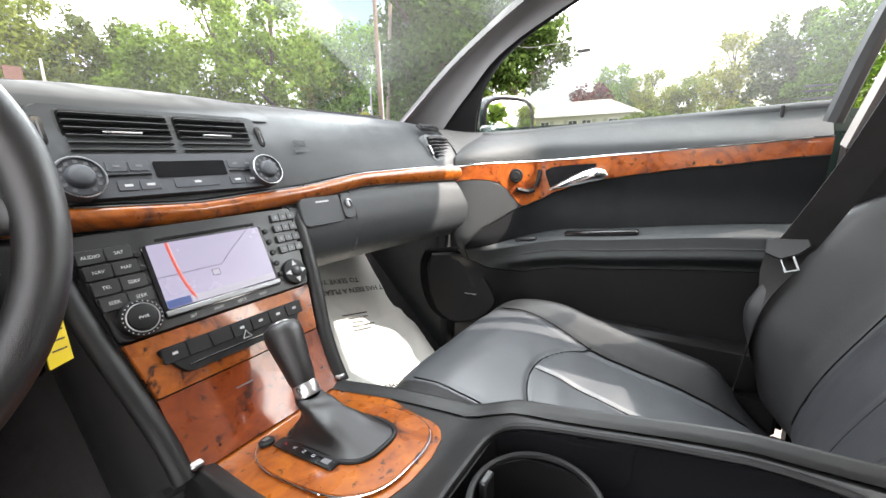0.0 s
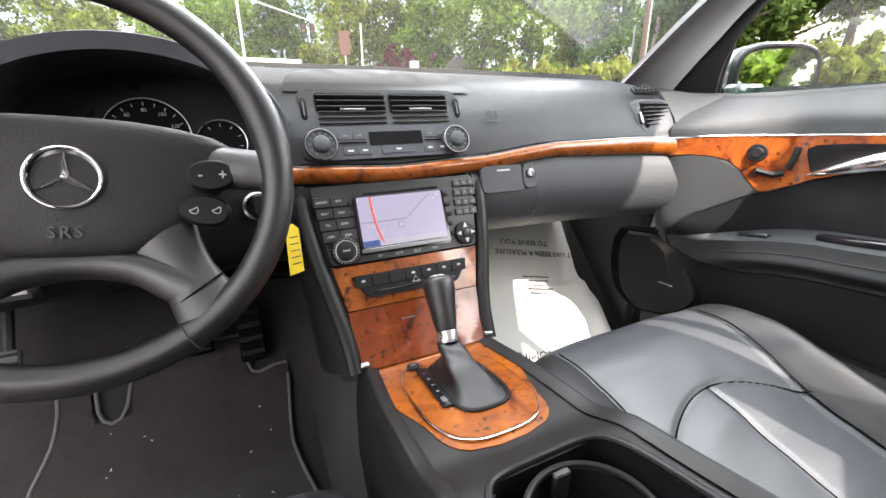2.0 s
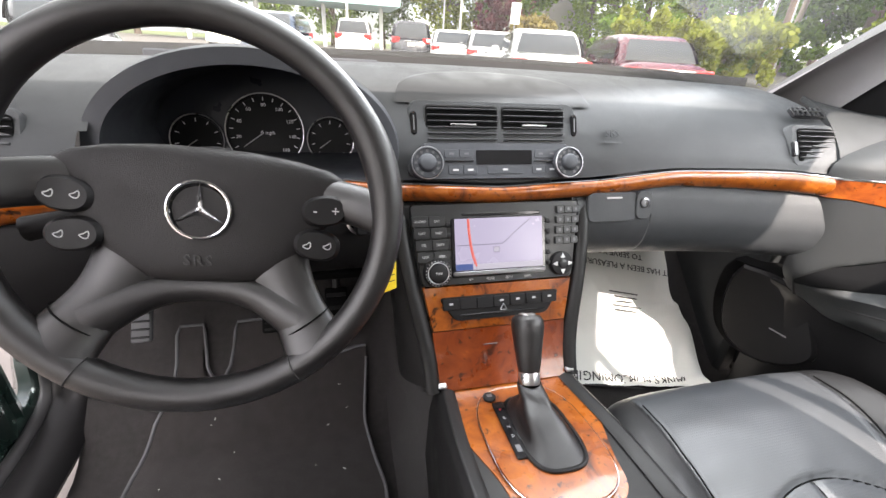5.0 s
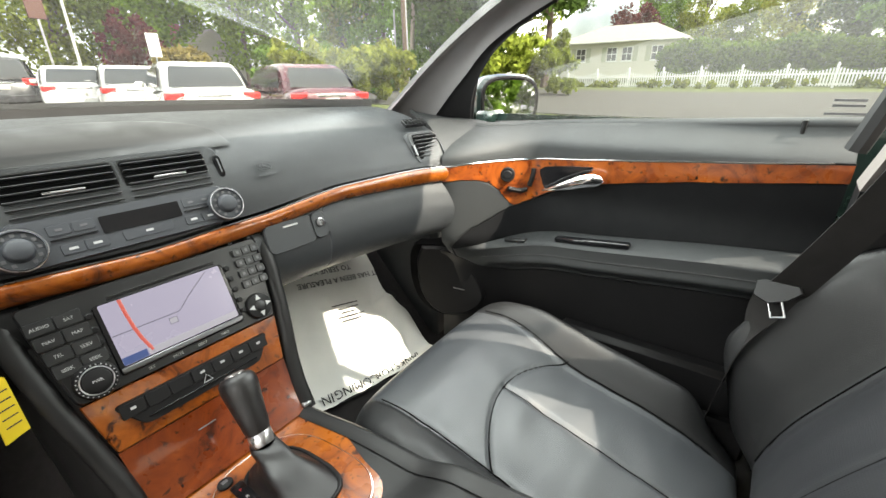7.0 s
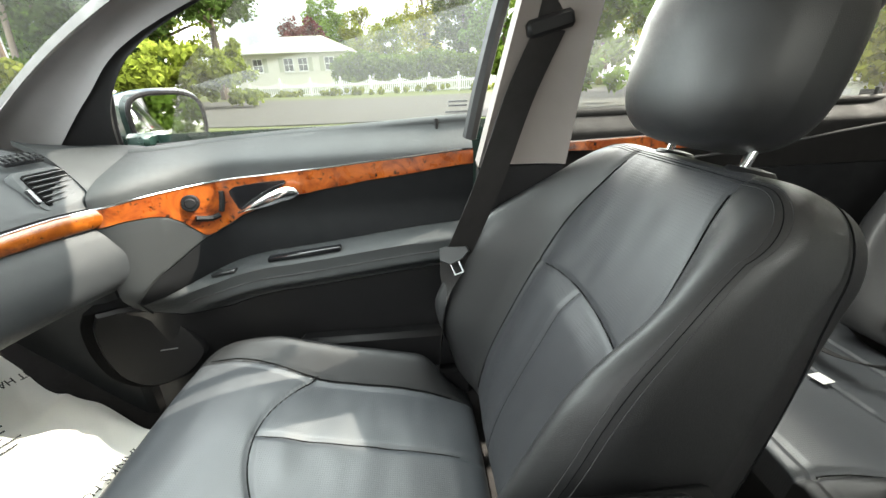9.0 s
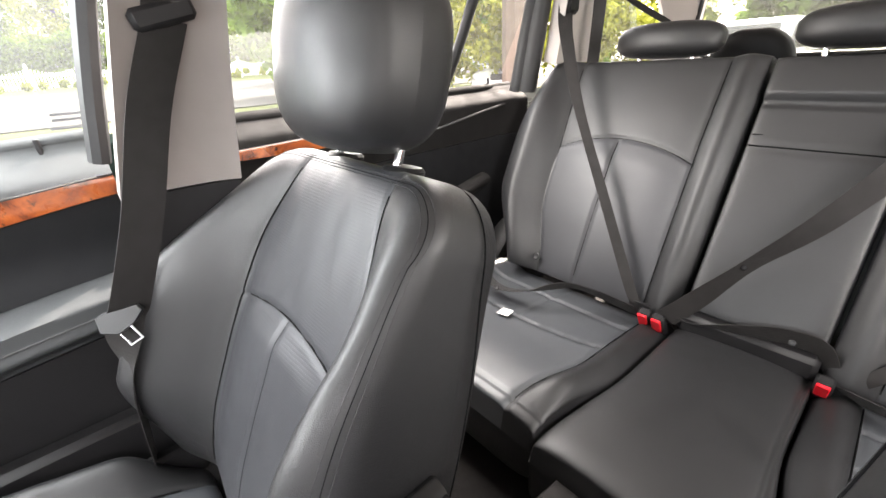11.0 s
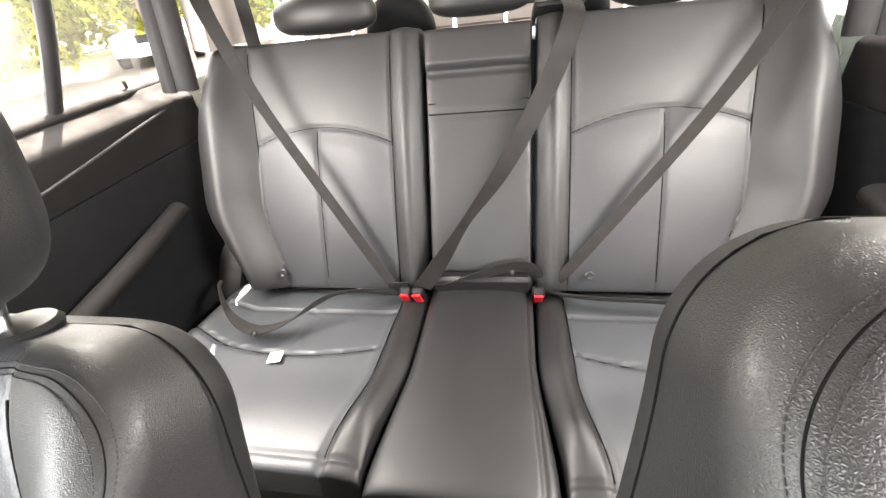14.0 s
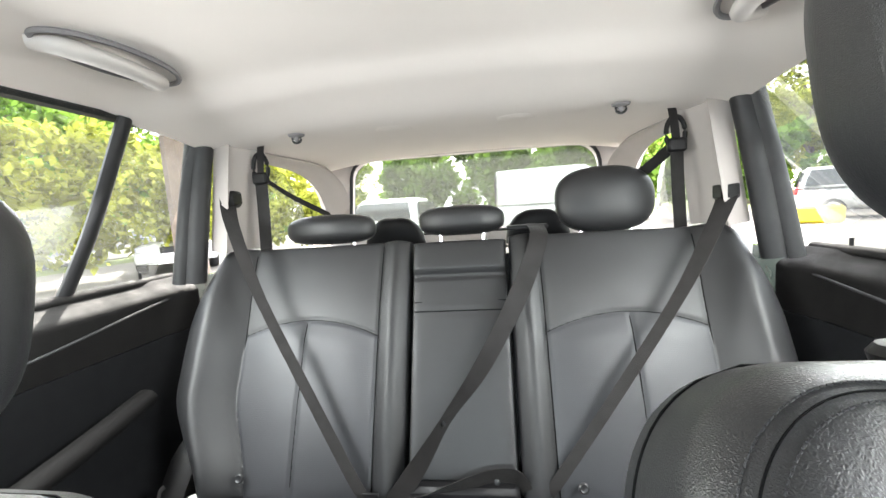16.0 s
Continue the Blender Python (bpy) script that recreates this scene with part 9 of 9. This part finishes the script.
        for yy in (-1.38, 1.42):
            wh = part("wheel", xf(lathe([(0.20, -0.11), (0.31, -0.11), (0.33, -0.08), (0.33, 0.08), (0.31, 0.11), (0.20, 0.11)], 22, facing((sx * 0.80, yy, 0.33), (sx, 0, 0))), M), M_TYRE, car, "black tyre")
            part("wheel_rim", xf(lathe([(0.04, 0.0), (0.215, 0.0), (0.215, 0.112), (0.19, 0.118), (0.06, 0.10)], 18, facing((sx * 0.80, yy, 0.33), (sx, 0, 0))), M), M_SATIN, wh)
    part("plate", xf(rbox((0, -2.355, belt - 0.26), (0.32, 0.03, 0.16), 0.01), M), M_CONC, car, "plain number plate")
    part("trunk_strip", xf(rbox((0, -2.35, belt - 0.13), (0.62, 0.03, 0.045), 0.015), M), M_CHROME, car, "chrome strip")
    part("bumper", xf(rbox((0, -2.30, 0.42), (1.72, 0.16, 0.26), 0.07), M), body, car)
    part("bumper_front", xf(rbox((0, 2.30, 0.42), (1.72, 0.16, 0.26), 0.07), M), body, car)
    part("grille", xf(rbox((0, 2.36, 0.60), (0.7, 0.06, 0.16), 0.03), M), M_TYRE, car)
    return car


def at_az(az, r, off=2.35, yaw=0):
    a, w = radians(az), radians(yaw)
    x, y = -0.2 + r * math.sin(a) - off * math.sin(w), -0.6 + r * math.cos(a) + off * math.cos(w)
    return (x, y, 0.02 + ground_z(0, y - 1.6))


parked_car(at_az(40.4, 9.4, 2.35, -18), -18, P_RED, "dark red sedan parked with its tail this way")
parked_car(at_az(27.0, 9.6, 2.35, -16), -16, P_WHT, "white sedan parked with its tail this way")
parked_car(at_az(19.8, 14.6, 2.35, -14), -14, P_SLV, "silver sedan in the row of parked cars")
parked_car(at_az(14.8, 17.0, 2.35, -12), -12, P_WHT, "white sedan in the row of parked cars")
parked_car(at_az(9.4, 20.0, 2.35, -8), -8, P_BLK, "black sport utility car in the row", suv=True)
parked_car(at_az(2.3, 22.5, 2.35, -6), -6, P_WHT, "white sport utility car in the row", suv=True)
parked_car(at_az(-4.6, 22.0, 2.35, 172), 172, P_BLU, "dark blue sport utility car facing this way", suv=True)
parked_car(at_az(-12, 24, 2.35, 0), 0, P_WHT, "white sedan near the filling station")
parked_car(at_az(-26, 13.0, 0, 0), 206, P_BLK, "black sedan parked facing this way")
parked_car(at_az(-36, 11.0, 0, 0), 216, P_GLD, "gold-brown sport utility car parked close by", suv=True)
parked_car(at_az(139.5, 14.5, 0, 0), 40, P_WHT, "white sedan parked behind facing the car")
parked_car(at_az(-170.5, 13.5, 2.35, 180), 84, P_WHT, "tall white delivery van parked across behind", van=True)
parked_car(at_az(163, 9.0, 2.35, 180), 178, P_WHT, "white sedan parked close behind the car")
parked_car(at_az(-141, 17.0, 2.35, 140), 60, P_SLV, "grey sport utility car at the edge of the lot", suv=True)
yp = thing("snow_plough", (-9.2, -14.2, 0), "yellow snow plough blade lying on the lot", "plough blade")
part("plough_blade", rbox((-9.2, -14.2, 0.28), (1.5, 0.30, 0.50), 0.08, Matrix.Rotation(radians(-35), 4, "Z")), M_YELLOW, yp)
part("plough_frame", rbox((-9.4, -14.6, 0.25), (0.8, 0.5, 0.2), 0.04), M_BODYDK, yp)
